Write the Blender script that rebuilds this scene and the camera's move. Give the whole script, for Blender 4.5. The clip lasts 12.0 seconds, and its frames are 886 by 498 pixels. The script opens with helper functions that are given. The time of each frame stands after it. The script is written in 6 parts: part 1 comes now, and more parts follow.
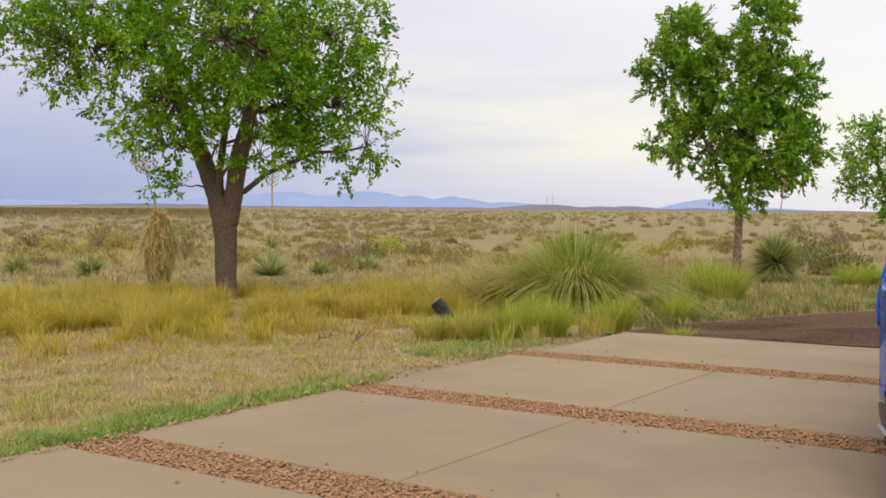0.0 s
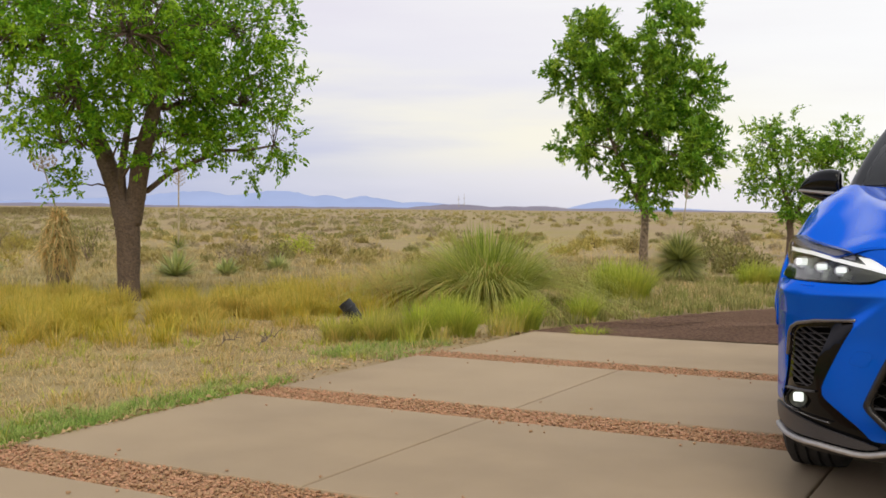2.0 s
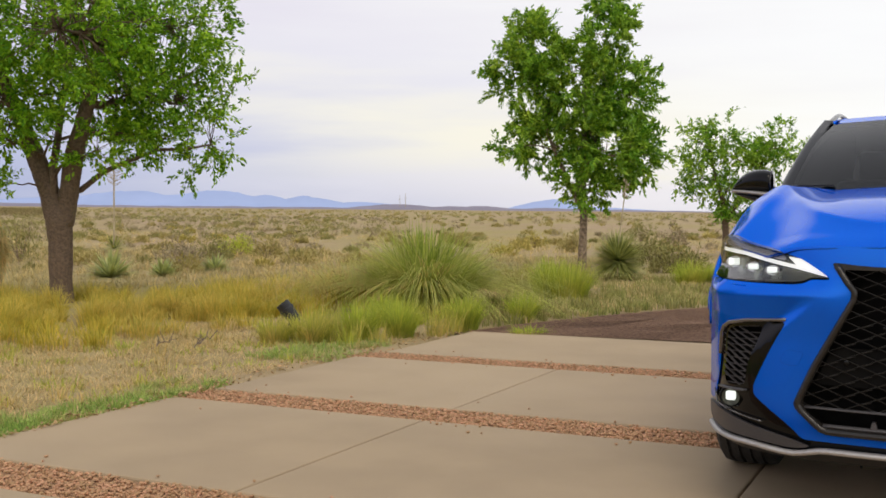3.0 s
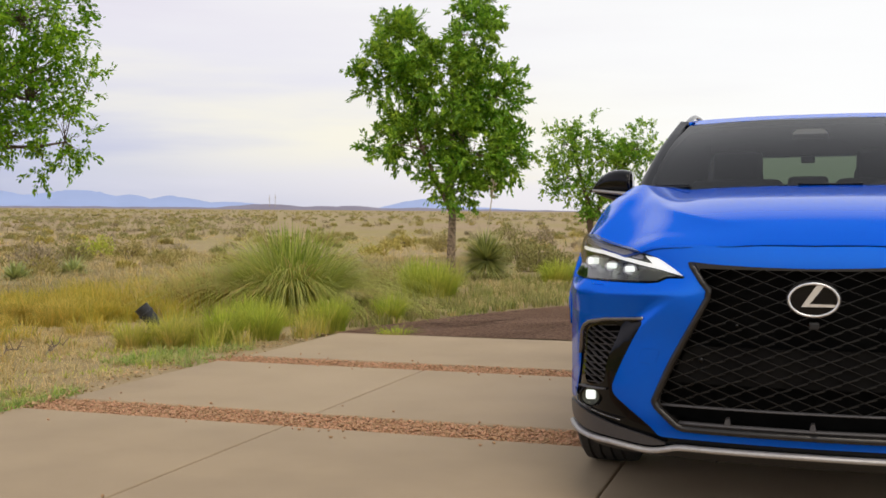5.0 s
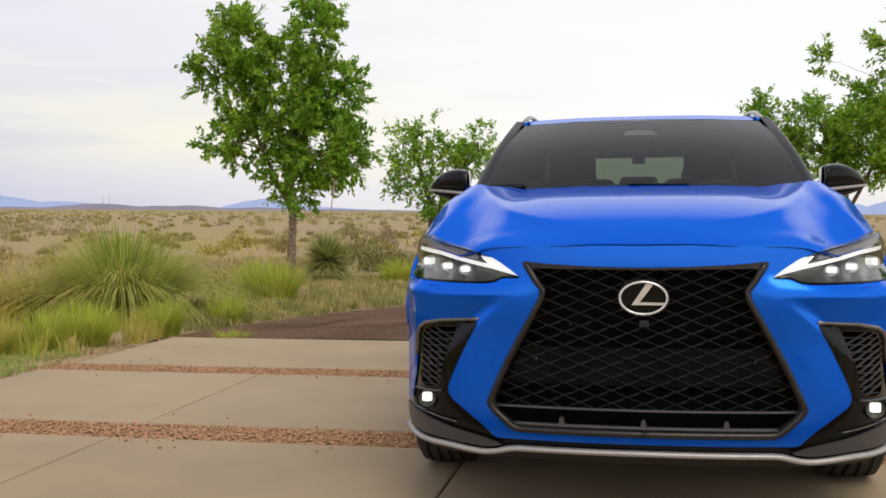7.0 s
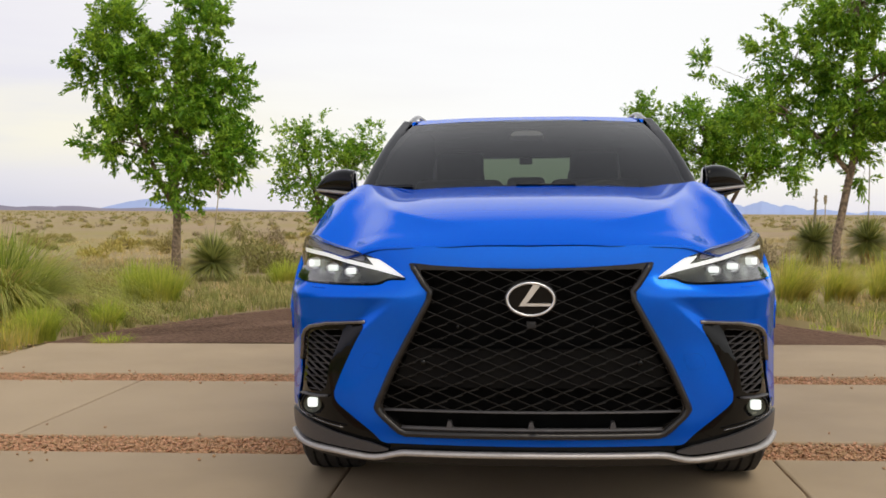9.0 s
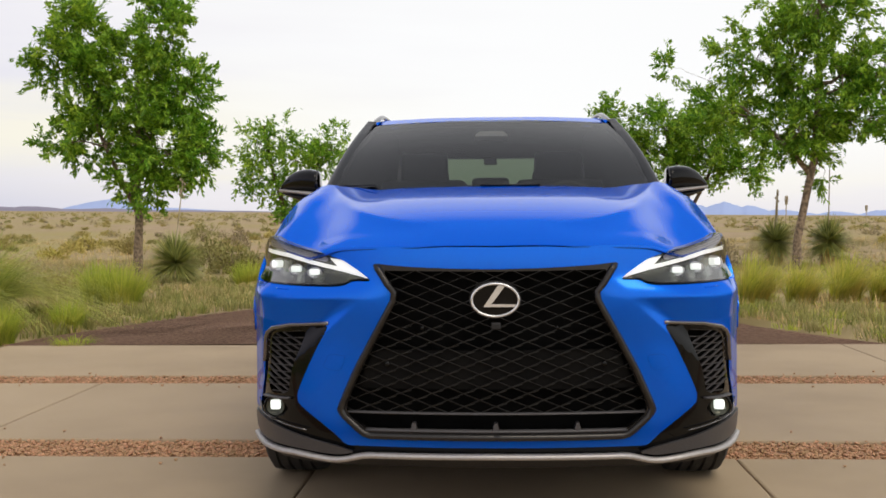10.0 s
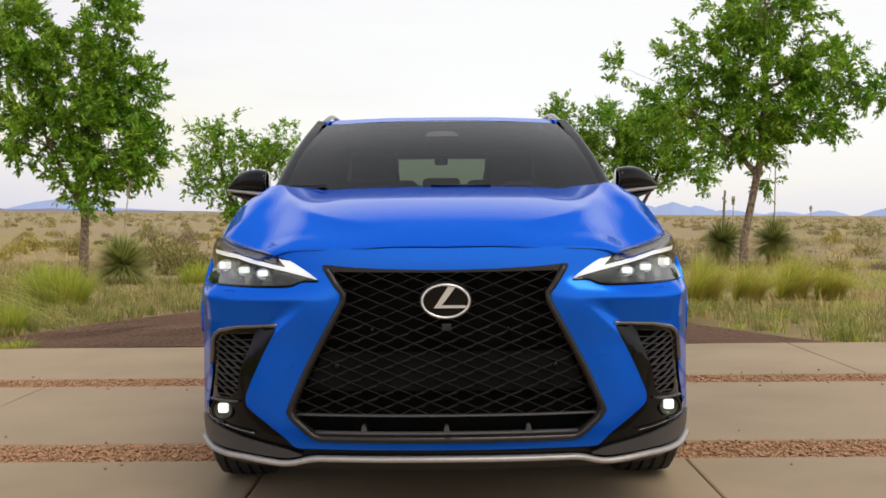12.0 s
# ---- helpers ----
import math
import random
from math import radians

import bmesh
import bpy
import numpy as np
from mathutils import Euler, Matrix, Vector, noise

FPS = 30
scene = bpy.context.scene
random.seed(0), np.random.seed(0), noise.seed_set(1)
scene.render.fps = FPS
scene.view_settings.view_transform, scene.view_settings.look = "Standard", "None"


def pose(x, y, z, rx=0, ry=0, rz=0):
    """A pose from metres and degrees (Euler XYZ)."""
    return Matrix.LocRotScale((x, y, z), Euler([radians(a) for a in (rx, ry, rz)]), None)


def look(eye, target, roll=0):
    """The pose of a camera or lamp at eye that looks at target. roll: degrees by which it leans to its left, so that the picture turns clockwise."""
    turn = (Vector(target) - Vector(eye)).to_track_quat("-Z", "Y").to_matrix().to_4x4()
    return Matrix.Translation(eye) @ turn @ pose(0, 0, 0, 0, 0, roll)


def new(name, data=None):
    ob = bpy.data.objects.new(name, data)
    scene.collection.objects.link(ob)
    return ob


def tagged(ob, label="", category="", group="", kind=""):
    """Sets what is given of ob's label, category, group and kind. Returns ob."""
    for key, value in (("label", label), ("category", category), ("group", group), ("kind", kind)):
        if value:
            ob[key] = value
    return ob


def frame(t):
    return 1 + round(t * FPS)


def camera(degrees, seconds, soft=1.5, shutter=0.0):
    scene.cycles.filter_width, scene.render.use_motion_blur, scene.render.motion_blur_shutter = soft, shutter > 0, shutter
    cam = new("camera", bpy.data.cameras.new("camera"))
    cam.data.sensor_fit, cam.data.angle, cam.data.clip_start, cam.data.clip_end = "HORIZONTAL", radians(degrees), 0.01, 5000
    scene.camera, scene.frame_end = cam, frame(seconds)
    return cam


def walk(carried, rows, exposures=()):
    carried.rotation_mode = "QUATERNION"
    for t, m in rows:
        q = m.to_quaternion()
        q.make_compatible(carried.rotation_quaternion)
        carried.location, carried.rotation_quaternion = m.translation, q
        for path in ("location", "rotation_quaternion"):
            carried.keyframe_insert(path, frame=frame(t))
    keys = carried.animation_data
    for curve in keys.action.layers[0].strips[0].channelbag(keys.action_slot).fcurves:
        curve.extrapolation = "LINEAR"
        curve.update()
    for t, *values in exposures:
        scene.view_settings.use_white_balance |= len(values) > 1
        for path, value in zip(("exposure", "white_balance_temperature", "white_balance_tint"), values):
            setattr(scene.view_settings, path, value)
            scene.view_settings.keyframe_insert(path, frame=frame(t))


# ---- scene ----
cam = camera(45.8, 12.0, soft=1.65)
PATH = [
    (0, (-0.0150, -0.3913, 1.0157), (-2.278, 2.902, 0.8629), 0.46),
    (0.5, (-0.0177, -0.38, 1.0158), (-2.2138, 2.9598, 0.8635), 0.49),
    (1, (-0.021, -0.3648, 1.0157), (-2.1544, 3.0154, 0.8634), 0.52),
    (1.5, (-0.0229, -0.3424, 1.0154), (-2.091, 3.0781, 0.8636), 0.53),
    (2, (-0.0240, -0.3228, 1.0150), (-2.0035, 3.1503, 0.8640), 0.53),
    (2.5, (-0.0212, -0.3046, 1.0153), (-1.8978, 3.2247, 0.8656), 0.53),
    (3, (-0.0189, -0.2861, 1.0165), (-1.8007, 3.292, 0.8672), 0.52),
    (5, (-0.0141, -0.195, 1.0175), (-1.3448, 3.5743, 0.8713), 0.43),
    (5.5, (-0.0121, -0.1697, 1.0172), (-1.1973, 3.6479, 0.8709), 0.43),
    (6, (-0.0103, -0.1462, 1.0165), (-1.0425, 3.7156, 0.8713), 0.43),
    (6.5, (-0.0080, -0.1244, 1.0168), (-0.8899, 3.7744, 0.8722), 0.40),
    (7, (-0.0070, -0.1077, 1.018), (-0.7627, 3.8177, 0.8745), 0.38),
    (9, (-0.0040, -0.0424, 1.0195), (-0.3453, 3.9407, 0.8796), 0.33),
    (9.5, (-0.003, -0.0325, 1.0195), (-0.2635, 3.9565, 0.8811), 0.32),
    (10, (-0.0027, -0.0231, 1.0194), (-0.2111, 3.9691, 0.8821), 0.31),
    (10.5, (-0.0024, -0.0148, 1.0195), (-0.1482, 3.9803, 0.8840), 0.30),
    (11, (-0.0015, -0.0073, 1.0198), (-0.085, 3.9895, 0.885), 0.30),
    (11.5, (-0.0006, -0.0028, 1.0202), (-0.0472, 3.9947, 0.8848), 0.30),
    (12, (0.0, 0.0, 1.0204), (-0.023, 3.9976, 0.885), 0.31),
]
walk(cam, [(t, look(eye, target, roll)) for t, eye, target, roll in PATH])

# ---- sky and sun: a thin bright overcast, bluer away from the low bright cloud ----
world = bpy.data.worlds.new("overcast_sky")
scene.world = world
world.use_nodes = True


def build_sky(tree):
    nodes, links = tree.nodes, tree.links
    nodes.clear()

    def node(kind, **values):
        n = nodes.new(kind)
        for key, value in values.items():
            if key == "operation":
                n.operation = value
            elif key == "data_type":
                n.data_type = value
        return n

    def maths(op, a, b=None, c=None):
        n = node("ShaderNodeMath", operation=op)
        for k, v in enumerate((a, b, c)):
            if v is None:
                continue
            if isinstance(v, (int, float)):
                n.inputs[k].default_value = v
            else:
                links.new(v, n.inputs[k])
        return n.outputs[0]

    def span(v, lo, hi):
        n = nodes.new("ShaderNodeMapRange")
        n.interpolation_type = "SMOOTHSTEP"
        links.new(v, n.inputs[0])
        n.inputs[1].default_value, n.inputs[2].default_value = lo, hi
        return n.outputs[0]

    def mix(f, a, b):
        n = nodes.new("ShaderNodeMix")
        n.data_type = "RGBA"
        for v, k in ((f, 0), (a, 6), (b, 7)):
            if isinstance(v, (tuple, float)):
                n.inputs[k].default_value = v
            else:
                links.new(v, n.inputs[k])
        return n.outputs[2]

    coord = nodes.new("ShaderNodeTexCoord")
    sep = nodes.new("ShaderNodeSeparateXYZ")
    links.new(coord.outputs["Generated"], sep.inputs[0])
    x, y, z = sep.outputs
    turn = maths("ARCTAN2", maths("MULTIPLY", x, -1.0), maths("ABSOLUTE", y))
    # streaks of cloud, drawn out along the horizon
    comb = nodes.new("ShaderNodeCombineXYZ")
    links.new(maths("MULTIPLY", turn, 2.2), comb.inputs[0])
    links.new(maths("MULTIPLY", z, 16.0), comb.inputs[1])
    streak = nodes.new("ShaderNodeTexNoise")
    streak.inputs["Scale"].default_value = 1.6
    streak.inputs["Detail"].default_value = 5.0
    links.new(comb.outputs[0], streak.inputs["Vector"])
    wisp = maths("SUBTRACT", streak.outputs["Fac"], 0.5)
    wisp2 = maths("MULTIPLY", wisp, 0.55)
    yaw = maths("ADD", turn, wisp2)
    left = span(yaw, 0.20, 1.05)
    up = span(maths("ADD", z, maths("MULTIPLY", wisp, 0.08)), 0.0, 0.19)
    low_col = mix(left, (0.86, 0.83, 0.88, 1), (0.37, 0.43, 0.68, 1))
    high_col = mix(left, (0.955, 0.93, 0.935, 1), (0.76, 0.71, 0.83, 1))
    veil = mix(up, low_col, high_col)
    # a cream glow low in the cloud
    glow = maths("MULTIPLY", span(maths("ADD", z, maths("MULTIPLY", wisp, 0.10)), 0.01, 0.065), maths("SUBTRACT", 1.0, span(maths("ADD", z, maths("MULTIPLY", wisp, 0.12)), 0.07, 0.15)))
    glow = maths("MULTIPLY", glow, maths("SUBTRACT", 1.0, span(yaw, 0.40, 0.78)))
    veil = mix(maths("MULTIPLY", glow, 0.8), veil, (1.0, 0.945, 0.77, 1))
    white = maths("SUBTRACT", 1.0, span(yaw, -0.05, 0.42))
    veil = mix(maths("MULTIPLY", white, span(z, -0.02, 0.09)), veil, (1.02, 1.01, 1.0, 1))
    # thicker cloud overhead
    veil = mix(span(z, 0.22, 0.8), veil, (0.60, 0.61, 0.66, 1))
    # below the horizon: dull earth
    veil = mix(span(z, -0.03, -0.005), (0.25, 0.21, 0.15, 1), veil)
    cloud = nodes.new("ShaderNodeBackground")
    cloud.inputs[1].default_value = 0.93
    links.new(veil, cloud.inputs[0])
    clear = nodes.new("ShaderNodeTexSky")
    clear.sky_type = "NISHITA"
    clear.sun_disc = False
    clear.sun_elevation = radians(48)
    clear.sun_rotation = radians(150)
    clear_bg = nodes.new("ShaderNodeBackground")
    clear_bg.inputs[1].default_value = 0.010
    links.new(clear.outputs[0], clear_bg.inputs[0])
    add = nodes.new("ShaderNodeAddShader")
    links.new(cloud.outputs[0], add.inputs[0])
    links.new(clear_bg.outputs[0], add.inputs[1])
    out = nodes.new("ShaderNodeOutputWorld")
    links.new(add.outputs[0], out.inputs[0])


build_sky(world.node_tree)
sun = new("sun", bpy.data.lights.new("sun", "SUN"))
sun.data.energy, sun.data.angle, sun.data.color = 1.5, radians(40), (1.0, 0.90, 0.74)
sun.matrix_world = look((0, 0, 50), (-16, 28, 0))
scene.view_settings.exposure = 0.0

# ---- materials ----
def material(name, base, rough=0.6, second=None, scale=6.0, detail=4.0, contrast=(0.35, 0.65), bump=0.0, bump_scale=40.0, metallic=0.0, island=0.0, coat=0.0, spec=0.5, third=None, third_scale=0.4, third_at=(0.45, 0.6), obj_random=0.0, translucent=0.0):
    """A surface of one base colour, patched with a second at one scale and a third at a larger one."""
    m = bpy.data.materials.new(name)
    m.use_nodes = True
    nt = m.node_tree
    b = nt.nodes["Principled BSDF"]
    b.inputs["Roughness"].default_value = rough
    b.inputs["Metallic"].default_value = metallic
    b.inputs["Coat Weight"].default_value = coat
    b.inputs["Coat Roughness"].default_value = 0.03
    b.inputs["Specular IOR Level"].default_value = spec
    col = None
    coord = nt.nodes.new("ShaderNodeTexCoord")

    def noise_fac(s, d, lo, hi):
        n = nt.nodes.new("ShaderNodeTexNoise")
        n.inputs["Scale"].default_value, n.inputs["Detail"].default_value = s, d
        nt.links.new(coord.outputs["Object"], n.inputs["Vector"])
        r = nt.nodes.new("ShaderNodeMapRange")
        r.inputs[1].default_value, r.inputs[2].default_value = lo, hi
        nt.links.new(n.outputs["Fac"], r.inputs[0])
        return r.outputs[0]

    def mix(f, a, c):
        n = nt.nodes.new("ShaderNodeMix")
        n.data_type = "RGBA"
        nt.links.new(f, n.inputs[0])
        for v, k in ((a, 6), (c, 7)):
            if isinstance(v, tuple):
                n.inputs[k].default_value = (*v, 1)
            else:
                nt.links.new(v, n.inputs[k])
        return n.outputs[2]

    col = base
    if second:
        col = mix(noise_fac(scale, detail, *contrast), col, second)
    if third:
        col = mix(noise_fac(third_scale, 5.0, *third_at), col, third)
    if island or obj_random:
        if island:
            g = nt.nodes.new("ShaderNodeNewGeometry")
            fac = g.outputs["Random Per Island"]
        else:
            g = nt.nodes.new("ShaderNodeObjectInfo")
            fac = g.outputs["Random"]
        amount = island or obj_random
        h = nt.nodes.new("ShaderNodeHueSaturation")
        r = nt.nodes.new("ShaderNodeMapRange")
        r.inputs[3].default_value, r.inputs[4].default_value = 1 - amount, 1 + amount
        nt.links.new(fac, r.inputs[0])
        nt.links.new(r.outputs[0], h.inputs["Value"])
        if island:
            r2 = nt.nodes.new("ShaderNodeMapRange")
            r2.inputs[3].default_value, r2.inputs[4].default_value = 0.5 + 0.05 * amount, 0.5 - 0.05 * amount
            nt.links.new(fac, r2.inputs[0])
            nt.links.new(r2.outputs[0], h.inputs["Hue"])
        if isinstance(col, tuple):
            h.inputs["Color"].default_value = (*col, 1)
        else:
            nt.links.new(col, h.inputs["Color"])
        col = h.outputs[0]
    if isinstance(col, tuple):
        b.inputs["Base Color"].default_value = (*col, 1)
    else:
        nt.links.new(col, b.inputs["Base Color"])
    if bump:
        n = nt.nodes.new("ShaderNodeTexNoise")
        n.inputs["Scale"].default_value, n.inputs["Detail"].default_value = bump_scale, 6.0
        nt.links.new(coord.outputs["Object"], n.inputs["Vector"])
        k = nt.nodes.new("ShaderNodeBump")
        k.inputs["Strength"].default_value = bump
        k.inputs["Distance"].default_value = 0.02
        nt.links.new(n.outputs["Fac"], k.inputs["Height"])
        nt.links.new(k.outputs[0], b.inputs["Normal"])
    if translucent:
        tr = nt.nodes.new("ShaderNodeBsdfTranslucent")
        ms = nt.nodes.new("ShaderNodeMixShader")
        ms.inputs[0].default_value = translucent
        if isinstance(col, tuple):
            tr.inputs[0].default_value = (*col, 1)
        else:
            nt.links.new(col, tr.inputs[0])
        nt.links.new(b.outputs[0], ms.inputs[1])
        nt.links.new(tr.outputs[0], ms.inputs[2])
        nt.links.new(ms.outputs[0], nt.nodes["Material Output"].inputs[0])
    return m


CONCRETE = material("concrete", (0.398, 0.299, 0.186), 0.85, (0.33, 0.248, 0.156), 1.6, 8, (0.38, 0.74), 0.16, 160, third=(0.445, 0.34, 0.217), third_scale=0.45, third_at=(0.42, 0.68), obj_random=0.035)
GRAVEL = material("red_gravel", (0.52, 0.31, 0.175), 0.9, (0.42, 0.25, 0.142), 30, 2, island=0.22, spec=0.2)
GRAVEL_BED = material("gravel_bed", (0.40, 0.235, 0.125), 0.95, (0.31, 0.18, 0.10), 60, 3, bump=0.6, bump_scale=120)
ASPHALT = material("brown_chip_road", (0.42, 0.265, 0.182), 0.95, (0.21, 0.132, 0.095), 30, 8, (0.40, 0.60), 0.8, 90, third=(0.36, 0.228, 0.158), third_scale=0.5, third_at=(0.4, 0.7), spec=0.1)
EARTH = material("dry_earth", (0.44, 0.332, 0.212), 0.95, (0.335, 0.252, 0.155), 1.1, 8, (0.35, 0.65), 0.7, 30, third=(0.37, 0.305, 0.135), third_scale=0.07, third_at=(0.40, 0.62), spec=0.1)
STRAW = material("straw", (0.62, 0.49, 0.235), 0.8, spec=0.15, island=0.35, translucent=0.28)
YELLOW_GRASS = material("yellow_grass", (0.58, 0.49, 0.065), 0.7, (0.66, 0.54, 0.13), 0.9, 3, spec=0.15, island=0.35, translucent=0.42)
GREEN_GRASS = material("green_grass", (0.44, 0.55, 0.065), 0.7, (0.57, 0.56, 0.11), 1.5, 3, spec=0.15, island=0.3, translucent=0.48)
LAWN = material("short_lawn", (0.31, 0.47, 0.10), 0.7, (0.42, 0.48, 0.15), 2.5, 3, spec=0.15, island=0.3, translucent=0.35)
PAMPAS = material("arching_grass", (0.36, 0.45, 0.06), 0.65, (0.54, 0.53, 0.15), 3.0, 3, spec=0.2, island=0.4, translucent=0.45)
DEEP_GRASS = material("deep_green_grass", (0.30, 0.40, 0.055), 0.65, (0.38, 0.43, 0.09), 3.0, 3, spec=0.2, island=0.4, translucent=0.4)
DRY_PAMPAS = material("dry_arching_grass", (0.60, 0.46, 0.17), 0.75, spec=0.15, island=0.35, translucent=0.3)
SCRUB = material("desert_scrub", (0.36, 0.31, 0.105), 0.9, (0.41, 0.34, 0.13), 0.15, 3, island=0.2, spec=0.1)
SCRUB_GREEN = material("green_scrub", (0.28, 0.27, 0.09), 0.9, (0.31, 0.28, 0.11), 0.15, 3, island=0.2, spec=0.1)
SCRUB_GREY = material("grey_scrub", (0.33, 0.275, 0.17), 0.9, (0.40, 0.33, 0.20), 0.2, 3, island=0.2, spec=0.1)
SCRUB_DRY = material("pale_scrub", (0.58, 0.46, 0.20), 0.85, spec=0.15, island=0.35)
YUCCA = material("yucca_leaf", (0.36, 0.38, 0.10), 0.5, (0.38, 0.41, 0.14), 3.0, 3, island=0.4, translucent=0.35)
YUCCA_BLUE = material("grey_yucca_leaf", (0.46, 0.50, 0.18), 0.5, island=0.3, translucent=0.35)
YUCCA_DRY = material("dead_yucca_leaf", (0.84, 0.72, 0.36), 0.75, (0.72, 0.58, 0.26), 5, 3, spec=0.15, island=0.4, translucent=0.45)
STALK = material("dry_stalk", (0.50, 0.42, 0.27), 0.8, (0.36, 0.29, 0.18), 9, 3)
BARK = material("grey_brown_bark", (0.19, 0.13, 0.088), 0.95, (0.115, 0.08, 0.055), 34, 6, (0.35, 0.65), 1.0, 40)
BARK_PALE = material("pale_bark", (0.36, 0.265, 0.18), 0.95, (0.15, 0.11, 0.075), 16, 5, (0.4, 0.6), 0.9, 30)
LEAF = material("oak_leaf", (0.165, 0.37, 0.018), 0.5, (0.29, 0.50, 0.03), 1.3, 3, spec=0.25, island=0.5, translucent=0.36)
LEAF_DARK = material("ash_leaf", (0.178, 0.385, 0.030), 0.42, (0.32, 0.495, 0.052), 1.4, 3, spec=0.35, island=0.5, translucent=0.42)
BLACK_METAL = material("black_metal", (0.018, 0.018, 0.02), 0.45, (0.03, 0.03, 0.032), 20, 3)
# the haze of distance is put into the hills' blue and purple base colours
HILL_FAR_HAZE = material("far_range_haze_blue", (0.37, 0.465, 0.74), 1.0, (0.34, 0.43, 0.69), 0.004, 4)
HILL_NEAR_HAZE = material("low_hills_haze_purple", (0.25, 0.23, 0.30), 1.0, (0.21, 0.19, 0.25), 0.01, 4)

LITTER = material("leaf_litter", (0.52, 0.37, 0.19), 0.9, (0.40, 0.28, 0.14), 20, 2, island=0.35, spec=0.1)
DRY_TWIG = material("dry_twig", (0.18, 0.135, 0.10), 0.9, (0.25, 0.20, 0.15), 30, 3)
PAMPAS_PALE = material("pale_arching_grass", (0.56, 0.58, 0.19), 0.65, (0.48, 0.53, 0.11), 3.0, 3, spec=0.2, island=0.3, translucent=0.48)
DARK_FLAT = material("dark_creosote_flat", (0.20, 0.165, 0.075), 0.9, (0.26, 0.215, 0.10), 0.05, 3, island=0.2, spec=0.1)
GREY_GRASS = material("grey_dry_grass", (0.42, 0.36, 0.20), 0.85, (0.34, 0.31, 0.15), 0.8, 3, spec=0.1, island=0.3, translucent=0.25)
FRESH = material("yellow_green_grass", (0.54, 0.58, 0.085), 0.7, (0.62, 0.53, 0.16), 2.6, 3, spec=0.15, island=0.35, translucent=0.48)
WEEDS = material("verge_weeds", (0.30, 0.33, 0.09), 0.8, (0.40, 0.36, 0.15), 2.0, 3, spec=0.15, island=0.35, translucent=0.35)
YELLOW_SCRUB = material("yellow_scrub", (0.43, 0.365, 0.085), 0.85, (0.50, 0.42, 0.14), 0.4, 3, island=0.3, spec=0.1)
# ---- helpers of the place ----
SLOPE = 0.0137  # the drive falls gently to one side


def gz(x, y):
    """The height of the ground."""
    r = math.hypot(x, y)
    return SLOPE * x * (1 if r < 25 else max(0.0, 1 - (r - 25) / 60))


def mesh_object(name, verts, faces, mat, parent=None, smooth=False):
    me = bpy.data.meshes.new(name)
    me.from_pydata(verts, [], faces)
    me.materials.append(mat)
    if smooth:
        me.polygons.foreach_set("use_smooth", [True] * len(me.polygons))
    ob = new(name, me)
    if parent:
        ob.parent = parent
    return ob


def part(name, bm, mat, parent=None, label="", smooth=False):
    """Links a bmesh as one mesh object under a thing or a part."""
    me = bpy.data.meshes.new(name)
    bm.to_mesh(me)
    bm.free()
    me.materials.append(mat)
    if smooth:
        me.polygons.foreach_set("use_smooth", [True] * len(me.polygons))
    ob = new(name, me)
    if parent:
        ob.parent = parent
    return tagged(ob, label)


def holder(name, m, label, category, group=""):
    ob = new(name)
    ob.empty_display_size = 0.2
    ob.matrix_world = m
    return tagged(ob, label, category, group)


# ---- ground: one sheet to the horizon ----
def graded(near, step, far, growth):
    out, d = [0.0], step
    while out[-1] < far:
        if out[-1] > near:
            d *= growth
        out.append(min(out[-1] + d, far))
    return out


def build_ground():
    gx = graded(16, 0.5, 4900, 1.22)
    xs = [-v for v in reversed(gx[1:])] + gx
    ys = [-v for v in reversed(graded(10, 1.0, 4900, 1.4)[1:])] + graded(26, 0.5, 4900, 1.2)
    verts, faces = [], []
    for y in ys:
        for x in xs:
            z = gz(x, y)
            r = math.hypot(x, y)
            paved = -4.0 < x < 8.0 and -8.5 < y < 8.3
            drive = -4.2 < x < 3.3 and 8 <= y < 60
            if paved or drive:
                z -= 0.12
            else:
                z += 0.05 * noise.noise((x * 0.35, y * 0.35, 0)) * min(1, max(0, (r - 4) / 8))
                z += 0.35 * noise.noise((x * 0.02, y * 0.02, 3)) * min(1, max(0, (r - 40) / 120))
            verts.append((x, y, z - 0.02))
    n = len(xs)
    for j in range(len(ys) - 1):
        for i in range(n - 1):
            a = j * n + i
            faces.append((a, a + 1, a + n + 1, a + n))
    ob = mesh_object("ground", verts, faces, EARTH, smooth=True)
    return tagged(ob, "dry sandy grassland stretching to the horizon", "ground", kind="structure")


ground = build_ground()

# ---- drive behind the slabs ----
def build_road():
    left = [(-4.0, 8.135), (-3.82, 8.9), (-3.42, 9.93), (-2.95, 10.9), (-2.47, 11.7), (-2.2, 13.0), (-2.1, 16), (-2.1, 30), (-2.1, 58)]
    right = [(3.05, 8.135), (2.75, 8.6), (2.3, 9.5), (2.0, 10.6), (1.85, 12.0), (1.8, 14), (1.75, 16), (1.7, 30), (1.7, 58)]
    bm = bmesh.new()
    rows = []
    for (lx, ly), (rx, ry) in zip(left, right):
        row = []
        for k in range(9):
            f = k / 8
            x, y = lx + (rx - lx) * f, ly + (ry - ly) * f
            row.append(bm.verts.new((x, y, gz(x, y) - 0.012 + 0.02 * math.sin(math.pi * f))))
        rows.append(row)
    for a, b in zip(rows, rows[1:]):
        for k in range(8):
            bm.faces.new((a[k], a[k + 1], b[k + 1], b[k]))
    bmesh.ops.solidify(bm, geom=bm.faces[:], thickness=0.08)
    bmesh.ops.recalc_face_normals(bm, faces=bm.faces[:])
    return tagged(part("road", bm, ASPHALT), "brown chip-sealed drive running into the grassland", "road", kind="structure")


road = build_road()

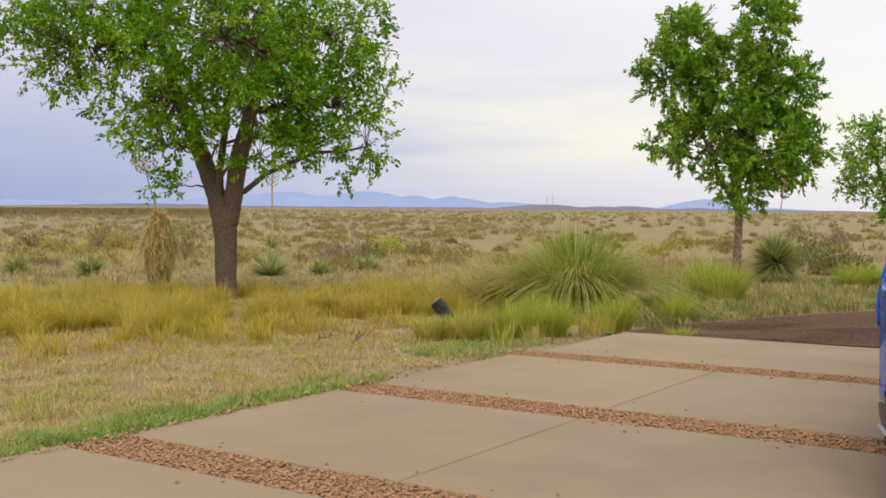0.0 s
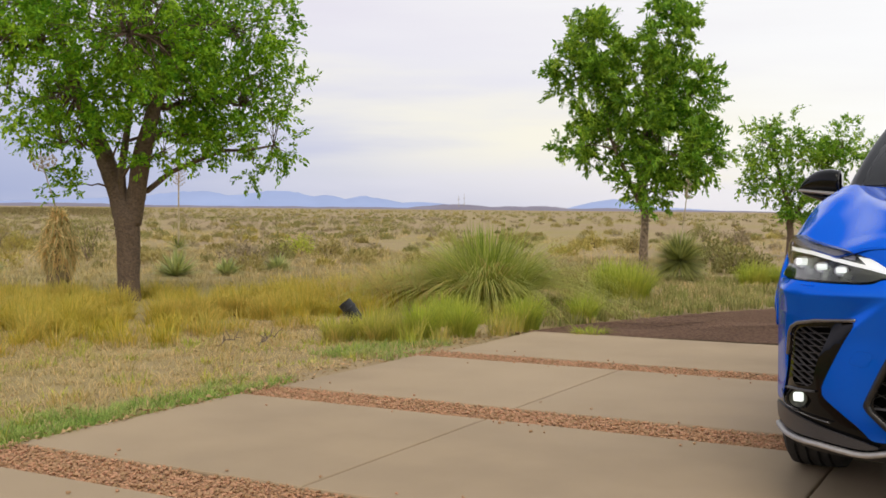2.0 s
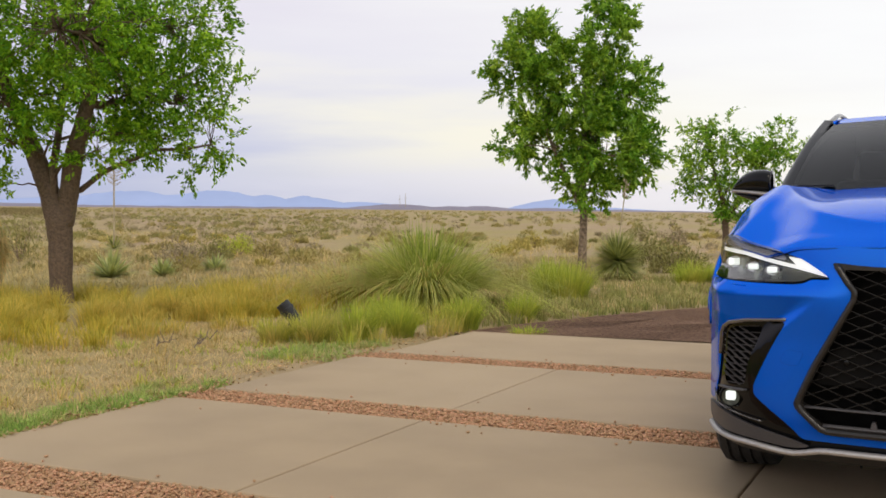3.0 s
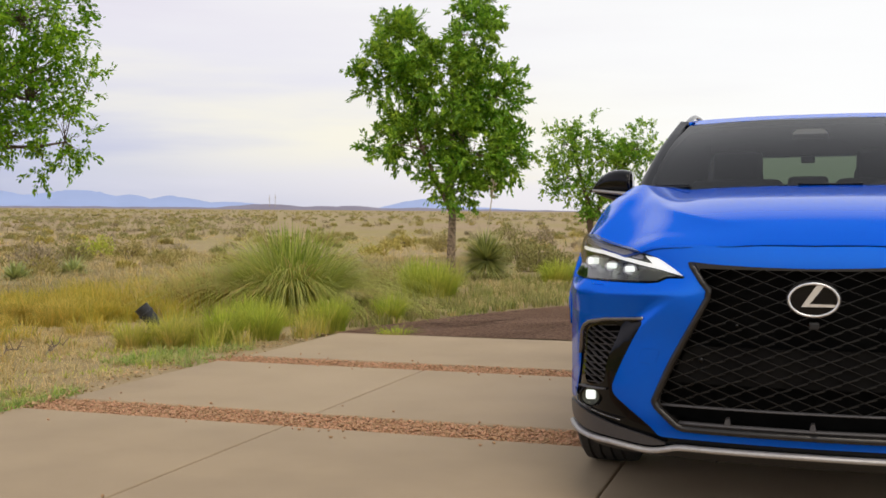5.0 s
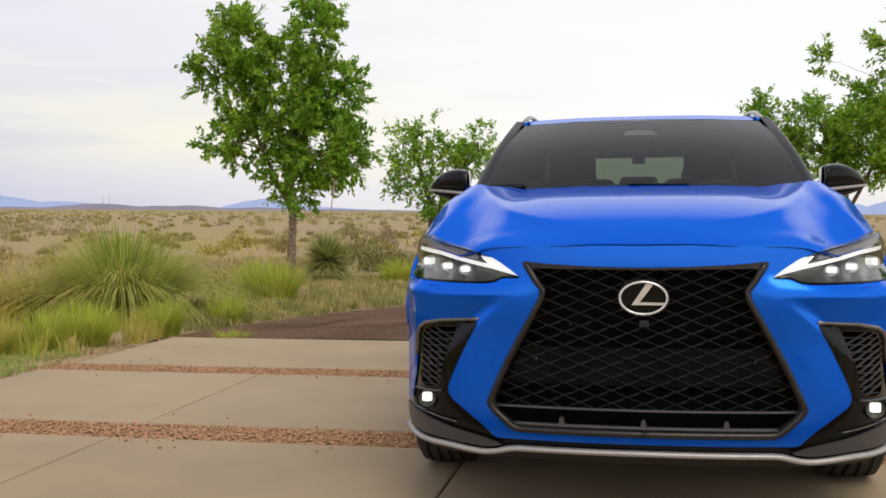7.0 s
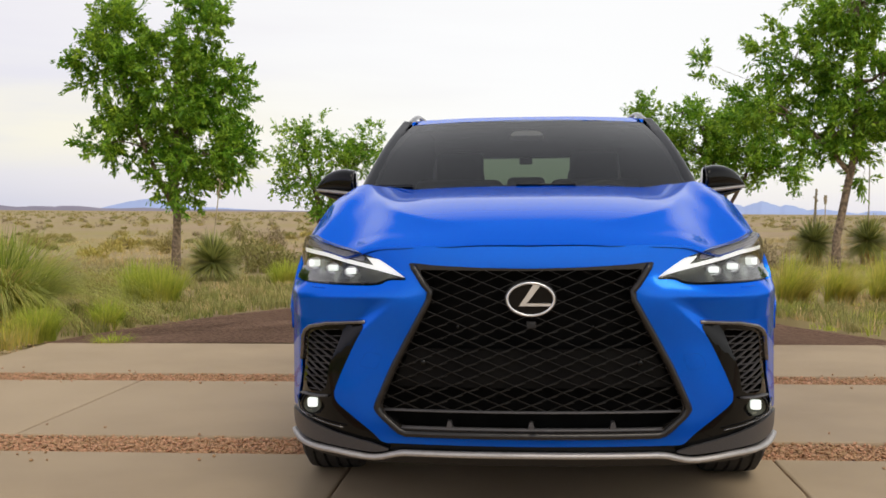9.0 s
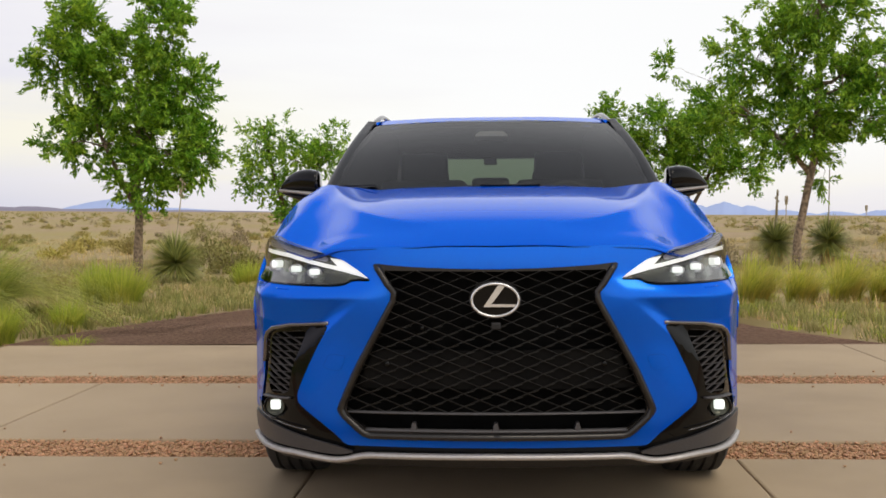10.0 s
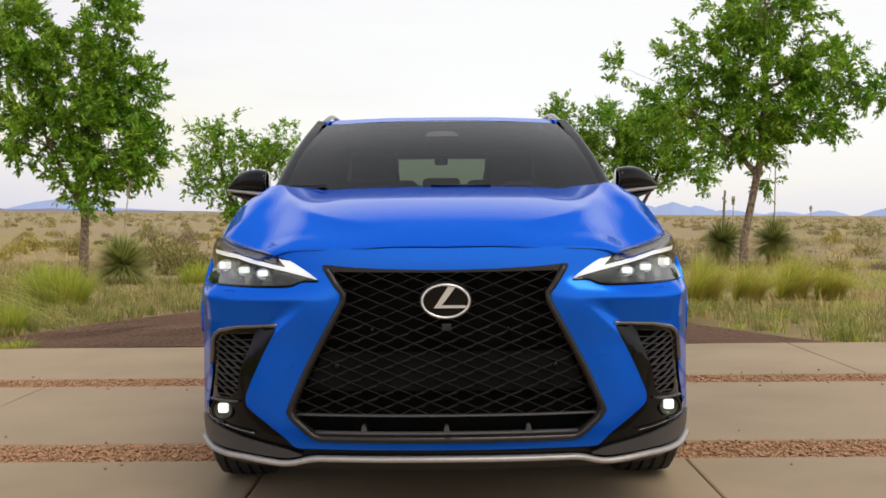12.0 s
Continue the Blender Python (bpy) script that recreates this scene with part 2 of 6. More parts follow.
# ---- the car ----
from mathutils.geometry import delaunay_2d_cdt


def glossy_paint(name, base, flake):
    """Metallic paint: fine flakes over a solid colour, under a clear coat."""
    m = bpy.data.materials.new(name)
    m.use_nodes = True
    nt = m.node_tree
    nt.nodes.clear()

    def mix(fac, a, b):
        n = nt.nodes.new("ShaderNodeMixShader")
        if isinstance(fac, float):
            n.inputs[0].default_value = fac
        else:
            nt.links.new(fac, n.inputs[0])
        nt.links.new(a, n.inputs[1])
        nt.links.new(b, n.inputs[2])
        return n.outputs[0]

    solid = nt.nodes.new("ShaderNodeBsdfDiffuse")
    solid.inputs[0].default_value = (0.0, 0.082, 0.80, 1)
    speck = nt.nodes.new("ShaderNodeTexNoise")
    speck.inputs["Scale"].default_value = 900
    coord = nt.nodes.new("ShaderNodeTexCoord")
    nt.links.new(coord.outputs["Object"], speck.inputs["Vector"])
    tone = nt.nodes.new("ShaderNodeMix")
    tone.data_type = "RGBA"
    nt.links.new(speck.outputs["Fac"], tone.inputs[0])
    tone.inputs[6].default_value, tone.inputs[7].default_value = (*base, 1), (*flake, 1)
    flakes = nt.nodes.new("ShaderNodeBsdfGlossy")
    flakes.inputs["Roughness"].default_value = 0.24
    nt.links.new(tone.outputs[2], flakes.inputs[0])
    coat = nt.nodes.new("ShaderNodeBsdfGlossy")
    coat.inputs["Roughness"].default_value = 0.03
    coat.inputs[0].default_value = (0.92, 0.95, 1.0, 1)
    fres = nt.nodes.new("ShaderNodeFresnel")
    fres.inputs[0].default_value = 1.5
    part_of = nt.nodes.new("ShaderNodeMapRange")
    part_of.inputs[1].default_value, part_of.inputs[2].default_value = 0.30, 1.0
    part_of.inputs[3].default_value, part_of.inputs[4].default_value = 0.022, 1.6
    nt.links.new(fres.outputs[0], part_of.inputs[0])
    cap = nt.nodes.new("ShaderNodeMath")
    cap.operation = "MINIMUM"
    cap.inputs[1].default_value = 0.42
    nt.links.new(part_of.outputs[0], cap.inputs[0])
    out = nt.nodes.new("ShaderNodeOutputMaterial")
    nt.links.new(mix(cap.outputs[0], mix(0.56, solid.outputs[0], flakes.outputs[0]), coat.outputs[0]), out.inputs[0])
    return m


def clear_glass(name, tint, rough=0.0, ior=1.5, even=None):
    """Thin glazing: tinted straight through, mirror-like at a glance."""
    m = bpy.data.materials.new(name)
    m.use_nodes = True
    nt = m.node_tree
    nt.nodes.clear()
    out = nt.nodes.new("ShaderNodeOutputMaterial")
    see = nt.nodes.new("ShaderNodeBsdfTransparent")
    see.inputs[0].default_value = (*tint, 1)
    gloss = nt.nodes.new("ShaderNodeBsdfGlossy")
    gloss.inputs["Roughness"].default_value = rough
    fres = nt.nodes.new("ShaderNodeFresnel")
    fres.inputs[0].default_value = ior
    mix = nt.nodes.new("ShaderNodeMixShader")
    if even is None:
        nt.links.new(fres.outputs[0], mix.inputs[0])
    else:
        mix.inputs[0].default_value = even
    nt.links.new(see.outputs[0], mix.inputs[1])
    nt.links.new(gloss.outputs[0], mix.inputs[2])
    nt.links.new(mix.outputs[0], out.inputs[0])
    return m


def lamp_surface(name, colour, strength):
    m = bpy.data.materials.new(name)
    m.use_nodes = True
    b = m.node_tree.nodes["Principled BSDF"]
    b.inputs["Base Color"].default_value = (0.8, 0.8, 0.8, 1)
    b.inputs["Emission Color"].default_value = (*colour, 1)
    b.inputs["Emission Strength"].default_value = strength
    return m


PAINT = glossy_paint("blue_paint", (0.0, 0.146, 0.76), (0.0, 0.222, 0.96))
PIANO = material("gloss_black", (0.003, 0.003, 0.003), 0.05, (0.005, 0.005, 0.005), 3, 2, spec=0.25)
SATIN_BLACK = material("satin_black_plastic", (0.016, 0.0155, 0.016), 0.5, (0.022, 0.021, 0.022), 200, 2, bump=0.1, bump_scale=400, spec=0.3)
GREY_PLASTIC = material("grey_plastic", (0.055, 0.052, 0.055), 0.42, (0.068, 0.065, 0.068), 200, 2, spec=0.35)
RADAR = material("radar_cover", (0.005, 0.0047, 0.0047), 0.55, (0.008, 0.0075, 0.007), 9, 3, spec=0.05)
NET = material("net_gloss", (0.010, 0.0096, 0.0093), 0.34, (0.005, 0.0048, 0.0046), 14, 2, spec=0.6)
DARK_TRIM = material("dark_chrome", (0.18, 0.175, 0.175), 0.26, (0.23, 0.22, 0.22), 40, 2, metallic=0.9)
SMOKED = material("smoked_satin_metal", (0.040, 0.037, 0.036), 0.24, (0.05, 0.047, 0.045), 60, 2, metallic=0.7, spec=0.5)
SILVER = material("satin_silver", (0.46, 0.44, 0.43), 0.42, (0.41, 0.39, 0.38), 60, 2, metallic=0.45)
CHROME = material("chrome", (0.86, 0.86, 0.87), 0.16, (0.80, 0.80, 0.81), 30, 2, metallic=0.7)
RUBBER = material("tyre_rubber", (0.022, 0.021, 0.02), 0.8, (0.035, 0.032, 0.03), 60, 3, bump=0.2, bump_scale=200)
# near-black: shade of recesses and cabin put into the colour, also black trim
VOID = material("shade_and_trim_black", (0.003, 0.003, 0.003), 0.8, (0.005, 0.005, 0.005), 20, 2, spec=0.05)
SEAT = material("dark_leather", (0.03, 0.028, 0.028), 0.55, (0.04, 0.037, 0.036), 30, 3)
WINDSCREEN = clear_glass("tinted_windscreen", (0.50, 0.52, 0.48), ior=1.27)
PRIVACY = clear_glass("dark_side_glass", (0.025, 0.027, 0.025), even=0.025)
REAR_GLASS = clear_glass("rear_glass", (0.19, 0.26, 0.18), even=0.05)
LAMP_COVER = clear_glass("lamp_cover", (0.93, 0.94, 0.95), ior=1.5)
LAMP_INNER = material("lamp_housing", (0.10, 0.102, 0.075), 0.22, (0.045, 0.045, 0.035), 30, 2, metallic=0.5)
LAMP_GREY = material("lamp_grey", (0.46, 0.44, 0.46), 0.3, (0.56, 0.53, 0.55), 120, 2)
DAYLIGHT = lamp_surface("running_light", (1.0, 0.985, 0.93), 0.8)
BEAM = lamp_surface("beam_light", (0.95, 1.0, 0.93), 1.0)
RED_LENS = material("red_lens", (0.35, 0.01, 0.01), 0.1, (0.3, 0.01, 0.01), 20, 2, coat=0.5)

car = holder("car", pose(0.001, 3.17, -0.0001, 0, -0.785, 0.56), "glossy blue sport utility car parked on concrete slabs, lights on", "car")


def smooth(a, b, x):
    t = min(1.0, max(0.0, (x - a) / (b - a)))
    return t * t * (3 - 2 * t)


def nose(x, z):
    """Depth of the front behind the foremost point."""
    ax = abs(x)
    n = 9 - 4.2 * smooth(0.74, 0.84, z)
    y = 0.20 * ax ** 2 + 0.82 * (ax / 0.93) ** n
    y += 1.0 * max(0, z - 0.84) ** 2 + 1.3 * max(0, 0.40 - z) ** 2
    # a soft swell between grille and corner intake
    y -= 0.005 * math.exp(-((ax - 0.45 - 0.5 * (0.66 - z)) / 0.055) ** 2) * smooth(0.34, 0.46, z) * (1 - smooth(0.64, 0.76, z))
    # a band under the lamps that faces up, folded over a facet that faces down to the corner intake
    side = smooth(0.30, 0.42, ax) * (1 - smooth(0.80, 0.9, ax))
    if z > 0.757:
        y -= 0.019 * side * math.exp(-((z - 0.757) / 0.055) ** 2)
    else:
        edge = ax - 0.415 - 1.16 * max(0.0, 0.757 - z)
        under = min(1.0, (0.757 - z) / 0.085)
        y -= 0.019 * side * (1 - under * smooth(-0.015, 0.06, edge))
        y += 0.022 * side * under * smooth(-0.015, 0.06, edge)
        y += 0.019 * side * (1 - smooth(-0.015, 0.06, edge)) * smooth(0.757, 0.60, z)
    return y


HOOD_SLOPE = [(-0.1, 26), (0.0, 25), (0.10, 18), (0.20, 13.2), (0.34, 11.4), (0.50, 10.0), (0.70, 8.6), (0.78, 7.4), (0.85, 6.6), (1.2, 4.6), (1.6, 4.0)]
HOOD_Y = np.linspace(-0.1, 1.6, 341)
HOOD_RISE = np.cumsum(np.tan(np.radians(np.interp(HOOD_Y, [p[0] for p in HOOD_SLOPE], [p[1] for p in HOOD_SLOPE])))) * 0.005
HOOD_RISE += 0.9165 - np.interp(0.0, HOOD_Y, HOOD_RISE)


def hood_line(y):
    """Height of the hood along its middle, rounded over from the nose."""
    return float(np.interp(y, HOOD_Y, HOOD_RISE))


def hood_z(x, y):
    """A crowned middle inside a U-shaped crease, folding down to the nose and shoulders."""
    ax = abs(x)
    y0 = 0.20 * ax ** 2 + 0.82 * (ax / 0.93) ** 4.8
    t = (y - 0.09) / 1.11
    plateau = 0.975 + 0.146 * t + 0.010 * math.sin(math.pi * min(1, max(0, t))) - 0.055 * ax ** 3
    plateau -= 0.045 * max(0.0, 1 - t) * smooth(0.42, 0.58, ax) * (1 - smooth(0.64, 0.77, ax))
    fold = 0.9265 + (0.60 - 0.36 * ax) * (y - y0) - 0.017 * smooth(0.48, 0.56, ax) * (1 - smooth(0.62, 0.74, ax))
    k = 0.028
    m = min(plateau, fold)
    z = m - k * math.log(math.exp(-(plateau - m) / k) + math.exp(-(fold - m) / k))
    crown = hood_line(y - y0) - 0.050 * ax ** 3 - 0.012 * ax * ax
    w = smooth(0.60, 0.745, ax)
    z = crown * (1 - w) + z * w + 0.052 * (y - 0.80) * smooth(0.47, 0.64, ax) * (1 - 0.6 * smooth(0.70, 0.80, ax))
    z -= 0.009 * math.exp(-((y - 0.84) / 0.22) ** 2) * smooth(0.62, 0.74, ax)
    # outside the crease the sheet drops away and eases out again
    curve = 0.20 + 0.835 * (ax / 0.62) ** 3.3
    grad = 0.835 * 3.3 / 0.62 * (ax / 0.62) ** 2.3
    out = (curve - y) / math.hypot(1.0, grad)
    fade = smooth(0.14, 0.34, ax) * smooth(-0.05, 0.20, y - y0) * (1 - smooth(0.58, 0.735, ax))
    soft = 0.005 * math.log1p(math.exp(min(40.0, out / 0.005)))
    rise = -0.017 * (1 - math.exp(-soft / 0.036)) + 0.006 * smooth(0.06, 0.36, out)
    return z + rise * fade


def track(y, pairs):
    return float(np.interp(y, [p[0] for p in pairs], [p[1] for p in pairs]))


HOOD_EDGE_X = [(0.4, 0.755), (0.63, 0.793), (0.85, 0.808), (0.98, 0.802), (1.18, 0.775), (1.38, 0.747), (2.0, 0.80), (3.5, 0.80), (4.4, 0.70), (4.7, 0.66)]
SHOULDER_Z = [(y, hood_z(x, y)) for y, x in HOOD_EDGE_X[:6]] + [(2.0, 1.135), (3.4, 1.18), (4.4, 1.16), (4.7, 1.1)]


def side_x(y, z):
    w = 0.932 - 0.5 * max(0.0, 0.99 - y) ** 2.2 - 0.22 * max(0.0, y - 3.75) ** 2
    top, xt = track(y, SHOULDER_Z), track(y, HOOD_EDGE_X)
    if z > 0.62:
        w -= (w - min(xt, w)) * max(0.0, (z - 0.62) / (top - 0.62)) ** 2.4
    else:
        w -= 0.04 * ((0.62 - z) / 0.35) ** 2
    # a crease low in the doors
    w -= 0.018 * math.exp(-((z - 0.60) / 0.07) ** 2) * smooth(1.3, 1.7, y) * (1 - smooth(3.0, 3.3, y))
    return w


def roof_z(x, y):
    return 1.486 + 0.078 * (1 - ((y - 2.98) / 0.82) ** 2) - 0.012 * (abs(x) / 0.62) ** 2.5 - 0.013 * smooth(0.25, 0.60, abs(x)) * (1 - smooth(2.3, 2.8, y))


def glass_point(u, v):
    """The windscreen: u from -1 to 1 across, v from 0 at the cowl to 1 at the roof."""
    return (u * (0.688 + (0.604 - 0.688) * v + 0.010 * math.sin(math.pi * v)), 1.20 + 0.17 * u * u + (0.97 - 0.05 * u * u) * v, 1.118 + 0.375 * v + 0.022 * math.sin(math.pi * v) - 0.012 * u * u * v)


def mirrored(half):
    """A closed outline from its right half, top centre to bottom centre."""
    left = [(-x, z) for x, z in reversed(half) if abs(x) > 1e-6]
    return list(half) + left


def densify(poly, step, closed=True):
    out = []
    pairs = list(zip(poly, poly[1:] + poly[:1])) if closed else list(zip(poly, poly[1:]))
    for (ax, ay), (bx, by) in pairs:
        n = max(1, int(math.hypot(bx - ax, by - ay) / step))
        out += [(ax + (bx - ax) * k / n, ay + (by - ay) * k / n) for k in range(n)]
    return out if closed else out + [poly[-1]]


def rounded(poly, cut=0.16, most=0.02, times=2):
    for _ in range(times):
        out = []
        for k, (x, y) in enumerate(poly):
            for ox, oy in (poly[k - 1], poly[(k + 1) % len(poly)]):
                d = math.hypot(ox - x, oy - y)
                f = min(cut, most / max(d, 1e-6))
                out.append((x + (ox - x) * f, y + (oy - y) * f))
        poly = out
    return poly


def in_poly(poly, px, py):
    hit = np.zeros(len(px), bool)
    for (x0, y0), (x1, y1) in zip(poly, poly[1:] + poly[:1]):
        if y0 == y1:
            continue
        hit ^= ((y0 > py) != (y1 > py)) & (px < (x1 - x0) * (py - y0) / (y1 - y0) + x0)
    return hit


def patch(name, f, outline, mat, parent, holes=(), step=0.02, depth=(0, 0.02, 0), label="", soft=True, face=(0, -1, 0)):
    """A panel on the surface f(u, v), cut to an outline with holes, with turned edges along depth."""
    loops = [densify(rounded(list(p)) if soft else list(p), step) for p in (outline, *holes)]
    pts, edges = [], []
    for loop in loops:
        o = len(pts)
        pts += loop
        edges += [(o + k, o + (k + 1) % len(loop)) for k in range(len(loop))]
    rim = np.array(pts)
    lo, hi = rim.min(0), rim.max(0)
    gu, gv = np.meshgrid(np.arange(lo[0] + step * 0.5, hi[0], step), np.arange(lo[1] + step * 0.5, hi[1], step * 0.87))
    gu[::2] += step * 0.5
    gu, gv = gu.ravel(), gv.ravel()
    ok = in_poly(loops[0], gu, gv)
    for h in loops[1:]:
        ok &= ~in_poly(h, gu, gv)
    gu, gv = gu[ok], gv[ok]
    if len(gu):
        far = np.array([np.min((rim[:, 0] - a) ** 2 + (rim[:, 1] - b) ** 2) > (0.45 * step) ** 2 for a, b in zip(gu, gv)])
        pts = pts + list(zip(gu[far].tolist(), gv[far].tolist()))
    cv, _, cf, *_ = delaunay_2d_cdt([Vector(p) for p in pts], edges, [], 0, 1e-6)
    cx = np.array([sum(cv[i][0] for i in t) / len(t) for t in cf])
    cy = np.array([sum(cv[i][1] for i in t) / len(t) for t in cf])
    ok = in_poly(loops[0], cx, cy)
    for h in loops[1:]:
        ok &= ~in_poly(h, cx, cy)
    tris = [t for t, k in zip(cf, ok) if k]
    front = Vector(face)
    verts, normals = [], []
    for u, v in cv:
        p = Vector(f(u, v))
        a = Vector(f(u + 0.002, v)) - Vector(f(u - 0.002, v))
        b = Vector(f(u, v + 0.002)) - Vector(f(u, v - 0.002))
        n = a.cross(b).normalized()
        verts.append(p)
        normals.append(n if n.dot(front) > 0 else -n)
    faces, seen = [], {}
    for t in tris:
        a, b, c = (verts[i] for i in t)
        t = tuple(t)
        if (b - a).cross(c - a).dot(normals[t[0]]) < 0:
            t = tuple(reversed(t))
        faces.append(t)
        for k in range(len(t)):
            e = (t[k], t[(k + 1) % len(t)])
            seen[e] = 1
    d = Vector(depth)
    dup = {}
    for a, b in seen:
        if (b, a) in seen:
            continue
        ids = []
        for i in (a, b):
            if i not in dup:
                dup[i] = len(verts)
                verts += [verts[i].copy(), verts[i] + d]
                normals += [Vector((0, 0, 0)), Vector((0, 0, 0))]
            ids.append(dup[i])
        faces.append((ids[0], ids[0] + 1, ids[1] + 1, ids[1]))
    me = bpy.data.meshes.new(name)
    me.from_pydata([tuple(p) for p in verts], [], faces)
    me.polygons.foreach_set("use_smooth", [True] * len(me.polygons))
    me.materials.append(mat)
    me.normals_split_custom_set_from_vertices([tuple(n) for n in normals])
    ob = new(name, me)
    ob.parent = parent
    return tagged(ob, label)


def front_off(x, z, off):
    """A point off the front along its normal."""
    gx = (nose(x + 0.002, z) - nose(x - 0.002, z)) / 0.004
    n = Vector((gx, -1, 0)).normalized()
    return (x + n.x * off, nose(x, z) + n.y * off, z)


def front_at(offset):
    return lambda x, z: (x, nose(x, z) + offset, z)


def sweep(bm, pts, half_h, half_d, up=Vector((0, 0, 1)), closed=False, round_it=True):
    """A bar of oval section along points."""
    n = 8 if round_it else 4
    rings = []
    for k, p in enumerate(pts):
        a = pts[k - 1] if (k > 0 or closed) else pts[k]
        b = pts[(k + 1) % len(pts)] if (k < len(pts) - 1 or closed) else pts[k]
        t = (b - a).normalized()
        s = t.cross(up).normalized()
        w = s.cross(t).normalized()
        ring = []
        for j in range(n):
            q = 2 * math.pi * (j + 0.5) / n
            ring.append(bm.verts.new(p + s * math.cos(q) * half_d + w * math.sin(q) * half_h))
        rings.append(ring)
    pairs = list(zip(rings, rings[1:])) + ([(rings[-1], rings[0])] if closed else [])
    for a, b in pairs:
        for j in range(n):
            bm.faces.new((a[j], a[(j + 1) % n], b[(j + 1) % n], b[j]))
    if not closed:
        bm.faces.new(rings[0])
        bm.faces.new(list(reversed(rings[-1])))
    bmesh.ops.recalc_face_normals(bm, faces=bm.faces[:])


def bar(name, pts, half_h, half_d, mat, parent, up=Vector((0, 0, 1)), closed=False, label="", round_it=True):
    bm = bmesh.new()
    sweep(bm, [Vector(p) for p in pts], half_h, half_d, up, closed, round_it)
    return part(name, bm, mat, parent, label, smooth=round_it)


def box(name, centre, size, mat, parent, bevel=0.01, rx=0.0, label=""):
    bm = bmesh.new()
    bmesh.ops.create_cube(bm, size=1.0)
    bmesh.ops.scale(bm, vec=size, verts=bm.verts)
    bmesh.ops.bevel(bm, geom=bm.edges[:], offset=bevel, segments=3, affect="EDGES", profile=0.6)
    bmesh.ops.rotate(bm, matrix=Matrix.Rotation(rx, 3, "X"), verts=bm.verts)
    bmesh.ops.translate(bm, vec=centre, verts=bm.verts)
    return part(name, bm, mat, parent, label, smooth=True)


def lathe(bm, profile, centre, axis="x", n=40):
    """Spins (along, radius) pairs about an axis."""
    rings = []
    for a, r in profile:
        ring = []
        for k in range(n):
            q = 2 * math.pi * k / n
            c, s = r * math.cos(q), r * math.sin(q)
            ring.append(bm.verts.new(Vector(centre) + (Vector((a, c, s)) if axis == "x" else Vector((c, a, s)))))
        rings.append(ring)
    for a, b in zip(rings, rings[1:]):
        for k in range(n):
            bm.faces.new((a[k], a[(k + 1) % n], b[(k + 1) % n], b[k]))
    bm.faces.new(list(reversed(rings[0])))
    bm.faces.new(rings[-1])
    bmesh.ops.recalc_face_normals(bm, faces=bm.faces[:])


# outlines of the front, right halves as (across, up)
GRILLE = [(0, 0.849), (0.15, 0.852), (0.29, 0.859), (0.386, 0.869), (0.344, 0.822), (0.316, 0.778), (0.324, 0.75), (0.378, 0.657), (0.44, 0.543), (0.487, 0.437), (0.497, 0.41), (0.484, 0.388), (0.423, 0.331), (0.387, 0.321), (0, 0.32)]
GRILLE_IN = [(0, 0.842), (0.30, 0.845), (0.347, 0.846), (0.304, 0.782), (0.304, 0.753), (0.352, 0.658), (0.413, 0.544), (0.461, 0.438), (0.467, 0.415), (0.453, 0.391), (0.396, 0.346), (0, 0.343)]
HEAD_LOW = [(0.379, 0.816), (0.442, 0.816), (0.468, 0.802), (0.504, 0.798), (0.602, 0.797), (0.719, 0.796), (0.845, 0.793)]
HEAD_TOP = [(0.379, 0.816), (0.425, 0.847), (0.472, 0.876), (0.511, 0.889), (0.572, 0.902), (0.641, 0.914), (0.723, 0.932), (0.759, 0.945)]
HOOD_LINE = [(0, 0.9165), (0.24, 0.9175), (0.399, 0.9195), (0.473, 0.9155), (0.531, 0.9065), (0.551, 0.8975)]
WING = [(0.469, 0.297), (0.504, 0.333), (0.568, 0.38), (0.628, 0.423), (0.63, 0.455), (0.597, 0.528), (0.559, 0.605), (0.516, 0.678), (0.657, 0.666), (0.731, 0.648), (0.76, 0.622), (0.772, 0.53), (0.778, 0.44), (0.80, 0.365), (0.852, 0.345)]
blue_half = HOOD_LINE + [(0.511, 0.887), (0.472, 0.874), (0.425, 0.845)] + [(x, z - 0.004) for x, z in HEAD_LOW] + [(0.868, 0.76), (0.880, 0.70), (0.879, 0.60), (0.870, 0.45), (0.858, 0.347)] + list(reversed(WING)) + [(0.41, 0.297), (0, 0.297)]
patch("bumper", front_at(0), mirrored(blue_half), PAINT, car, [mirrored(GRILLE)], 0.012, (0, 0.025, 0), "blue front bumper around the grille")
black_half = [(0, 0.294), (0.41, 0.294)] + [(x, z - 0.004) if k < 4 else (x + 0.004 if k < 8 else x - 0.002, z - 0.003) for k, (x, z) in enumerate(WING)] + [(0.850, 0.285), (0.80, 0.262), (0.70, 0.262), (0.64, 0.255), (0.515, 0.243), (0.47, 0.246), (0.415, 0.262), (0, 0.264)]
INTAKE = [(0.742, 0.615), (0.713, 0.638), (0.60, 0.653), (0.62, 0.60), (0.655, 0.52), (0.665, 0.445), (0.748, 0.435)]
FOG_HOLE = [(0.765, 0.425), (0.70, 0.425), (0.665, 0.40), (0.69, 0.365), (0.775, 0.358), (0.785, 0.39)]
patch("lower_fascia", front_at(0.012), mirrored(black_half), PIANO, car, [INTAKE, [(-x, z) for x, z in INTAKE], FOG_HOLE, [(-x, z) for x, z in FOG_HOLE]], 0.016, (0, 0.03, 0), "gloss black lower bumper section")
# added black sheet that stands for the shade behind grille and intakes
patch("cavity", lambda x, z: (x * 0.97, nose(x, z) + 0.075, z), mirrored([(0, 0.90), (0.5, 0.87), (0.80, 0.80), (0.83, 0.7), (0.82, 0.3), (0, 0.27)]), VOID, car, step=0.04)

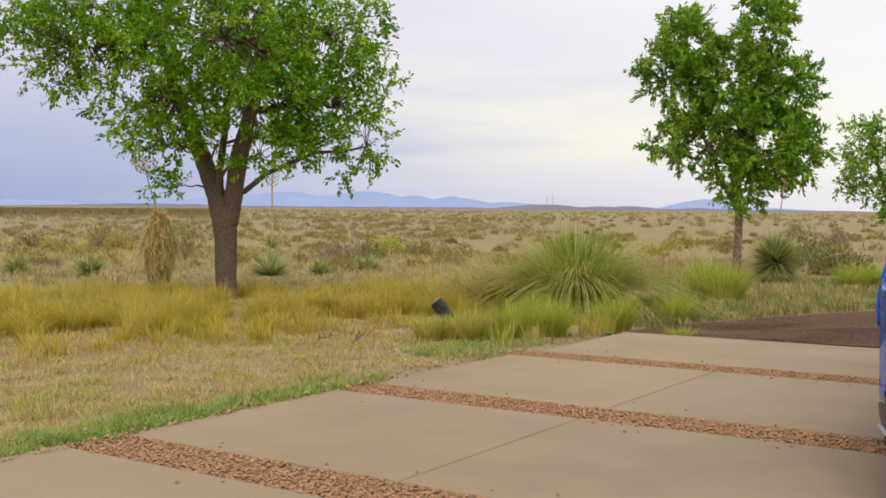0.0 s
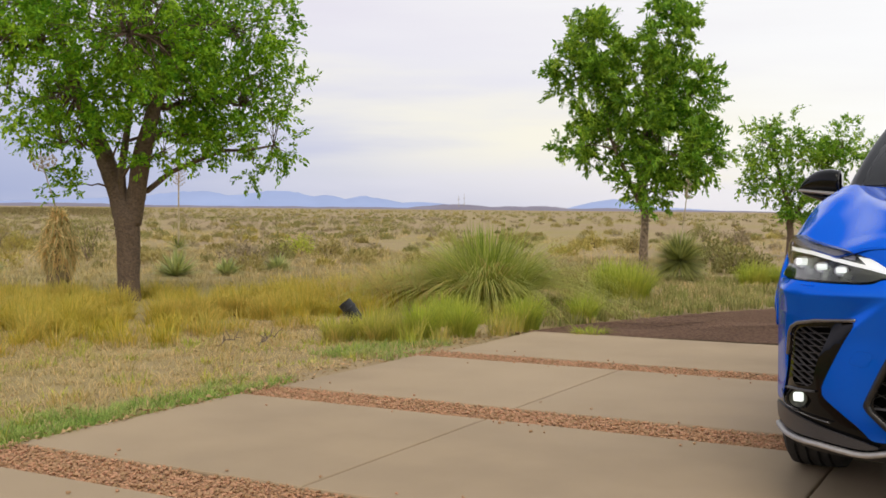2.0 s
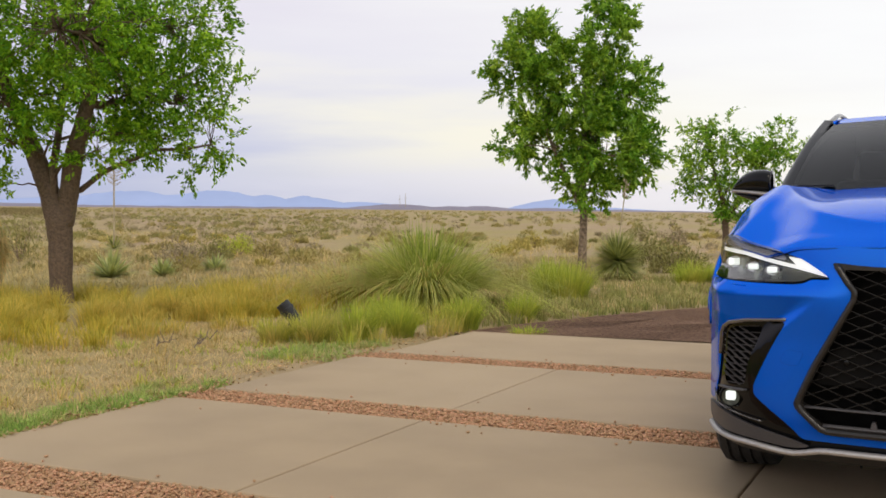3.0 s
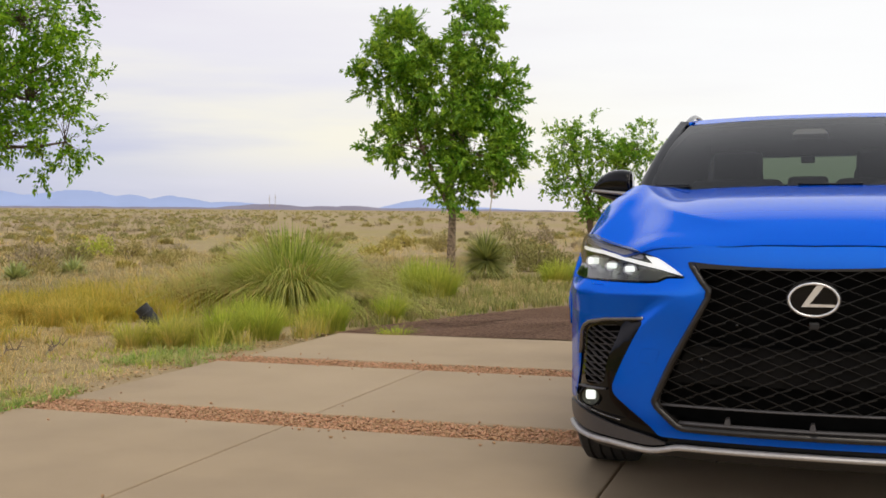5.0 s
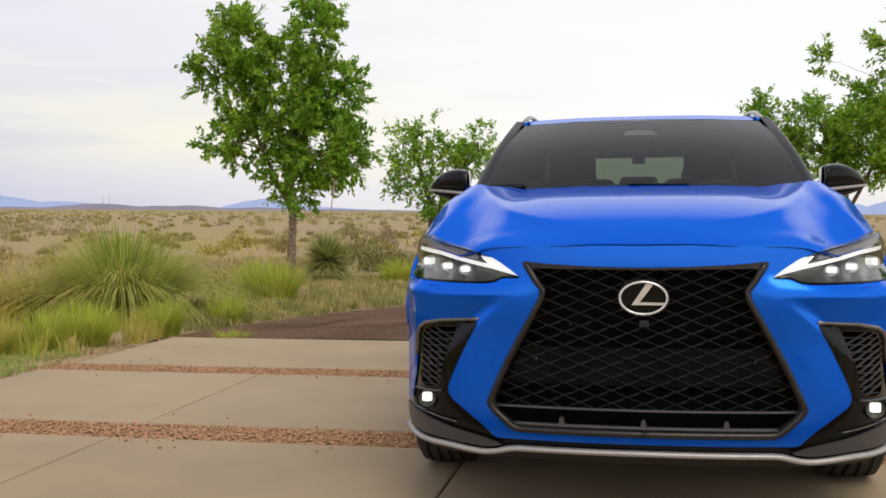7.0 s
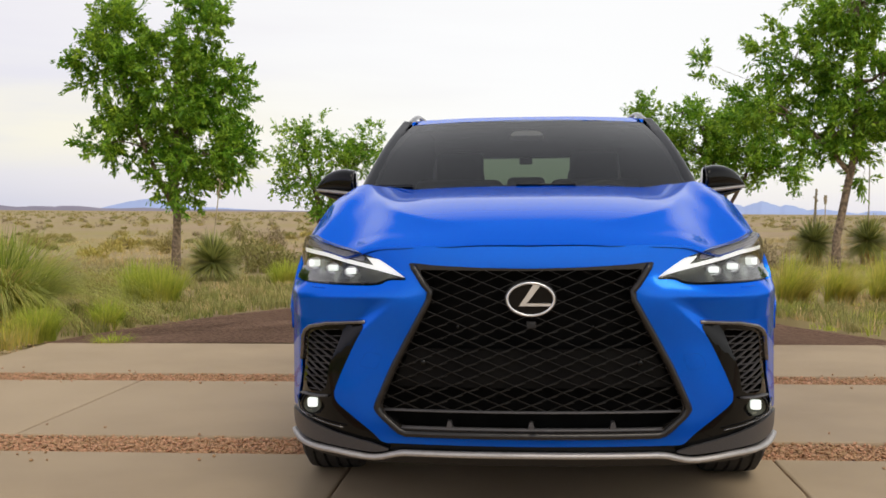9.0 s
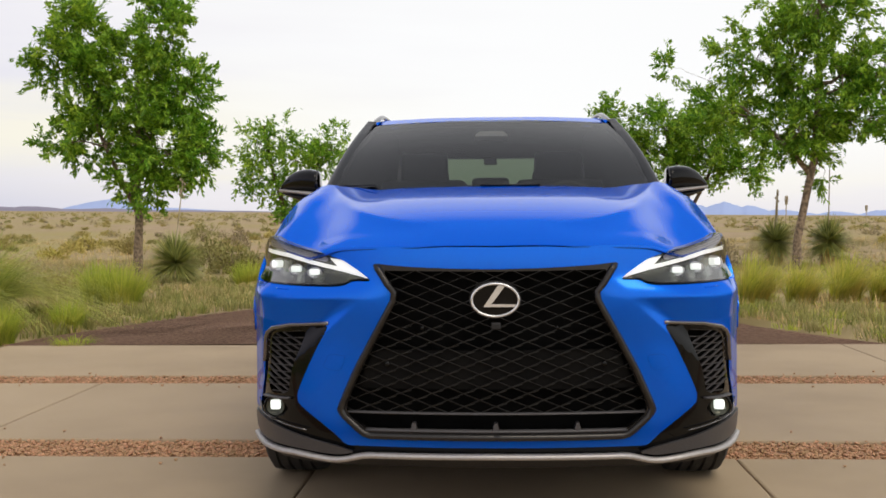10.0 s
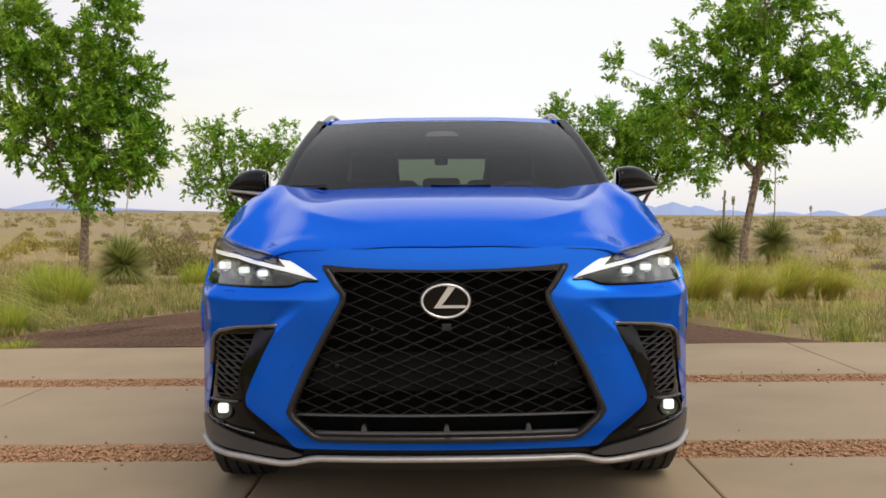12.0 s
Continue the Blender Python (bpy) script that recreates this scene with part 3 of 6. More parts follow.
# grille: frame, net of thin bars, sill
grille = patch("grille", front_at(-0.002), mirrored(GRILLE), SMOKED, car, [mirrored(GRILLE_IN)], 0.012, (0, 0.05, 0), "black net grille in a gloss surround")
trim_half = [(0.366, 0.858), (0.330, 0.802), (0.311, 0.779), (0.314, 0.752), (0.365, 0.6575), (0.4265, 0.5435), (0.474, 0.4375), (0.482, 0.413), (0.4685, 0.3895), (0.410, 0.3385), (0.39, 0.332), (0.2, 0.3315), (0, 0.3315)]
for sx in (1, -1):
    bar("grille_trim", [(sx * x, nose(x, z) - 0.004, z) for x, z in densify(trim_half, 0.015, False)], 0.0105, 0.011, SMOKED, car, up=Vector((0, -1, 0.001)), label="dark satin grille surround")


def grille_half(z, outline):
    """The grille's half width at a height."""
    best = 0.0
    for (x0, z0), (x1, z1) in zip(outline, outline[1:]):
        if min(z0, z1) <= z <= max(z0, z1) and abs(z1 - z0) > 1e-5:
            best = max(best, x0 + (x1 - x0) * (z - z0) / (z1 - z0))
    return best


net_z = 0.835
row = 0
while net_z > 0.41:
    half = grille_half(net_z, GRILLE_IN) + 0.008
    pts, period, amp = [], 0.098, 0.0100
    k0 = -int(half / (period / 2)) - 1
    for k in range(k0, -k0 + 1):
        x = k * period / 2
        z = net_z + amp * (1 if (k + row) % 2 else -1)
        pts.append((x, z))
    clipped = []
    for (xa, za), (xb, zb) in zip(pts, pts[1:]):
        for x, z in ((xa, za), (xb, zb)):
            if abs(x) > half:
                t = (math.copysign(half, x) - xa) / (xb - xa)
                x, z = xa + (xb - xa) * t, za + (zb - za) * t if 0 <= t <= 1 else z
            if not clipped or abs(clipped[-1][0] - x) > 1e-4:
                clipped.append((x, z))
    fine = densify(clipped, 0.03, False)
    bar("grille_bar", [(x, nose(x, z) + 0.018, z) for x, z in fine], 0.0012, 0.007, NET, grille, round_it=False)
    if net_z < 0.675:
        # doubled strokes where the cells stretch into a woven step
        for k in range(k0 + 1, -k0):
            if (k + row) % 2 == 0:
                xa = k * period / 2
                za = net_z - amp - 0.007
                ends = [(xa - 0.012, za + 0.003), (xa + 0.034, za + 0.0165)]
                if max(abs(e[0]) for e in ends) < half - 0.01 and za > 0.415:
                    bar("grille_bar", [(x, nose(x, z) + 0.018, z) for x, z in ends], 0.0012, 0.006, NET, grille, round_it=False)
    net_z -= 0.0200
    row += 1
patch("radar_panel", lambda x, z: (x, nose(x, z) + 0.0215, z), mirrored([(0, 0.598), (0.375, 0.598), (0.425, 0.50), (0.43, 0.478), (0, 0.478)]), RADAR, grille, step=0.03, depth=(0, 0.01, 0), label="flat dark radar panel behind the net")
bar("grille_sill", [(x, nose(x, 0.404) + 0.012, 0.404) for x in np.linspace(-0.46, 0.46, 25)], 0.004, 0.014, GREY_PLASTIC, grille)
bar("grille_sill", [(x, nose(x, 0.35) + 0.010, 0.349) for x in np.linspace(-0.405, 0.405, 25)], 0.006, 0.014, GREY_PLASTIC, grille)
for x in (-0.253, 0.0, 0.251):
    bm = bmesh.new()
    vs = [bm.verts.new((x + dx, nose(x, 0.36) + dy, z)) for dy in (0.0, 0.03) for dx, z in ((-0.011, 0.35), (0.011, 0.35), (0.005, 0.375), (-0.005, 0.375))]
    bm.faces.new(vs[:4])
    for k in range(4):
        bm.faces.new((vs[k], vs[4 + k], vs[4 + (k + 1) % 4], vs[(k + 1) % 4]))
    part("grille_tab", bm, GREY_PLASTIC, grille)
for x, z, r in ((-0.225, 0.668, 0.006), (0.19, 0.668, 0.006), (-0.335, 0.555, 0.009), (0.335, 0.555, 0.009)):
    bm = bmesh.new()
    lathe(bm, [(0, r * 0.6), (0.002, r), (0.012, r)], (x, nose(x, z) + 0.008, z), "y", 16)
    part("parking_sensor", bm, PIANO, grille, "small round parking sensor", smooth=True)
box("camera_pod", (0.002, nose(0, 0.676) + 0.0, 0.676), (0.03, 0.02, 0.022), SATIN_BLACK, grille, 0.004)

# badge: an oval ring with a bent bright stroke
badge = patch("badge", lambda u, v: (u, nose(0, 0.756) + 0.004, v), [(0.080 * math.cos(q), 0.756 + 0.0575 * math.sin(q)) for q in np.linspace(0, 2 * math.pi, 40, endpoint=False)], SATIN_BLACK, car, step=0.02, soft=False, label="chrome oval badge on a dark disc")
ring_pts = [(0.0715 * math.cos(q), -0.010 + nose(0, 0.756), 0.756 + 0.0497 * math.sin(q)) for q in np.linspace(0, 2 * math.pi, 48, endpoint=False)]
bar("badge_ring", ring_pts, 0.0045, 0.0042, CHROME, badge, up=Vector((0, 1, 0)), closed=True)
patch("badge_disc", lambda u, v: (u, nose(0, 0.756) - 0.004, v), [(0.073 * math.cos(q), 0.756 + 0.049 * math.sin(q)) for q in np.linspace(0, 2 * math.pi, 40, endpoint=False)], PIANO, badge, step=0.02, soft=False)
patch("badge_stroke", lambda u, v: (u, nose(0, 0.756) - 0.010, v), [(0.008, 0.800), (0.032, 0.801), (-0.006, 0.750), (-0.013, 0.7435), (0.063, 0.7425), (0.059, 0.7345), (-0.036, 0.7345), (-0.031, 0.742)], CHROME, badge, step=0.01, depth=(0, 0.006, 0), soft=False)

# silver lip under the bumper
lip_path = densify([(-0.832, 0.262), (-0.78, 0.252), (-0.64, 0.257), (-0.515, 0.245), (-0.472, 0.248), (-0.415, 0.266), (0, 0.268), (0.415, 0.266), (0.472, 0.248), (0.515, 0.245), (0.64, 0.257), (0.78, 0.252), (0.832, 0.262)], 0.02, False)
lip_path = [(lip_path[max(0, k - 1)][0] * 0.25 + p[0] * 0.5 + lip_path[min(len(lip_path) - 1, k + 1)][0] * 0.25, lip_path[max(0, k - 1)][1] * 0.25 + p[1] * 0.5 + lip_path[min(len(lip_path) - 1, k + 1)][1] * 0.25) for k, p in enumerate(lip_path)]
bar("lip", [front_off(x, z, 0.001) for x, z in lip_path], 0.0100, 0.017, SILVER, car, label="satin silver lower lip")
for sx in (1, -1):
    patch("corner_trim", lambda x, z: front_off(x, z, 0.004), [(sx * x, z) for x, z in [(0.44, 0.274), (0.50, 0.262), (0.64, 0.274), (0.80, 0.276), (0.848, 0.284), (0.850, 0.334), (0.80, 0.348), (0.70, 0.334), (0.60, 0.312), (0.50, 0.292)]], GREY_PLASTIC, car, step=0.02, depth=(0, 0.03, 0), label="dark grey lower corner trim")
box("undertray", (0, 2.3, 0.26), (1.36, 3.7, 0.06), GREY_PLASTIC, car, 0.02)
patch("lower_valance", lambda x, z: (x, nose(x, 0.25) + 0.03 + (0.25 - z) * 1.2, z), mirrored([(0, 0.262), (0.82, 0.25), (0.80, 0.215), (0, 0.215)]), SATIN_BLACK, car, step=0.05)

# lamps
DRL = [(0.822, 0.899), (0.692, 0.891), (0.51, 0.857), (0.495, 0.855), (0.522, 0.881), (0.47, 0.874), (0.42, 0.843), (0.388, 0.819), (0.478, 0.840), (0.692, 0.879), (0.818, 0.886)]
HEAD = HEAD_TOP + [(0.80, 0.945), (0.84, 0.915), (0.856, 0.86), (0.855, 0.80)] + list(reversed(HEAD_LOW))[0:6]
for sx in (1, -1):
    side_name = "headlamp"
    head = patch(side_name, lambda x, z: (x * 0.995, nose(x, z) + 0.052, z), [(sx * x, z) for x, z in HEAD], LAMP_INNER, car, step=0.03, depth=(0, 0.02, 0), label="slim headlamp with lit beams and an arrow-shaped running light")
    patch("headlamp_rim", front_at(0.001), [(sx * x, z) for x, z in HEAD], PIANO, head, [[(sx * (0.62 + (x - 0.62) * 0.985), 0.86 + (z - 0.86) * 0.93) for x, z in HEAD]], 0.012, (0, 0.05, 0))
    patch("lens", front_at(-0.001), [(sx * (0.62 + (x - 0.62) * 0.99), 0.86 + (z - 0.86) * 0.96) for x, z in HEAD], LAMP_COVER, head, step=0.02, depth=(0, 0.004, 0), label="clear lamp cover")
    patch("running_light", front_at(0.012), [(sx * x, z) for x, z in DRL], DAYLIGHT, head, step=0.012, depth=(0, 0.012, 0), label="lit white running light", soft=False)
    patch("upper_panel", front_at(0.020), [(sx * x, z) for x, z in [(0.80, 0.909), (0.70, 0.899), (0.535, 0.867), (0.532, 0.883), (0.60, 0.897), (0.70, 0.916), (0.755, 0.932), (0.80, 0.930)]], LAMP_GREY, head, step=0.02, depth=(0, 0.012, 0))
    for k in range(4):
        bar("lamp_stripe", [(sx * x, nose(x, 0.9) + 0.017, 0.8735 + 0.0052 * k + (x - 0.54) * 0.168 + 0.03 * max(0.0, x - 0.62) * k) for x in np.linspace(0.55 + 0.012 * k, 0.785, 9)], 0.0012, 0.003, CHROME, head, label="fine bright stripe")
    for x, z, w in ((0.752, 0.847, 0.027), (0.658, 0.838, 0.022), (0.582, 0.832, 0.021)):
        cy = nose(x, z) + 0.040
        bm = bmesh.new()
        lathe(bm, [(0.02, w * 1.15), (-0.012, w * 1.15), (-0.012, w * 0.95), (0.0, w * 0.85)], (sx * x, cy, z), "y", 24)
        bmesh.ops.scale(bm, vec=(1, 1, 0.72), space=Matrix.Translation((-sx * x, -cy, -z)), verts=bm.verts)
        shell = part("projector", bm, LAMP_GREY, head, "small projector lamp", smooth=True)
        box("projector_lens", (sx * x, cy - 0.012, z + 0.002), (w * 1.5, 0.016, w * 0.88), BEAM, head, 0.005, label="lit square projector lens")
        box("projector_reflector", (sx * (x - 0.004), cy - 0.010, z - w * 0.78), (w * 0.7, 0.012, w * 0.4), CHROME, head, 0.003)
    # fog lamp
    fx, fz = sx * 0.722, 0.392
    fy = nose(0.722, 0.392) + 0.03
    bm = bmesh.new()
    lathe(bm, [(0.03, 0.040), (-0.008, 0.040), (-0.012, 0.036), (0.0, 0.033)], (fx, fy, fz), "y", 28)
    fog = part("fog_lamp", bm, PIANO, car, "round lit fog lamp", smooth=True)
    box("fog_lens", (fx, fy - 0.006, fz + 0.005), (0.034, 0.018, 0.032), BEAM, fog, 0.0089, label="lit fog lamp lens")
    bm = bmesh.new()
    lathe(bm, [(0.004, 0.033), (-0.010, 0.031), (-0.011, 0.029), (-0.002, 0.023)], (fx, fy, fz), "y", 28)
    part("fog_reflector", bm, LAMP_INNER, fog, smooth=True)
    for k in range(3):
        bar("fog_rib", [(fx + 0.030 * math.cos(q), fy - 0.016, fz - 0.006 + 0.030 * math.sin(q) - 0.008 * k) for q in np.linspace(-2.4, -0.7, 7)], 0.0014, 0.003, GREY_PLASTIC, fog)
    # corner intake: trim and net
    bar("intake_trim", [(sx * x, nose(x, z) + 0.004, z) for x, z in densify([(0.772, 0.53), (0.764, 0.61), (0.752, 0.632), (0.728, 0.649), (0.657, 0.667), (0.52, 0.679)], 0.02, False)], 0.0075, 0.010, DARK_TRIM, car)
    bar("fog_recess_edge", [front_off(sx * x, z, 0.0) for x, z in densify([(0.60, 0.338), (0.70, 0.350), (0.785, 0.358), (0.80, 0.40)], 0.02, False)], 0.002, 0.004, DARK_TRIM, car)
    net = bar("intake_net", [(sx * x, nose(x, 0.43) + 0.004, 0.432 - (x - 0.665) * 0.10) for x in np.linspace(0.66, 0.765, 8)], 0.004, 0.012, GREY_PLASTIC, car, label="black net in the corner intake")
    for k in range(10):
        z0 = 0.640 - 0.0215 * k
        xa = 0.615 + 0.05 * smooth(0.60, 0.45, z0) if z0 < 0.6 else 0.612
        xs = np.linspace(xa - 0.01, 0.752, 9)
        for slope in (0.50, -0.10):
            bar("intake_bar", [(sx * x, nose(x, z0) + (0.020 if slope > 0 else 0.026), z0 + slope * (x - 0.69)) for x in xs], 0.0016, 0.006, GREY_PLASTIC, net, round_it=False)
    # towing and washer covers pressed into the paint
    cover = [(sx * x, z) for x, z in [(0.463, 0.580), (0.520, 0.584), (0.543, 0.541), (0.484, 0.531)]]
    patch("bumper_cover", front_at(-0.0012), cover, PAINT, car, step=0.012, depth=(0, 0.002, 0))
    bar("cover_seam", [(x, nose(x, z) - 0.0006, z) for x, z in densify(rounded(cover), 0.012)], 0.0005, 0.0005, VOID, car, up=Vector((0, -1, 0.001)), closed=True)
    bar("washer_slot", [(sx * x, nose(x, 0.782) - 0.001, 0.782) for x in np.linspace(0.66, 0.715, 5)], 0.0016, 0.002, PAINT, car)

# hood
hood_half = [(0, 0.008), (0.24, 0.020), (0.399, 0.053), (0.473, 0.081), (0.531, 0.110), (0.556, 0.131), (0.60, 0.18), (0.65, 0.245), (0.705, 0.335), (0.745, 0.425), (0.775, 0.53), (0.793, 0.63), (0.808, 0.85), (0.802, 0.98), (0.775, 1.18), (0.747, 1.36), (0.70, 1.385), (0.6, 1.34), (0.4, 1.27), (0.2, 1.235), (0, 1.225)]
patch("hood", lambda x, y: (x, y, hood_z(x, y)), mirrored(hood_half), PAINT, car, step=0.011, depth=(0, 0.02, -0.004), label="blue sculpted hood", soft=False, face=(0, -0.3, 1))
# added black sheet for the shade under the hood's edges
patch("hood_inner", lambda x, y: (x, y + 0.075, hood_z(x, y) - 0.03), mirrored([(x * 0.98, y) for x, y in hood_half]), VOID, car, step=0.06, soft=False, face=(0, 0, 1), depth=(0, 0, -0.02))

# added black bar that draws the shade in the hood's shut line
bar("hood_seal", [(x, y - 0.0035, hood_z(x, y) - 0.003) for x, y in densify([(-x, y) for x, y in hood_half[6:0:-1]] + hood_half[:7], 0.02)], 0.0013, 0.0016, VOID, car, label="thin black bar drawing the shaded shut line")

# sides
def arc(cy, r, a0, a1, n=22):
    return [(cy + r * math.cos(radians(a0 + (a1 - a0) * k / n)), 0.345 + r * math.sin(radians(a0 + (a1 - a0) * k / n))) for k in range(n + 1)]


FRONT_AXLE, REAR_AXLE = 0.98, 3.67
fender = [(0.655, 0.72), (0.652, 0.775), (0.69, 0.81), (0.70, 0.87), (0.68, 0.93), *[(y, track(y, SHOULDER_Z)) for y in (0.63, 0.80, 0.98, 1.18, 1.38)], (1.425, 1.117), (1.425, 0.32)] + arc(FRONT_AXLE, 0.405, -4, 142)
quarter = [(3.415, 1.18), (4.4, 1.16), (4.6, 1.0), (4.62, 0.5), (4.55, 0.30)] + [(4.08, 0.30)] + arc(REAR_AXLE, 0.405, -4, 125) + [(3.415, 0.70)]
front_door = [(1.435, 1.117), (2.0, 1.135), (2.505, 1.151), (2.505, 0.33), (1.435, 0.33)]
rear_door = [(2.515, 1.151), (3.405, 1.18), (3.405, 0.70), (3.34, 0.62), (3.27, 0.50), (3.25, 0.33), (2.515, 0.33)]
for sx in (1, -1):
    def flank(y, z, s=sx, off=0.0):
        return (s * (side_x(y, z) + off), y, z)
    inward = (-sx * 0.02, 0, 0)
    patch("fender", flank, fender, PAINT, car, step=0.03, depth=inward, face=(sx, 0, 0), soft=False)
    for nm, outline in (("front_door", front_door), ("rear_door", rear_door)):
        door = patch(nm, flank, outline, PAINT, car, step=0.05, depth=inward, face=(sx, 0, 0))
        yy = outline[2][0] - 0.22 if nm == "front_door" else outline[1][0] - 0.2
        bar("door_handle", [(sx * (side_x(y, 1.0) + 0.022), y, 1.0) for y in np.linspace(yy, yy + 0.16, 6)], 0.012, 0.012, PAINT, door)
    patch("rear_quarter", flank, quarter, PAINT, car, step=0.05, depth=inward, face=(sx, 0, 0), soft=False)
    for axle in (FRONT_AXLE, REAR_AXLE):
        ring = arc(axle, 0.412, -2, 182) + list(reversed(arc(axle, 0.375, -2, 182)))
        if axle == FRONT_AXLE:
            ring = arc(axle, 0.412, -2, 128) + list(reversed(arc(axle, 0.375, -2, 128)))
        patch("arch_trim", lambda y, z, s=sx: (s * (side_x(y, z) + 0.003), y, z), ring, PAINT if axle == FRONT_AXLE else SATIN_BLACK, car, step=0.03, depth=(-sx * 0.05, 0, 0), face=(sx, 0, 0), soft=False)
    patch("sill_trim", lambda y, z, s=sx: (s * (side_x(y, z) + 0.004), y, z), [(1.38, 0.33), (3.26, 0.33), (3.26, 0.22), (1.38, 0.22)], SATIN_BLACK, car, step=0.06, depth=(-sx * 0.05, 0, 0), face=(sx, 0, 0))

    # glasshouse
    def cabin(y, z, s=sx):
        bz, xt = track(y, SHOULDER_Z), track(y, HOOD_EDGE_X)
        t = (z - bz) / (1.50 - bz)
        return (s * (xt - 0.01 + (0.612 - xt) * t + 0.02 * math.sin(math.pi * min(1, max(0, t)))), y, z)
    for nm, outline in (("front_side_window", [(1.80, 1.135), (2.46, 1.155), (2.46, 1.485), (2.36, 1.475)]), ("rear_side_window", [(2.54, 1.157), (3.38, 1.185), (3.42, 1.46), (2.54, 1.49)]), ("quarter_window", [(3.46, 1.19), (4.0, 1.24), (3.5, 1.44)])):
        patch(nm, cabin, outline, PRIVACY, car, step=0.05, depth=inward, face=(sx, 0, 0.2))
    for nm, outline, mt in (("centre_pillar", [(2.46, 1.152), (2.54, 1.154), (2.54, 1.492), (2.46, 1.49)], PIANO), ("rear_pillar", [(3.42, 1.18), (4.45, 1.15), (3.98, 1.44), (3.47, 1.47), (3.50, 1.45), (4.02, 1.24), (3.44, 1.19)], PAINT), ("mirror_base", [(1.43, 1.115), (1.80, 1.13), (1.80, 1.25)], PIANO)):
        patch(nm, cabin, outline, mt, car, step=0.04, depth=inward, face=(sx, 0, 0.2), soft=False)
    # near-black lining: the cabin's shade is in its colour, and it stops light leaks
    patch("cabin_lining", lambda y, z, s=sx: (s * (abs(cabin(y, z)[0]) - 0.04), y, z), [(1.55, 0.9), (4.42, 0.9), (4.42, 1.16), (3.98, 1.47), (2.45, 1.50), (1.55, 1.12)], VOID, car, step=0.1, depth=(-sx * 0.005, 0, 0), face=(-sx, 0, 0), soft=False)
    patch("cant_rail", cabin, [(2.28, 1.475), (2.46, 1.487), (3.42, 1.462), (3.98, 1.435), (3.95, 1.47), (3.4, 1.505), (2.6, 1.515), (2.33, 1.503)], PAINT, car, step=0.04, depth=inward, face=(sx, 0, 0.2), soft=False)

    def pillar(u, v, s=sx):
        gx, gy, gzz = glass_point(1.0, v)
        ox, oy, oz = 0.742 + (0.646 - 0.742) * v, 1.40 + 0.93 * v, 1.115 + 0.39 * v
        b = 0.012 * math.sin(math.pi * u) + 0.008 * math.sin(math.pi * v) * u
        return (s * (gx + (ox - gx) * u + b), gy + (oy - gy) * u - b, gzz + (oz - gzz) * u + b)
    # black trim along the glass
    patch("pillar_trim", pillar, [(0.0, 0.0), (0.30, 0.0), (0.30, 1.0), (0.0, 1.0)], PIANO, car, step=0.08, depth=(-sx * 0.02, 0.02, 0), face=(sx, -1, 0.3), soft=False)
    # smoked strip stands in for pillar paint darkened by shade and reflections
    patch("pillar_trim", pillar, [(0.31, 0.0), (0.70, 0.0), (0.70, 1.0), (0.31, 1.0)], SMOKED, car, step=0.08, depth=(-sx * 0.02, 0.02, 0), face=(sx, -1, 0.3), soft=False)
    patch("front_pillar", pillar, [(0.71, 0.0), (1.0, 0.0), (1.0, 0.99), (0.71, 0.99)], PAINT, car, step=0.08, depth=(-sx * 0.02, 0.02, 0), face=(sx, -1, 0.3), soft=False)
    bar("roof_rail", [(sx * (0.622 - 0.03 * t), 2.32 + 1.65 * t, roof_z(0.60, 2.32 + 1.65 * t) - 0.004 + 0.024 * min(1, 4 * t, 4 * (1 - t))) for t in np.linspace(0, 1, 24)], 0.012, 0.016, PIANO, car, label="black roof rail")

    # door mirror: dark shell over a silver blade on a dark foot
    def mirror_shell(name, mat, over, under, parent, deep=1.0, t_end=1.0, lab=""):
        """One layer of the mirror, from its inner end to its tip: heights over and under a rising waist."""
        bm = bmesh.new()
        rings = []
        for k in range(19):
            t = t_end * (1 - (1 - k / 18) ** 1.6)
            x = 0.830 + 0.205 * t
            dep = 0.090 * deep * (1 - 0.62 * t ** 2.4)
            waist = 1.120 + 0.020 * t
            hi, lo = over(t), under(t)
            ring = []
            for j in range(24):
                q = 2 * math.pi * j / 24
                cq, sq = math.cos(q), math.sin(q)
                cq, sq = math.copysign(abs(cq) ** 0.75, cq), math.copysign(abs(sq) ** 0.75, sq)
                mid, half = (waist + hi + waist - lo) / 2, (hi + lo) / 2
                ring.append(bm.verts.new((sx * x, 1.83 + 0.10 * t - dep * cq, mid + half * sq)))
            rings.append(ring)
        for a, b in zip(rings, rings[1:]):
            for j in range(24):
                bm.faces.new((a[j], a[(j + 1) % 24], b[(j + 1) % 24], b[j]))
        bm.faces.new(rings[0])
        bm.faces.new(rings[-1])
        bmesh.ops.recalc_face_normals(bm, faces=bm.faces[:])
        return part(name, bm, mat, parent, lab, smooth=True)

    def crown_of(t):
        return 0.004 + 0.112 * max(0.0, 1 - t ** 3.0) ** 0.8 * (0.94 + 0.06 * min(1.0, 6 * t))
    mirror = mirror_shell("door_mirror", PIANO, crown_of, lambda t: -0.002, car, lab="gloss black door mirror with a silver blade")
    mirror_shell("mirror_blade", SILVER, lambda t: 0.008, lambda t: 0.016 - 0.007 * t, mirror, 1.13, 1.01, "satin silver blade")
    mirror_shell("mirror_foot", PIANO, lambda t: -0.010, lambda t: 0.046 * (1 - t ** 1.5) + 0.012, mirror, 0.86, 0.93)
    rim_pts = [(sx * 0.829, 1.83 - 0.088 * math.sin(q), 1.122 + 0.055 + 0.056 * math.cos(q)) for q in np.linspace(0.15, 2.9, 12)]
    bar("mirror_edge", rim_pts, 0.003, 0.004, GREY_PLASTIC, mirror)
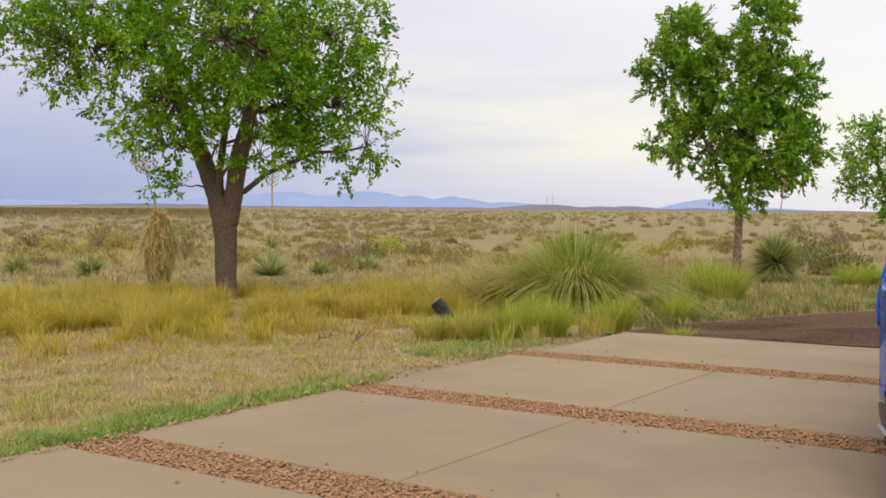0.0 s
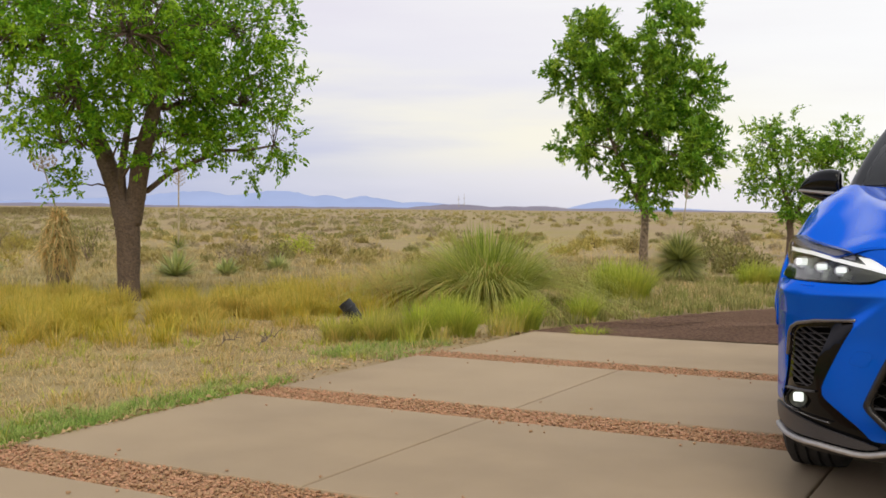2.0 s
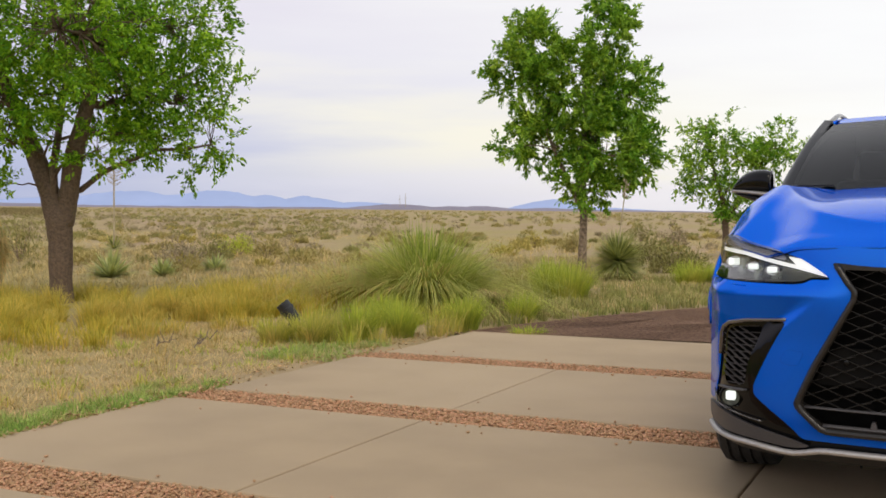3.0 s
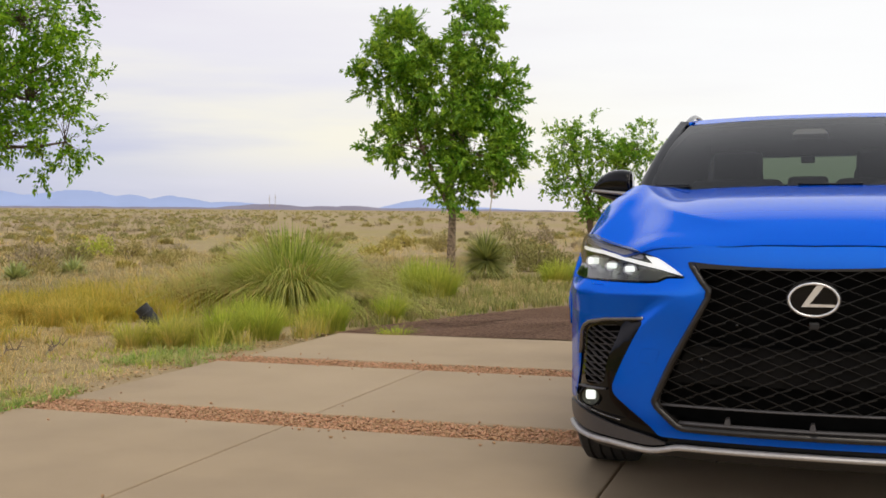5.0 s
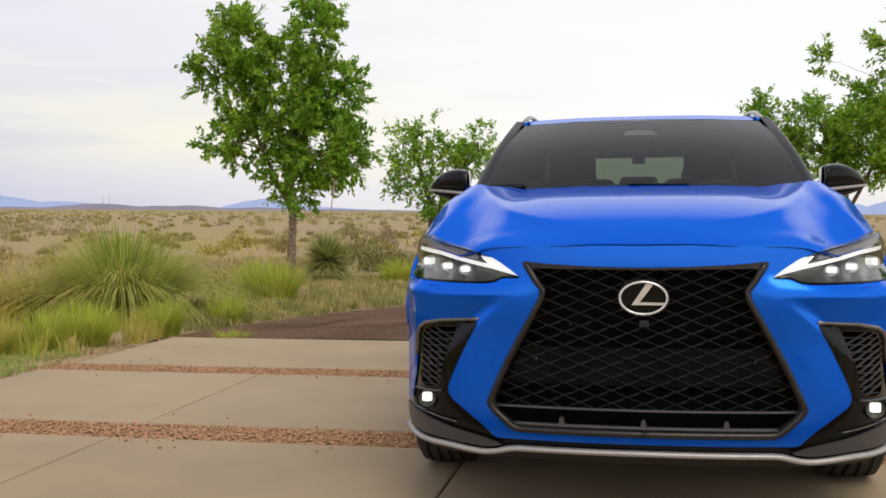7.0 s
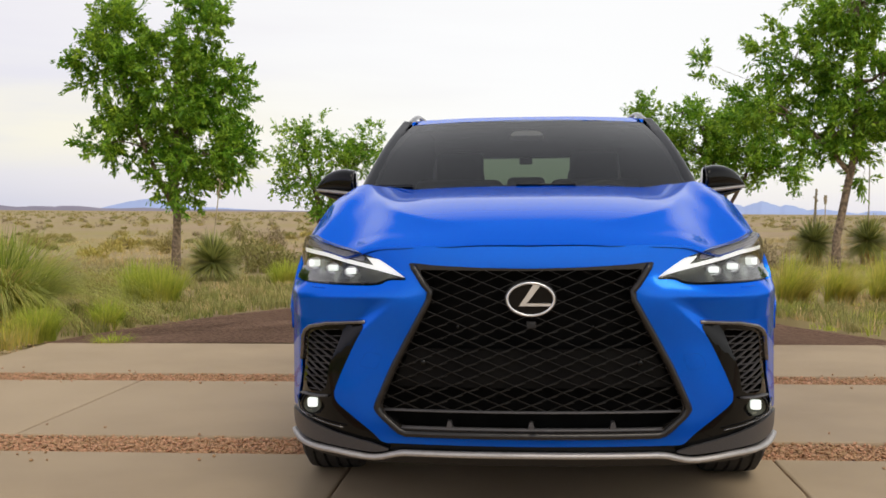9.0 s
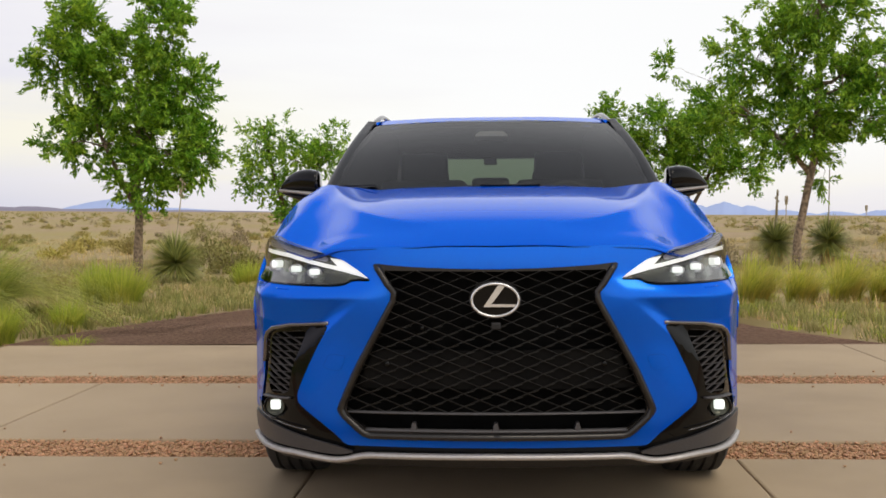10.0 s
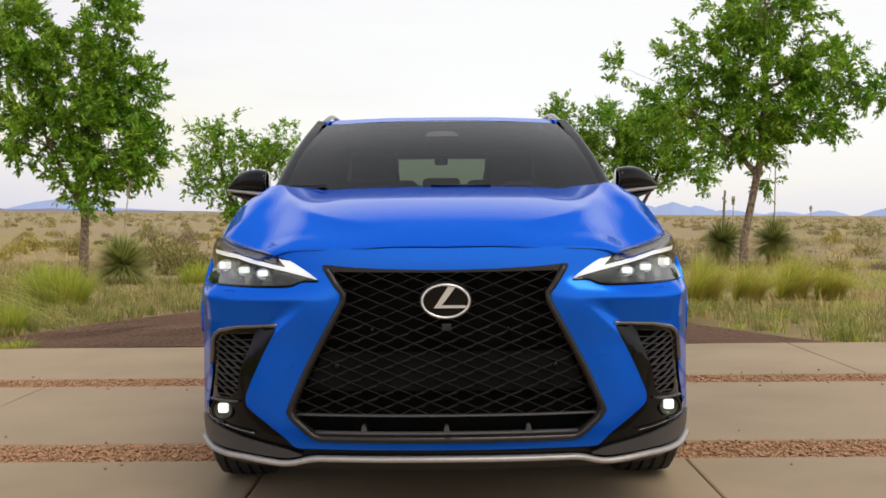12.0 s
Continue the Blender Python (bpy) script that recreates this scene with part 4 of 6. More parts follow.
    bar("mirror_arm", [(sx * 0.845, 1.84, 1.150), (sx * 0.80, 1.83, 1.138), (sx * 0.755, 1.80, 1.130)], 0.013, 0.035, PIANO, mirror)
    bar("wiper", [(sx * 0.10 + x, 1.215 + 0.17 * ((sx * 0.10 + x) / 0.705) ** 2 + 0.03, 1.139 + 0.006 * math.sin(3 * abs(x))) for x in np.linspace(-0.57 if sx < 0 else -0.15, -0.40 if sx < 0 else 0.10, 10)], 0.004, 0.006, SATIN_BLACK, car, label="black wiper blade")

# roof, screens, tail
glass_edge = [(-1, 0), (1, 0), (1, 1), (-1, 1)]
inner_edge = [(-0.98, 0.03), (0.98, 0.03), (0.975, 0.965), (-0.975, 0.965)]
patch("windscreen", glass_point, glass_edge, WINDSCREEN, car, step=0.08, depth=(0, 0.004, -0.002), face=(0, -1, 1), soft=False, label="dark tinted windscreen")
patch("windscreen_border", lambda u, v: tuple(Vector(glass_point(u, v)) + Vector((0, 0.004, -0.006))), glass_edge, VOID, car, [inner_edge], 0.06, (0, 0.004, -0.002), "black screen border", False, (0, -1, 1))
patch("sensor_pod", lambda u, v: tuple(Vector(glass_point(u, v)) + Vector((0, 0.03, -0.03))), [(-0.10, 0.90), (0.10, 0.90), (0.14, 0.80), (-0.14, 0.80)], LAMP_GREY, car, step=0.05, depth=(0, 0.03, -0.02), face=(0, -1, 1))
patch("roof", lambda x, y: (x, y, roof_z(x, y)), mirrored([(0, 2.155), (0.3, 2.19), (0.584, 2.285), (0.625, 2.31), (0.63, 2.6), (0.62, 3.4), (0.56, 3.95), (0, 4.0)]), PAINT, car, step=0.05, depth=(0, 0.03, -0.006), face=(0, 0, 1), soft=False)
# headliner coloured near-black for the shade under the roof
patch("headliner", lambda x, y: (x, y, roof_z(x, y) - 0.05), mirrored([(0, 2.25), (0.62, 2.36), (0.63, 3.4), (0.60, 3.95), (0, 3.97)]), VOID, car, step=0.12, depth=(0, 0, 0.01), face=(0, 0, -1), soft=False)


def tail(x, z):
    y = 4.655 - 0.30 * (abs(x) / 0.9) ** 4
    if z > 0.95:
        y -= (z - 0.95) * 1.25
    return (x, y, z)


patch("tailgate", tail, mirrored([(0, 1.46), (0.60, 1.45), (0.74, 1.14), (0.80, 0.95), (0.80, 0.62), (0, 0.62)]), PAINT, car, [mirrored([(0, 1.395), (0.455, 1.395), (0.44, 1.375), (0.40, 1.365), (0.37, 1.225), (0, 1.22)])], 0.05, (0, -0.03, 0), "blue tailgate", False, (0, 1, 0))
patch("rear_screen", lambda x, z: (x, tail(x, z)[1] - 0.006, z), mirrored([(0, 1.405), (0.47, 1.405), (0.42, 1.35), (0.38, 1.215), (0, 1.21)]), REAR_GLASS, car, step=0.08, depth=(0, -0.004, 0), face=(0, 1, 0), soft=False)
box("high_brake_lamp", (0, tail(0, 1.385)[1] - 0.03, 1.378), (0.09, 0.03, 0.05), SATIN_BLACK, car, 0.012)
patch("rear_bumper", tail, mirrored([(0, 0.61), (0.80, 0.61), (0.82, 0.42), (0.80, 0.28), (0, 0.28)]), SATIN_BLACK, car, step=0.06, depth=(0, -0.04, 0), face=(0, 1, 0), soft=False)
for sx in (1, -1):
    patch("tail_lamp", lambda x, z: (x, tail(x, z)[1] + 0.006, z), [(sx * x, z) for x, z in [(0.34, 0.98), (0.80, 1.0), (0.84, 0.90), (0.80, 0.86), (0.60, 0.93), (0.34, 0.95)]], RED_LENS, car, step=0.04, depth=(0, -0.02, 0), face=(0, 1, 0))

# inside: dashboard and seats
# dashboard and floor are near-black, cabin shade put into their colour
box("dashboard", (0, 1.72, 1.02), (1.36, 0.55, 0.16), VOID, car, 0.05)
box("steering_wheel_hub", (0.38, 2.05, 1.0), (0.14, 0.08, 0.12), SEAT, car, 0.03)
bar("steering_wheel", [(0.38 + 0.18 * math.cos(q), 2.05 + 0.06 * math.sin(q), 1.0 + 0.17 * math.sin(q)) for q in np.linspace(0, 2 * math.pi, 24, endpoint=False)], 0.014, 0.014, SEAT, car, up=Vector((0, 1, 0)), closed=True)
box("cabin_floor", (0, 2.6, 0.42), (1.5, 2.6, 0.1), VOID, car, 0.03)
for x in (-0.38, 0.38):
    seat = box("front_seat", (x, 2.45, 0.62), (0.5, 0.52, 0.18), SEAT, car, 0.06)
    box("seat_back", (x, 2.72, 0.90), (0.5, 0.16, 0.62), SEAT, seat, 0.06, -0.25)
    box("headrest", (x, 2.80, 1.27), (0.27, 0.11, 0.19), SEAT, seat, 0.045)
bench = box("rear_seat", (0, 3.40, 0.62), (1.24, 0.5, 0.2), SEAT, car, 0.06)
box("seat_back", (0, 3.68, 0.92), (1.24, 0.16, 0.55), SEAT, bench, 0.06, -0.25)
for x in (-0.40, 0.0, 0.40):
    box("headrest", (x, 3.77, 1.19 + (0.05 if x else 0.0)), (0.25, 0.09, 0.13), SEAT, bench, 0.04)

# wheels
def wheel(x, y, out):
    half = 0.112
    prof = [(-half * 0.82, 0.235), (-half, 0.275), (-half, 0.315), (-half * 0.86, 0.338)]
    for c in (-0.062, -0.021, 0.021, 0.062):
        prof += [(c - 0.007, 0.3445 - 0.15 * abs(c) ** 1.6), (c - 0.004, 0.334), (c + 0.004, 0.334), (c + 0.007, 0.3445 - 0.15 * abs(c) ** 1.6)]
    prof += [(half * 0.86, 0.338), (half, 0.315), (half, 0.275), (half * 0.82, 0.235)]
    bm = bmesh.new()
    lathe(bm, [(a, r) for a, r in prof], (x, y, 0.345), "x", 64)
    hub = part("wheel", bm, RUBBER, car, "black tyre on a dark alloy wheel", smooth=False)
    bm = bmesh.new()
    lathe(bm, [(out * 0.03, 0.245), (out * 0.095, 0.245), (out * 0.10, 0.232), (out * 0.07, 0.225), (out * 0.03, 0.22)], (x, y, 0.345), "x", 48)
    part("rim", bm, GREY_PLASTIC, hub, "dark alloy rim", smooth=True)
    for k in range(10):
        q = 2 * math.pi * k / 10
        bm = bmesh.new()
        d = Vector((0, math.cos(q), math.sin(q)))
        s = Vector((0, -math.sin(q), math.cos(q)))
        c = Vector((x, y, 0.345))
        vs = []
        for r, w, o in ((0.04, 0.022, 0.085), (0.235, 0.014, 0.095)):
            for dx in (0, -0.03):
                for e in (-1, 1):
                    vs.append(bm.verts.new(c + d * r + s * w * e + Vector((out * (o + dx), 0, 0))))
        for f in ((0, 1, 5, 4), (2, 6, 7, 3), (0, 4, 6, 2), (1, 3, 7, 5), (0, 2, 3, 1), (4, 5, 7, 6)):
            bm.faces.new([vs[i] for i in f])
        bmesh.ops.recalc_face_normals(bm, faces=bm.faces[:])
        part("spoke", bm, GREY_PLASTIC, hub)
    bm = bmesh.new()
    lathe(bm, [(-out * 0.05, 0.16), (out * 0.02, 0.16)], (x, y, 0.345), "x", 32)
    part("brake_disc", bm, DARK_TRIM, hub)


for wy in (FRONT_AXLE, REAR_AXLE):
    for out in (1, -1):
        wheel(out * 0.762, wy, out)
        bm = bmesh.new()
        bmesh.ops.create_cone(bm, segments=32, radius1=0.40, radius2=0.40, depth=0.5, cap_ends=True, matrix=Matrix.Translation((out * 0.60, wy, 0.42)) @ Matrix.Rotation(radians(90), 4, "Y"))
        bmesh.ops.delete(bm, geom=[f for f in bm.faces if f.calc_center_median().z < 0.36 or (abs(f.normal.x) > 0.9 and f.normal.x * out > 0)], context="FACES")
        part("wheel_well", bm, VOID, car)

# ---- plants ----
rng = np.random.default_rng(7)


def blade_arrays(base, height, heading, lean, width, levels=(0.0, 0.4, 0.75, 1.0), droop=0.35):
    """Vertices and faces of tapering, bending blades, one per row of base."""
    n = len(base)
    side = np.stack([-np.sin(heading), np.cos(heading), np.zeros(n)], 1)
    out = np.stack([np.cos(heading), np.sin(heading), np.zeros(n)], 1)
    pts = []
    for t in levels:
        reach = (lean * t ** 1.7 * height)[:, None] * out
        up = (height * (t - droop * lean * t ** 2.6))[:, None] * np.array([[0, 0, 1.0]])
        centre = base + reach + up
        w = (width * (1 - 0.75 * t))[:, None] * side
        if t < 1.0:
            pts += [centre - w, centre + w]
        else:
            pts.append(centre)
    k = len(pts)
    verts = np.stack(pts, 1).reshape(-1, 3)
    face_rows = []
    for i in range(n):
        o = i * k
        for j in range(0, k - 3, 2):
            face_rows.append((o + j, o + j + 1, o + j + 3, o + j + 2))
        face_rows.append((o + k - 3, o + k - 2, o + k - 1))
    return verts, face_rows


def blades_object(name, mat, base, height, heading, lean, width, levels=(0.0, 0.4, 0.75, 1.0), droop=0.35, parent=None):
    v, f = blade_arrays(np.asarray(base, float), height, heading, lean, width, levels, droop)
    return mesh_object(name, v.tolist(), f, mat, parent)


def tufts(name, mat, centres, per, h, spread, width, lean=(0.15, 0.6), label="", category="grass", levels=(0.0, 0.45, 1.0)):
    """Many tufts of grass as one object. h and spread are ranges."""
    base, height, heading, tilt = [], [], [], []
    for cx, cy in centres:
        th, ts = rng.uniform(*h), rng.uniform(*spread)
        m = max(3, int(per * rng.uniform(0.6, 1.4)))
        a = rng.uniform(0, 2 * math.pi, m)
        r = ts * np.sqrt(rng.uniform(0, 1, m))
        px, py = cx + r * np.cos(a), cy + r * np.sin(a)
        for k in range(m):
            base.append((px[k], py[k], gz(px[k], py[k]) - 0.03))
        height.append(th * rng.uniform(0.55, 1.1, m))
        heading.append(a + rng.normal(0, 0.6, m))
        tilt.append(rng.uniform(*lean, m))
    height, heading, tilt = (np.concatenate(v) for v in (height, heading, tilt))
    n = len(base)
    ob = blades_object(name, mat, base, height, heading, tilt, width * rng.uniform(0.6, 1.3, n), levels)
    return tagged(ob, label, category, kind="stuff")


def scatter(n, box, keep):
    out = []
    while len(out) < n:
        x, y = rng.uniform(box[0], box[1]), rng.uniform(box[2], box[3])
        if keep(x, y):
            out.append((x, y))
    return out


def inside(poly):
    def test(x, y):
        hit = False
        for (x0, y0), (x1, y1) in zip(poly, poly[1:] + poly[:1]):
            if (y0 > y) != (y1 > y) and x < (x1 - x0) * (y - y0) / (y1 - y0) + x0:
                hit = not hit
        return hit
    return test


def off_drive(x, y):
    return not (-4.15 < x < 9.6 and y < 8.2) and not (-3.95 < x < 3.1 and 8.1 <= y < 10) and not (-2.95 - max(0.0, 12.0 - y) * 0.45 < x < 2.3 and 8 < y < 60)


# -- trees --
def tube(bm, pts, radii, sides=7):
    rings = []
    for k, p in enumerate(pts):
        d = (pts[min(k + 1, len(pts) - 1)] - pts[max(k - 1, 0)]).normalized()
        u = d.orthogonal().normalized() if k == 0 else (rings_u - d * rings_u.dot(d)).normalized()
        rings_u = u
        v = d.cross(u)
        rings.append([bm.verts.new(p + (u * math.cos(2 * math.pi * s / sides) + v * math.sin(2 * math.pi * s / sides)) * radii[k]) for s in range(sides)])
    for a, b in zip(rings, rings[1:]):
        for s in range(sides):
            bm.faces.new((a[s], a[(s + 1) % sides], b[(s + 1) % sides], b[s]))
    bm.faces.new(list(reversed(rings[0])))
    bm.faces.new(rings[-1])


def curve_points(a, b, sag, n=6, wob=0.04, seed=0):
    """Points from a to b that leave upward and bend."""
    out = []
    length = (b - a).length
    for k in range(n + 1):
        t = k / n
        p = a.lerp(b, t)
        p = p + Vector((0, 0, sag * length * math.sin(math.pi * t)))
        if 0 < k < n:
            p = p + Vector([noise.noise((seed * 3.1 + k * 0.9, c * 7.7, seed)) * wob * length for c in range(3)])
        out.append(p)
    return out


def tree(name, m, stems, lobes, bark, leaf_mat, clusters, leaves, leaf_len, label, seed, group="trees along the drive", slim=0.27, spread=0.17):
    """stems: lists of (x, y, z, radius), the first from the ground. lobes: (x, y, z, rx, ry, rz) of the crown."""
    r = np.random.default_rng(seed)
    thing = holder(name, m, label, "tree", group)
    bm = bmesh.new()
    nodes = []
    for s, stem in enumerate(stems):
        pts = [Vector(p[:3]) for p in stem]
        fine, rad = [], []
        for k in range(len(pts) - 1):
            for j in range(5):
                t = j / 5
                fine.append(pts[k].lerp(pts[k + 1], t) + Vector([noise.noise((k * 5 + j, c * 9.1, seed + s)) * 0.25 * stem[k][3] for c in range(3)]))
                rad.append((stem[k][3] + (stem[k + 1][3] - stem[k][3]) * t) * (1 + 0.10 * noise.noise((k * 2.3 + j * 0.7, 1.7, seed + s))))
        fine.append(pts[-1])
        rad.append(stem[-1][3])
        if s == 0:
            rad[0] *= 1.35
            rad[1] *= 1.1
        tube(bm, fine, rad, 10)
        nodes += list(zip(fine[len(fine) // 2:], rad[len(fine) // 2:]))
    # clusters of leaves in the lobes, thicker towards the outside
    vol = np.array([l[3] * l[4] * l[5] for l in lobes]) ** 0.6
    pick = r.choice(len(lobes), clusters, p=vol / vol.sum())
    centres = []
    for i in pick:
        d = r.normal(size=3)
        d /= np.linalg.norm(d)
        q = r.uniform(0.12, 1.0) ** 0.5
        l = lobes[i]
        edge = 0.90 + 0.36 * noise.noise((d[0] * 2.5 + i * 5, d[1] * 2.5, d[2] * 2.5 + seed))
        centres.append(Vector((l[0] + d[0] * q * l[3] * edge, l[1] + d[1] * q * l[4] * edge, l[2] + d[2] * q * l[5] * edge)))
    # limbs to the lobes, then boughs and twigs
    tips = []
    for i, l in enumerate(lobes):
        c = Vector(l[:3])
        a, ra = min(nodes, key=lambda n: (n[0] - c).length + (2.0 if n[0].z > c.z else 0) * 0.5)
        pts = curve_points(a, c, 0.06, 6, 0.10, seed + i)
        base_r = min(ra * 0.8, 0.026 + 0.021 * (c - a).length) * min(1.0, 0.25 + 0.75 * l[3] / 0.8)
        rad = [base_r * (1 - 0.72 * k / 6) for k in range(7)]
        tube(bm, pts, rad, 6)
        tips += list(zip(pts[2:], rad[2:]))
    order = list(range(clusters))
    for i in order:
        c = centres[i]
        a, ra = min(tips, key=lambda n: (n[0] - c).length)
        if (c - a).length > 1.6 or (c - a).length < 0.08:
            continue
        pts = curve_points(a, c, 0.05, 4, 0.14, seed + i)
        rr = min(ra * 0.72, 0.021)
        tube(bm, pts, [rr * (1 - 0.75 * k / 4) for k in range(5)], 4)
    part("trunk", bm, bark, thing, smooth=True)
    verts, faces = [], []
    total = 0
    for c, i in zip(centres, pick):
        l = lobes[i]
        out = np.array(c) - np.array(l[:3])
        out = out / (np.linalg.norm(out) + 1e-6) + np.array([0, 0, 0.25])
        for w in range(4):
            d = out * 0.7 + r.normal(0, 0.6, 3)
            d /= np.linalg.norm(d)
            length = spread * 2.6 * r.uniform(0.6, 1.25)
            start = np.array(c) + r.uniform(-1, 1, 3) * spread * 0.7
            k = max(3, int(leaves / 4 * r.uniform(0.6, 1.4)))
            t = r.uniform(0.0, 1.0, k)
            pos = start + d * (t * length)[:, None] + np.array([0, 0, -0.10]) * (t ** 2 * length)[:, None] + r.uniform(-1, 1, (k, 3)) * spread * 0.28
            ax = d * 1.1 + r.normal(0, 0.62, (k, 3)) + np.array([0, 0, -0.28])
            ax /= np.linalg.norm(ax, axis=1)[:, None]
            nr = r.normal(0, 0.8, (k, 3)) + np.array([0, 0, 1.2])
            sd = np.cross(ax, nr)
            sd /= np.linalg.norm(sd, axis=1)[:, None] + 1e-9
            up = np.cross(sd, ax)
            ln = leaf_len * r.uniform(0.65, 1.2, k)
            for j in range(k):
                p, a, s, u, L = pos[j], ax[j], sd[j], up[j], ln[j]
                verts += [p.tolist(), (p + a * L * 0.5 + s * L * slim + u * L * 0.06).tolist(), (p + a * L).tolist(), (p + a * L * 0.5 - s * L * slim + u * L * 0.06).tolist()]
                faces.append((total, total + 1, total + 2, total + 3))
                total += 4
    mesh_object("crown", verts, faces, leaf_mat, thing)
    return thing


def at_ground(x, y, rz=0.0):
    return pose(x, y, gz(x, y) - 0.02, 0, 0, rz)


tree("oak_tree", at_ground(-9.64, 8.84, 46),
     [[(0, 0, -0.1, 0.165), (0.0, 0, 0.3, 0.138), (0.0, 0, 0.75, 0.142), (-0.02, 0, 1.02, 0.152), (-0.13, 0.1, 1.35, 0.125), (-0.29, 0.2, 1.8, 0.108), (-0.62, 0.3, 2.6, 0.07), (-0.88, 0.4, 3.5, 0.03)],
      [(0.03, 0, 0.95, 0.12), (0.09, -0.03, 1.3, 0.118), (0.15, -0.1, 1.75, 0.108), (0.26, -0.2, 2.2, 0.09), (0.5, -0.3, 3.0, 0.05), (0.5, -0.3, 3.9, 0.025)],
      [(-0.07, 0.03, 1.2, 0.055), (-0.08, 0.0, 1.6, 0.048), (0.0, 0.2, 2.2, 0.04), (0.1, 0.5, 3.0, 0.03)]],
     [(-1.75, 0, 3.10, 0.98, 1.0, 0.62), (-0.75, 0, 2.5, 1.0, 1.1, 0.65), (0.45, -0.3, 2.4, 1.0, 1.1, 0.65), (1.35, 0.2, 2.45, 0.9, 1.0, 0.75), (1.25, 0.3, 3.4, 1.0, 1.2, 0.9),
      (-0.2, 0, 3.7, 1.4, 1.5, 1.0), (-1.6, 0.2, 3.6, 1.2, 1.1, 0.8), (0, 1.0, 3.0, 1.3, 0.8, 0.8), (0, -1.0, 3.1, 1.3, 0.8, 0.8), (1.75, 0, 1.95, 0.4, 0.5, 0.4), (0.2, 0, 4.5, 1.2, 1.2, 0.7),
      (-0.58, 0, 1.42, 0.22, 0.25, 0.24), (-0.72, -0.5, 1.88, 0.36, 0.4, 0.24), (0.40, -0.6, 1.82, 0.30, 0.35, 0.2), (-0.05, -0.4, 1.92, 0.26, 0.3, 0.18), (0.72, 0, 2.02, 0.45, 0.5, 0.26), (1.2, 0.1, 2.0, 0.4, 0.5, 0.26)],
     BARK, LEAF, 780, 100, 0.066, "spreading green oak with a forked grey-brown trunk", 11, slim=0.24, spread=0.105)

tree("ash_tree", at_ground(-6.17, 17.68, 19),
     [[(0, 0, -0.1, 0.085), (0.0, 0, 0.4, 0.075), (0.02, 0, 1.0, 0.07), (-0.03, 0, 1.5, 0.06), (0, 0, 2.6, 0.05), (0.05, 0, 3.6, 0.03), (0.1, 0, 4.4, 0.015)],
      [(0.0, 0, 1.1, 0.045), (-0.25, 0.05, 1.6, 0.04), (-0.6, 0.1, 2.4, 0.03), (-0.9, 0, 3.6, 0.02)]],
     [(-0.95, 0, 4.10, 0.62, 0.8, 0.65), (0.40, 0, 4.25, 0.58, 0.8, 0.75), (-1.15, 0, 3.45, 0.6, 0.8, 0.45), (0, 0, 3.3, 0.92, 1.0, 0.8), (0.78, 0, 3.2, 0.52, 0.85, 0.75), (-0.6, 0, 2.35, 0.72, 0.85, 0.5),
      (0.4, 0, 2.2, 0.8, 0.9, 0.6), (1.0, 0, 2.15, 0.45, 0.6, 0.42), (0.1, 0, 1.6, 0.7, 0.6, 0.35), (0.42, 0, 1.36, 0.28, 0.25, 0.12), (-1.18, 0, 2.28, 0.42, 0.5, 0.24), (-0.8, 0.2, 2.9, 0.5, 0.5, 0.4), (0.42, 0, 4.9, 0.25, 0.25, 0.35), (-0.28, 0, 3.7, 0.42, 0.6, 0.38)],
     BARK_PALE, LEAF_DARK, 370, 118, 0.108, "young ash tree with a dense green crown and slim pale trunk", 21, slim=0.20, spread=0.118)

tree("small_tree", at_ground(-5.17, 25.2, 11.5),
     [[(0, 0, -0.1, 0.09), (0.02, 0, 0.6, 0.08), (-0.05, 0, 1.3, 0.06), (-0.3, 0, 2.2, 0.035), (-0.5, 0, 3.2, 0.015)], [(0.0, 0, 0.8, 0.05), (0.4, 0, 1.6, 0.04), (1.0, 0, 2.6, 0.025)]],
     [(-0.65, 0, 2.75, 0.5, 0.6, 0.65), (-0.1, 0, 2.9, 0.35, 0.4, 0.55), (0.4, 0, 2.3, 0.7, 0.7, 0.55), (1.25, 0, 2.6, 0.65, 0.7, 0.55), (0.0, 0, 1.6, 0.7, 0.6, 0.45), (-0.75, 0, 1.9, 0.4, 0.4, 0.35), (0.15, 0, 1.1, 0.4, 0.4, 0.25)],
     BARK, LEAF_DARK, 190, 70, 0.092, "small leafy tree with an open uneven crown", 13, spread=0.13)

tree("ash_tree", at_ground(5.31, 18.91, -15.5),
     [[(0, 0, -0.1, 0.085), (0.0, 0, 0.5, 0.072), (0.12, 0, 1.2, 0.068), (0.25, 0, 1.9, 0.064), (0.3, 0, 2.8, 0.055), (0.3, 0, 4.0, 0.035), (0.3, 0, 5.0, 0.015)],
      [(0.2, 0, 1.7, 0.05), (-0.4, 0, 2.4, 0.035), (-1.2, 0, 3.1, 0.014)]],
     [(0.3, 0, 4.7, 1.15, 1.2, 0.85), (-0.75, 0, 3.75, 0.85, 0.9, 0.65), (0.3, 0, 3.3, 1.2, 1.1, 0.85), (1.4, 0, 3.4, 0.75, 0.9, 0.6), (-1.3, 0, 2.8, 0.75, 0.8, 0.45), (0, 0, 2.4, 0.9, 0.9, 0.45), (1.1, 0, 2.6, 0.8, 0.8, 0.45),
      (-2.3, 0, 3.65, 0.22, 0.25, 0.28), (0.45, 0, 1.75, 0.3, 0.3, 0.3), (2.2, 0, 3.1, 0.4, 0.4, 0.3)],
     BARK_PALE, LEAF_DARK, 355, 112, 0.108, "tall ash tree with a leaning pale trunk and full green crown", 14, slim=0.20, spread=0.118)

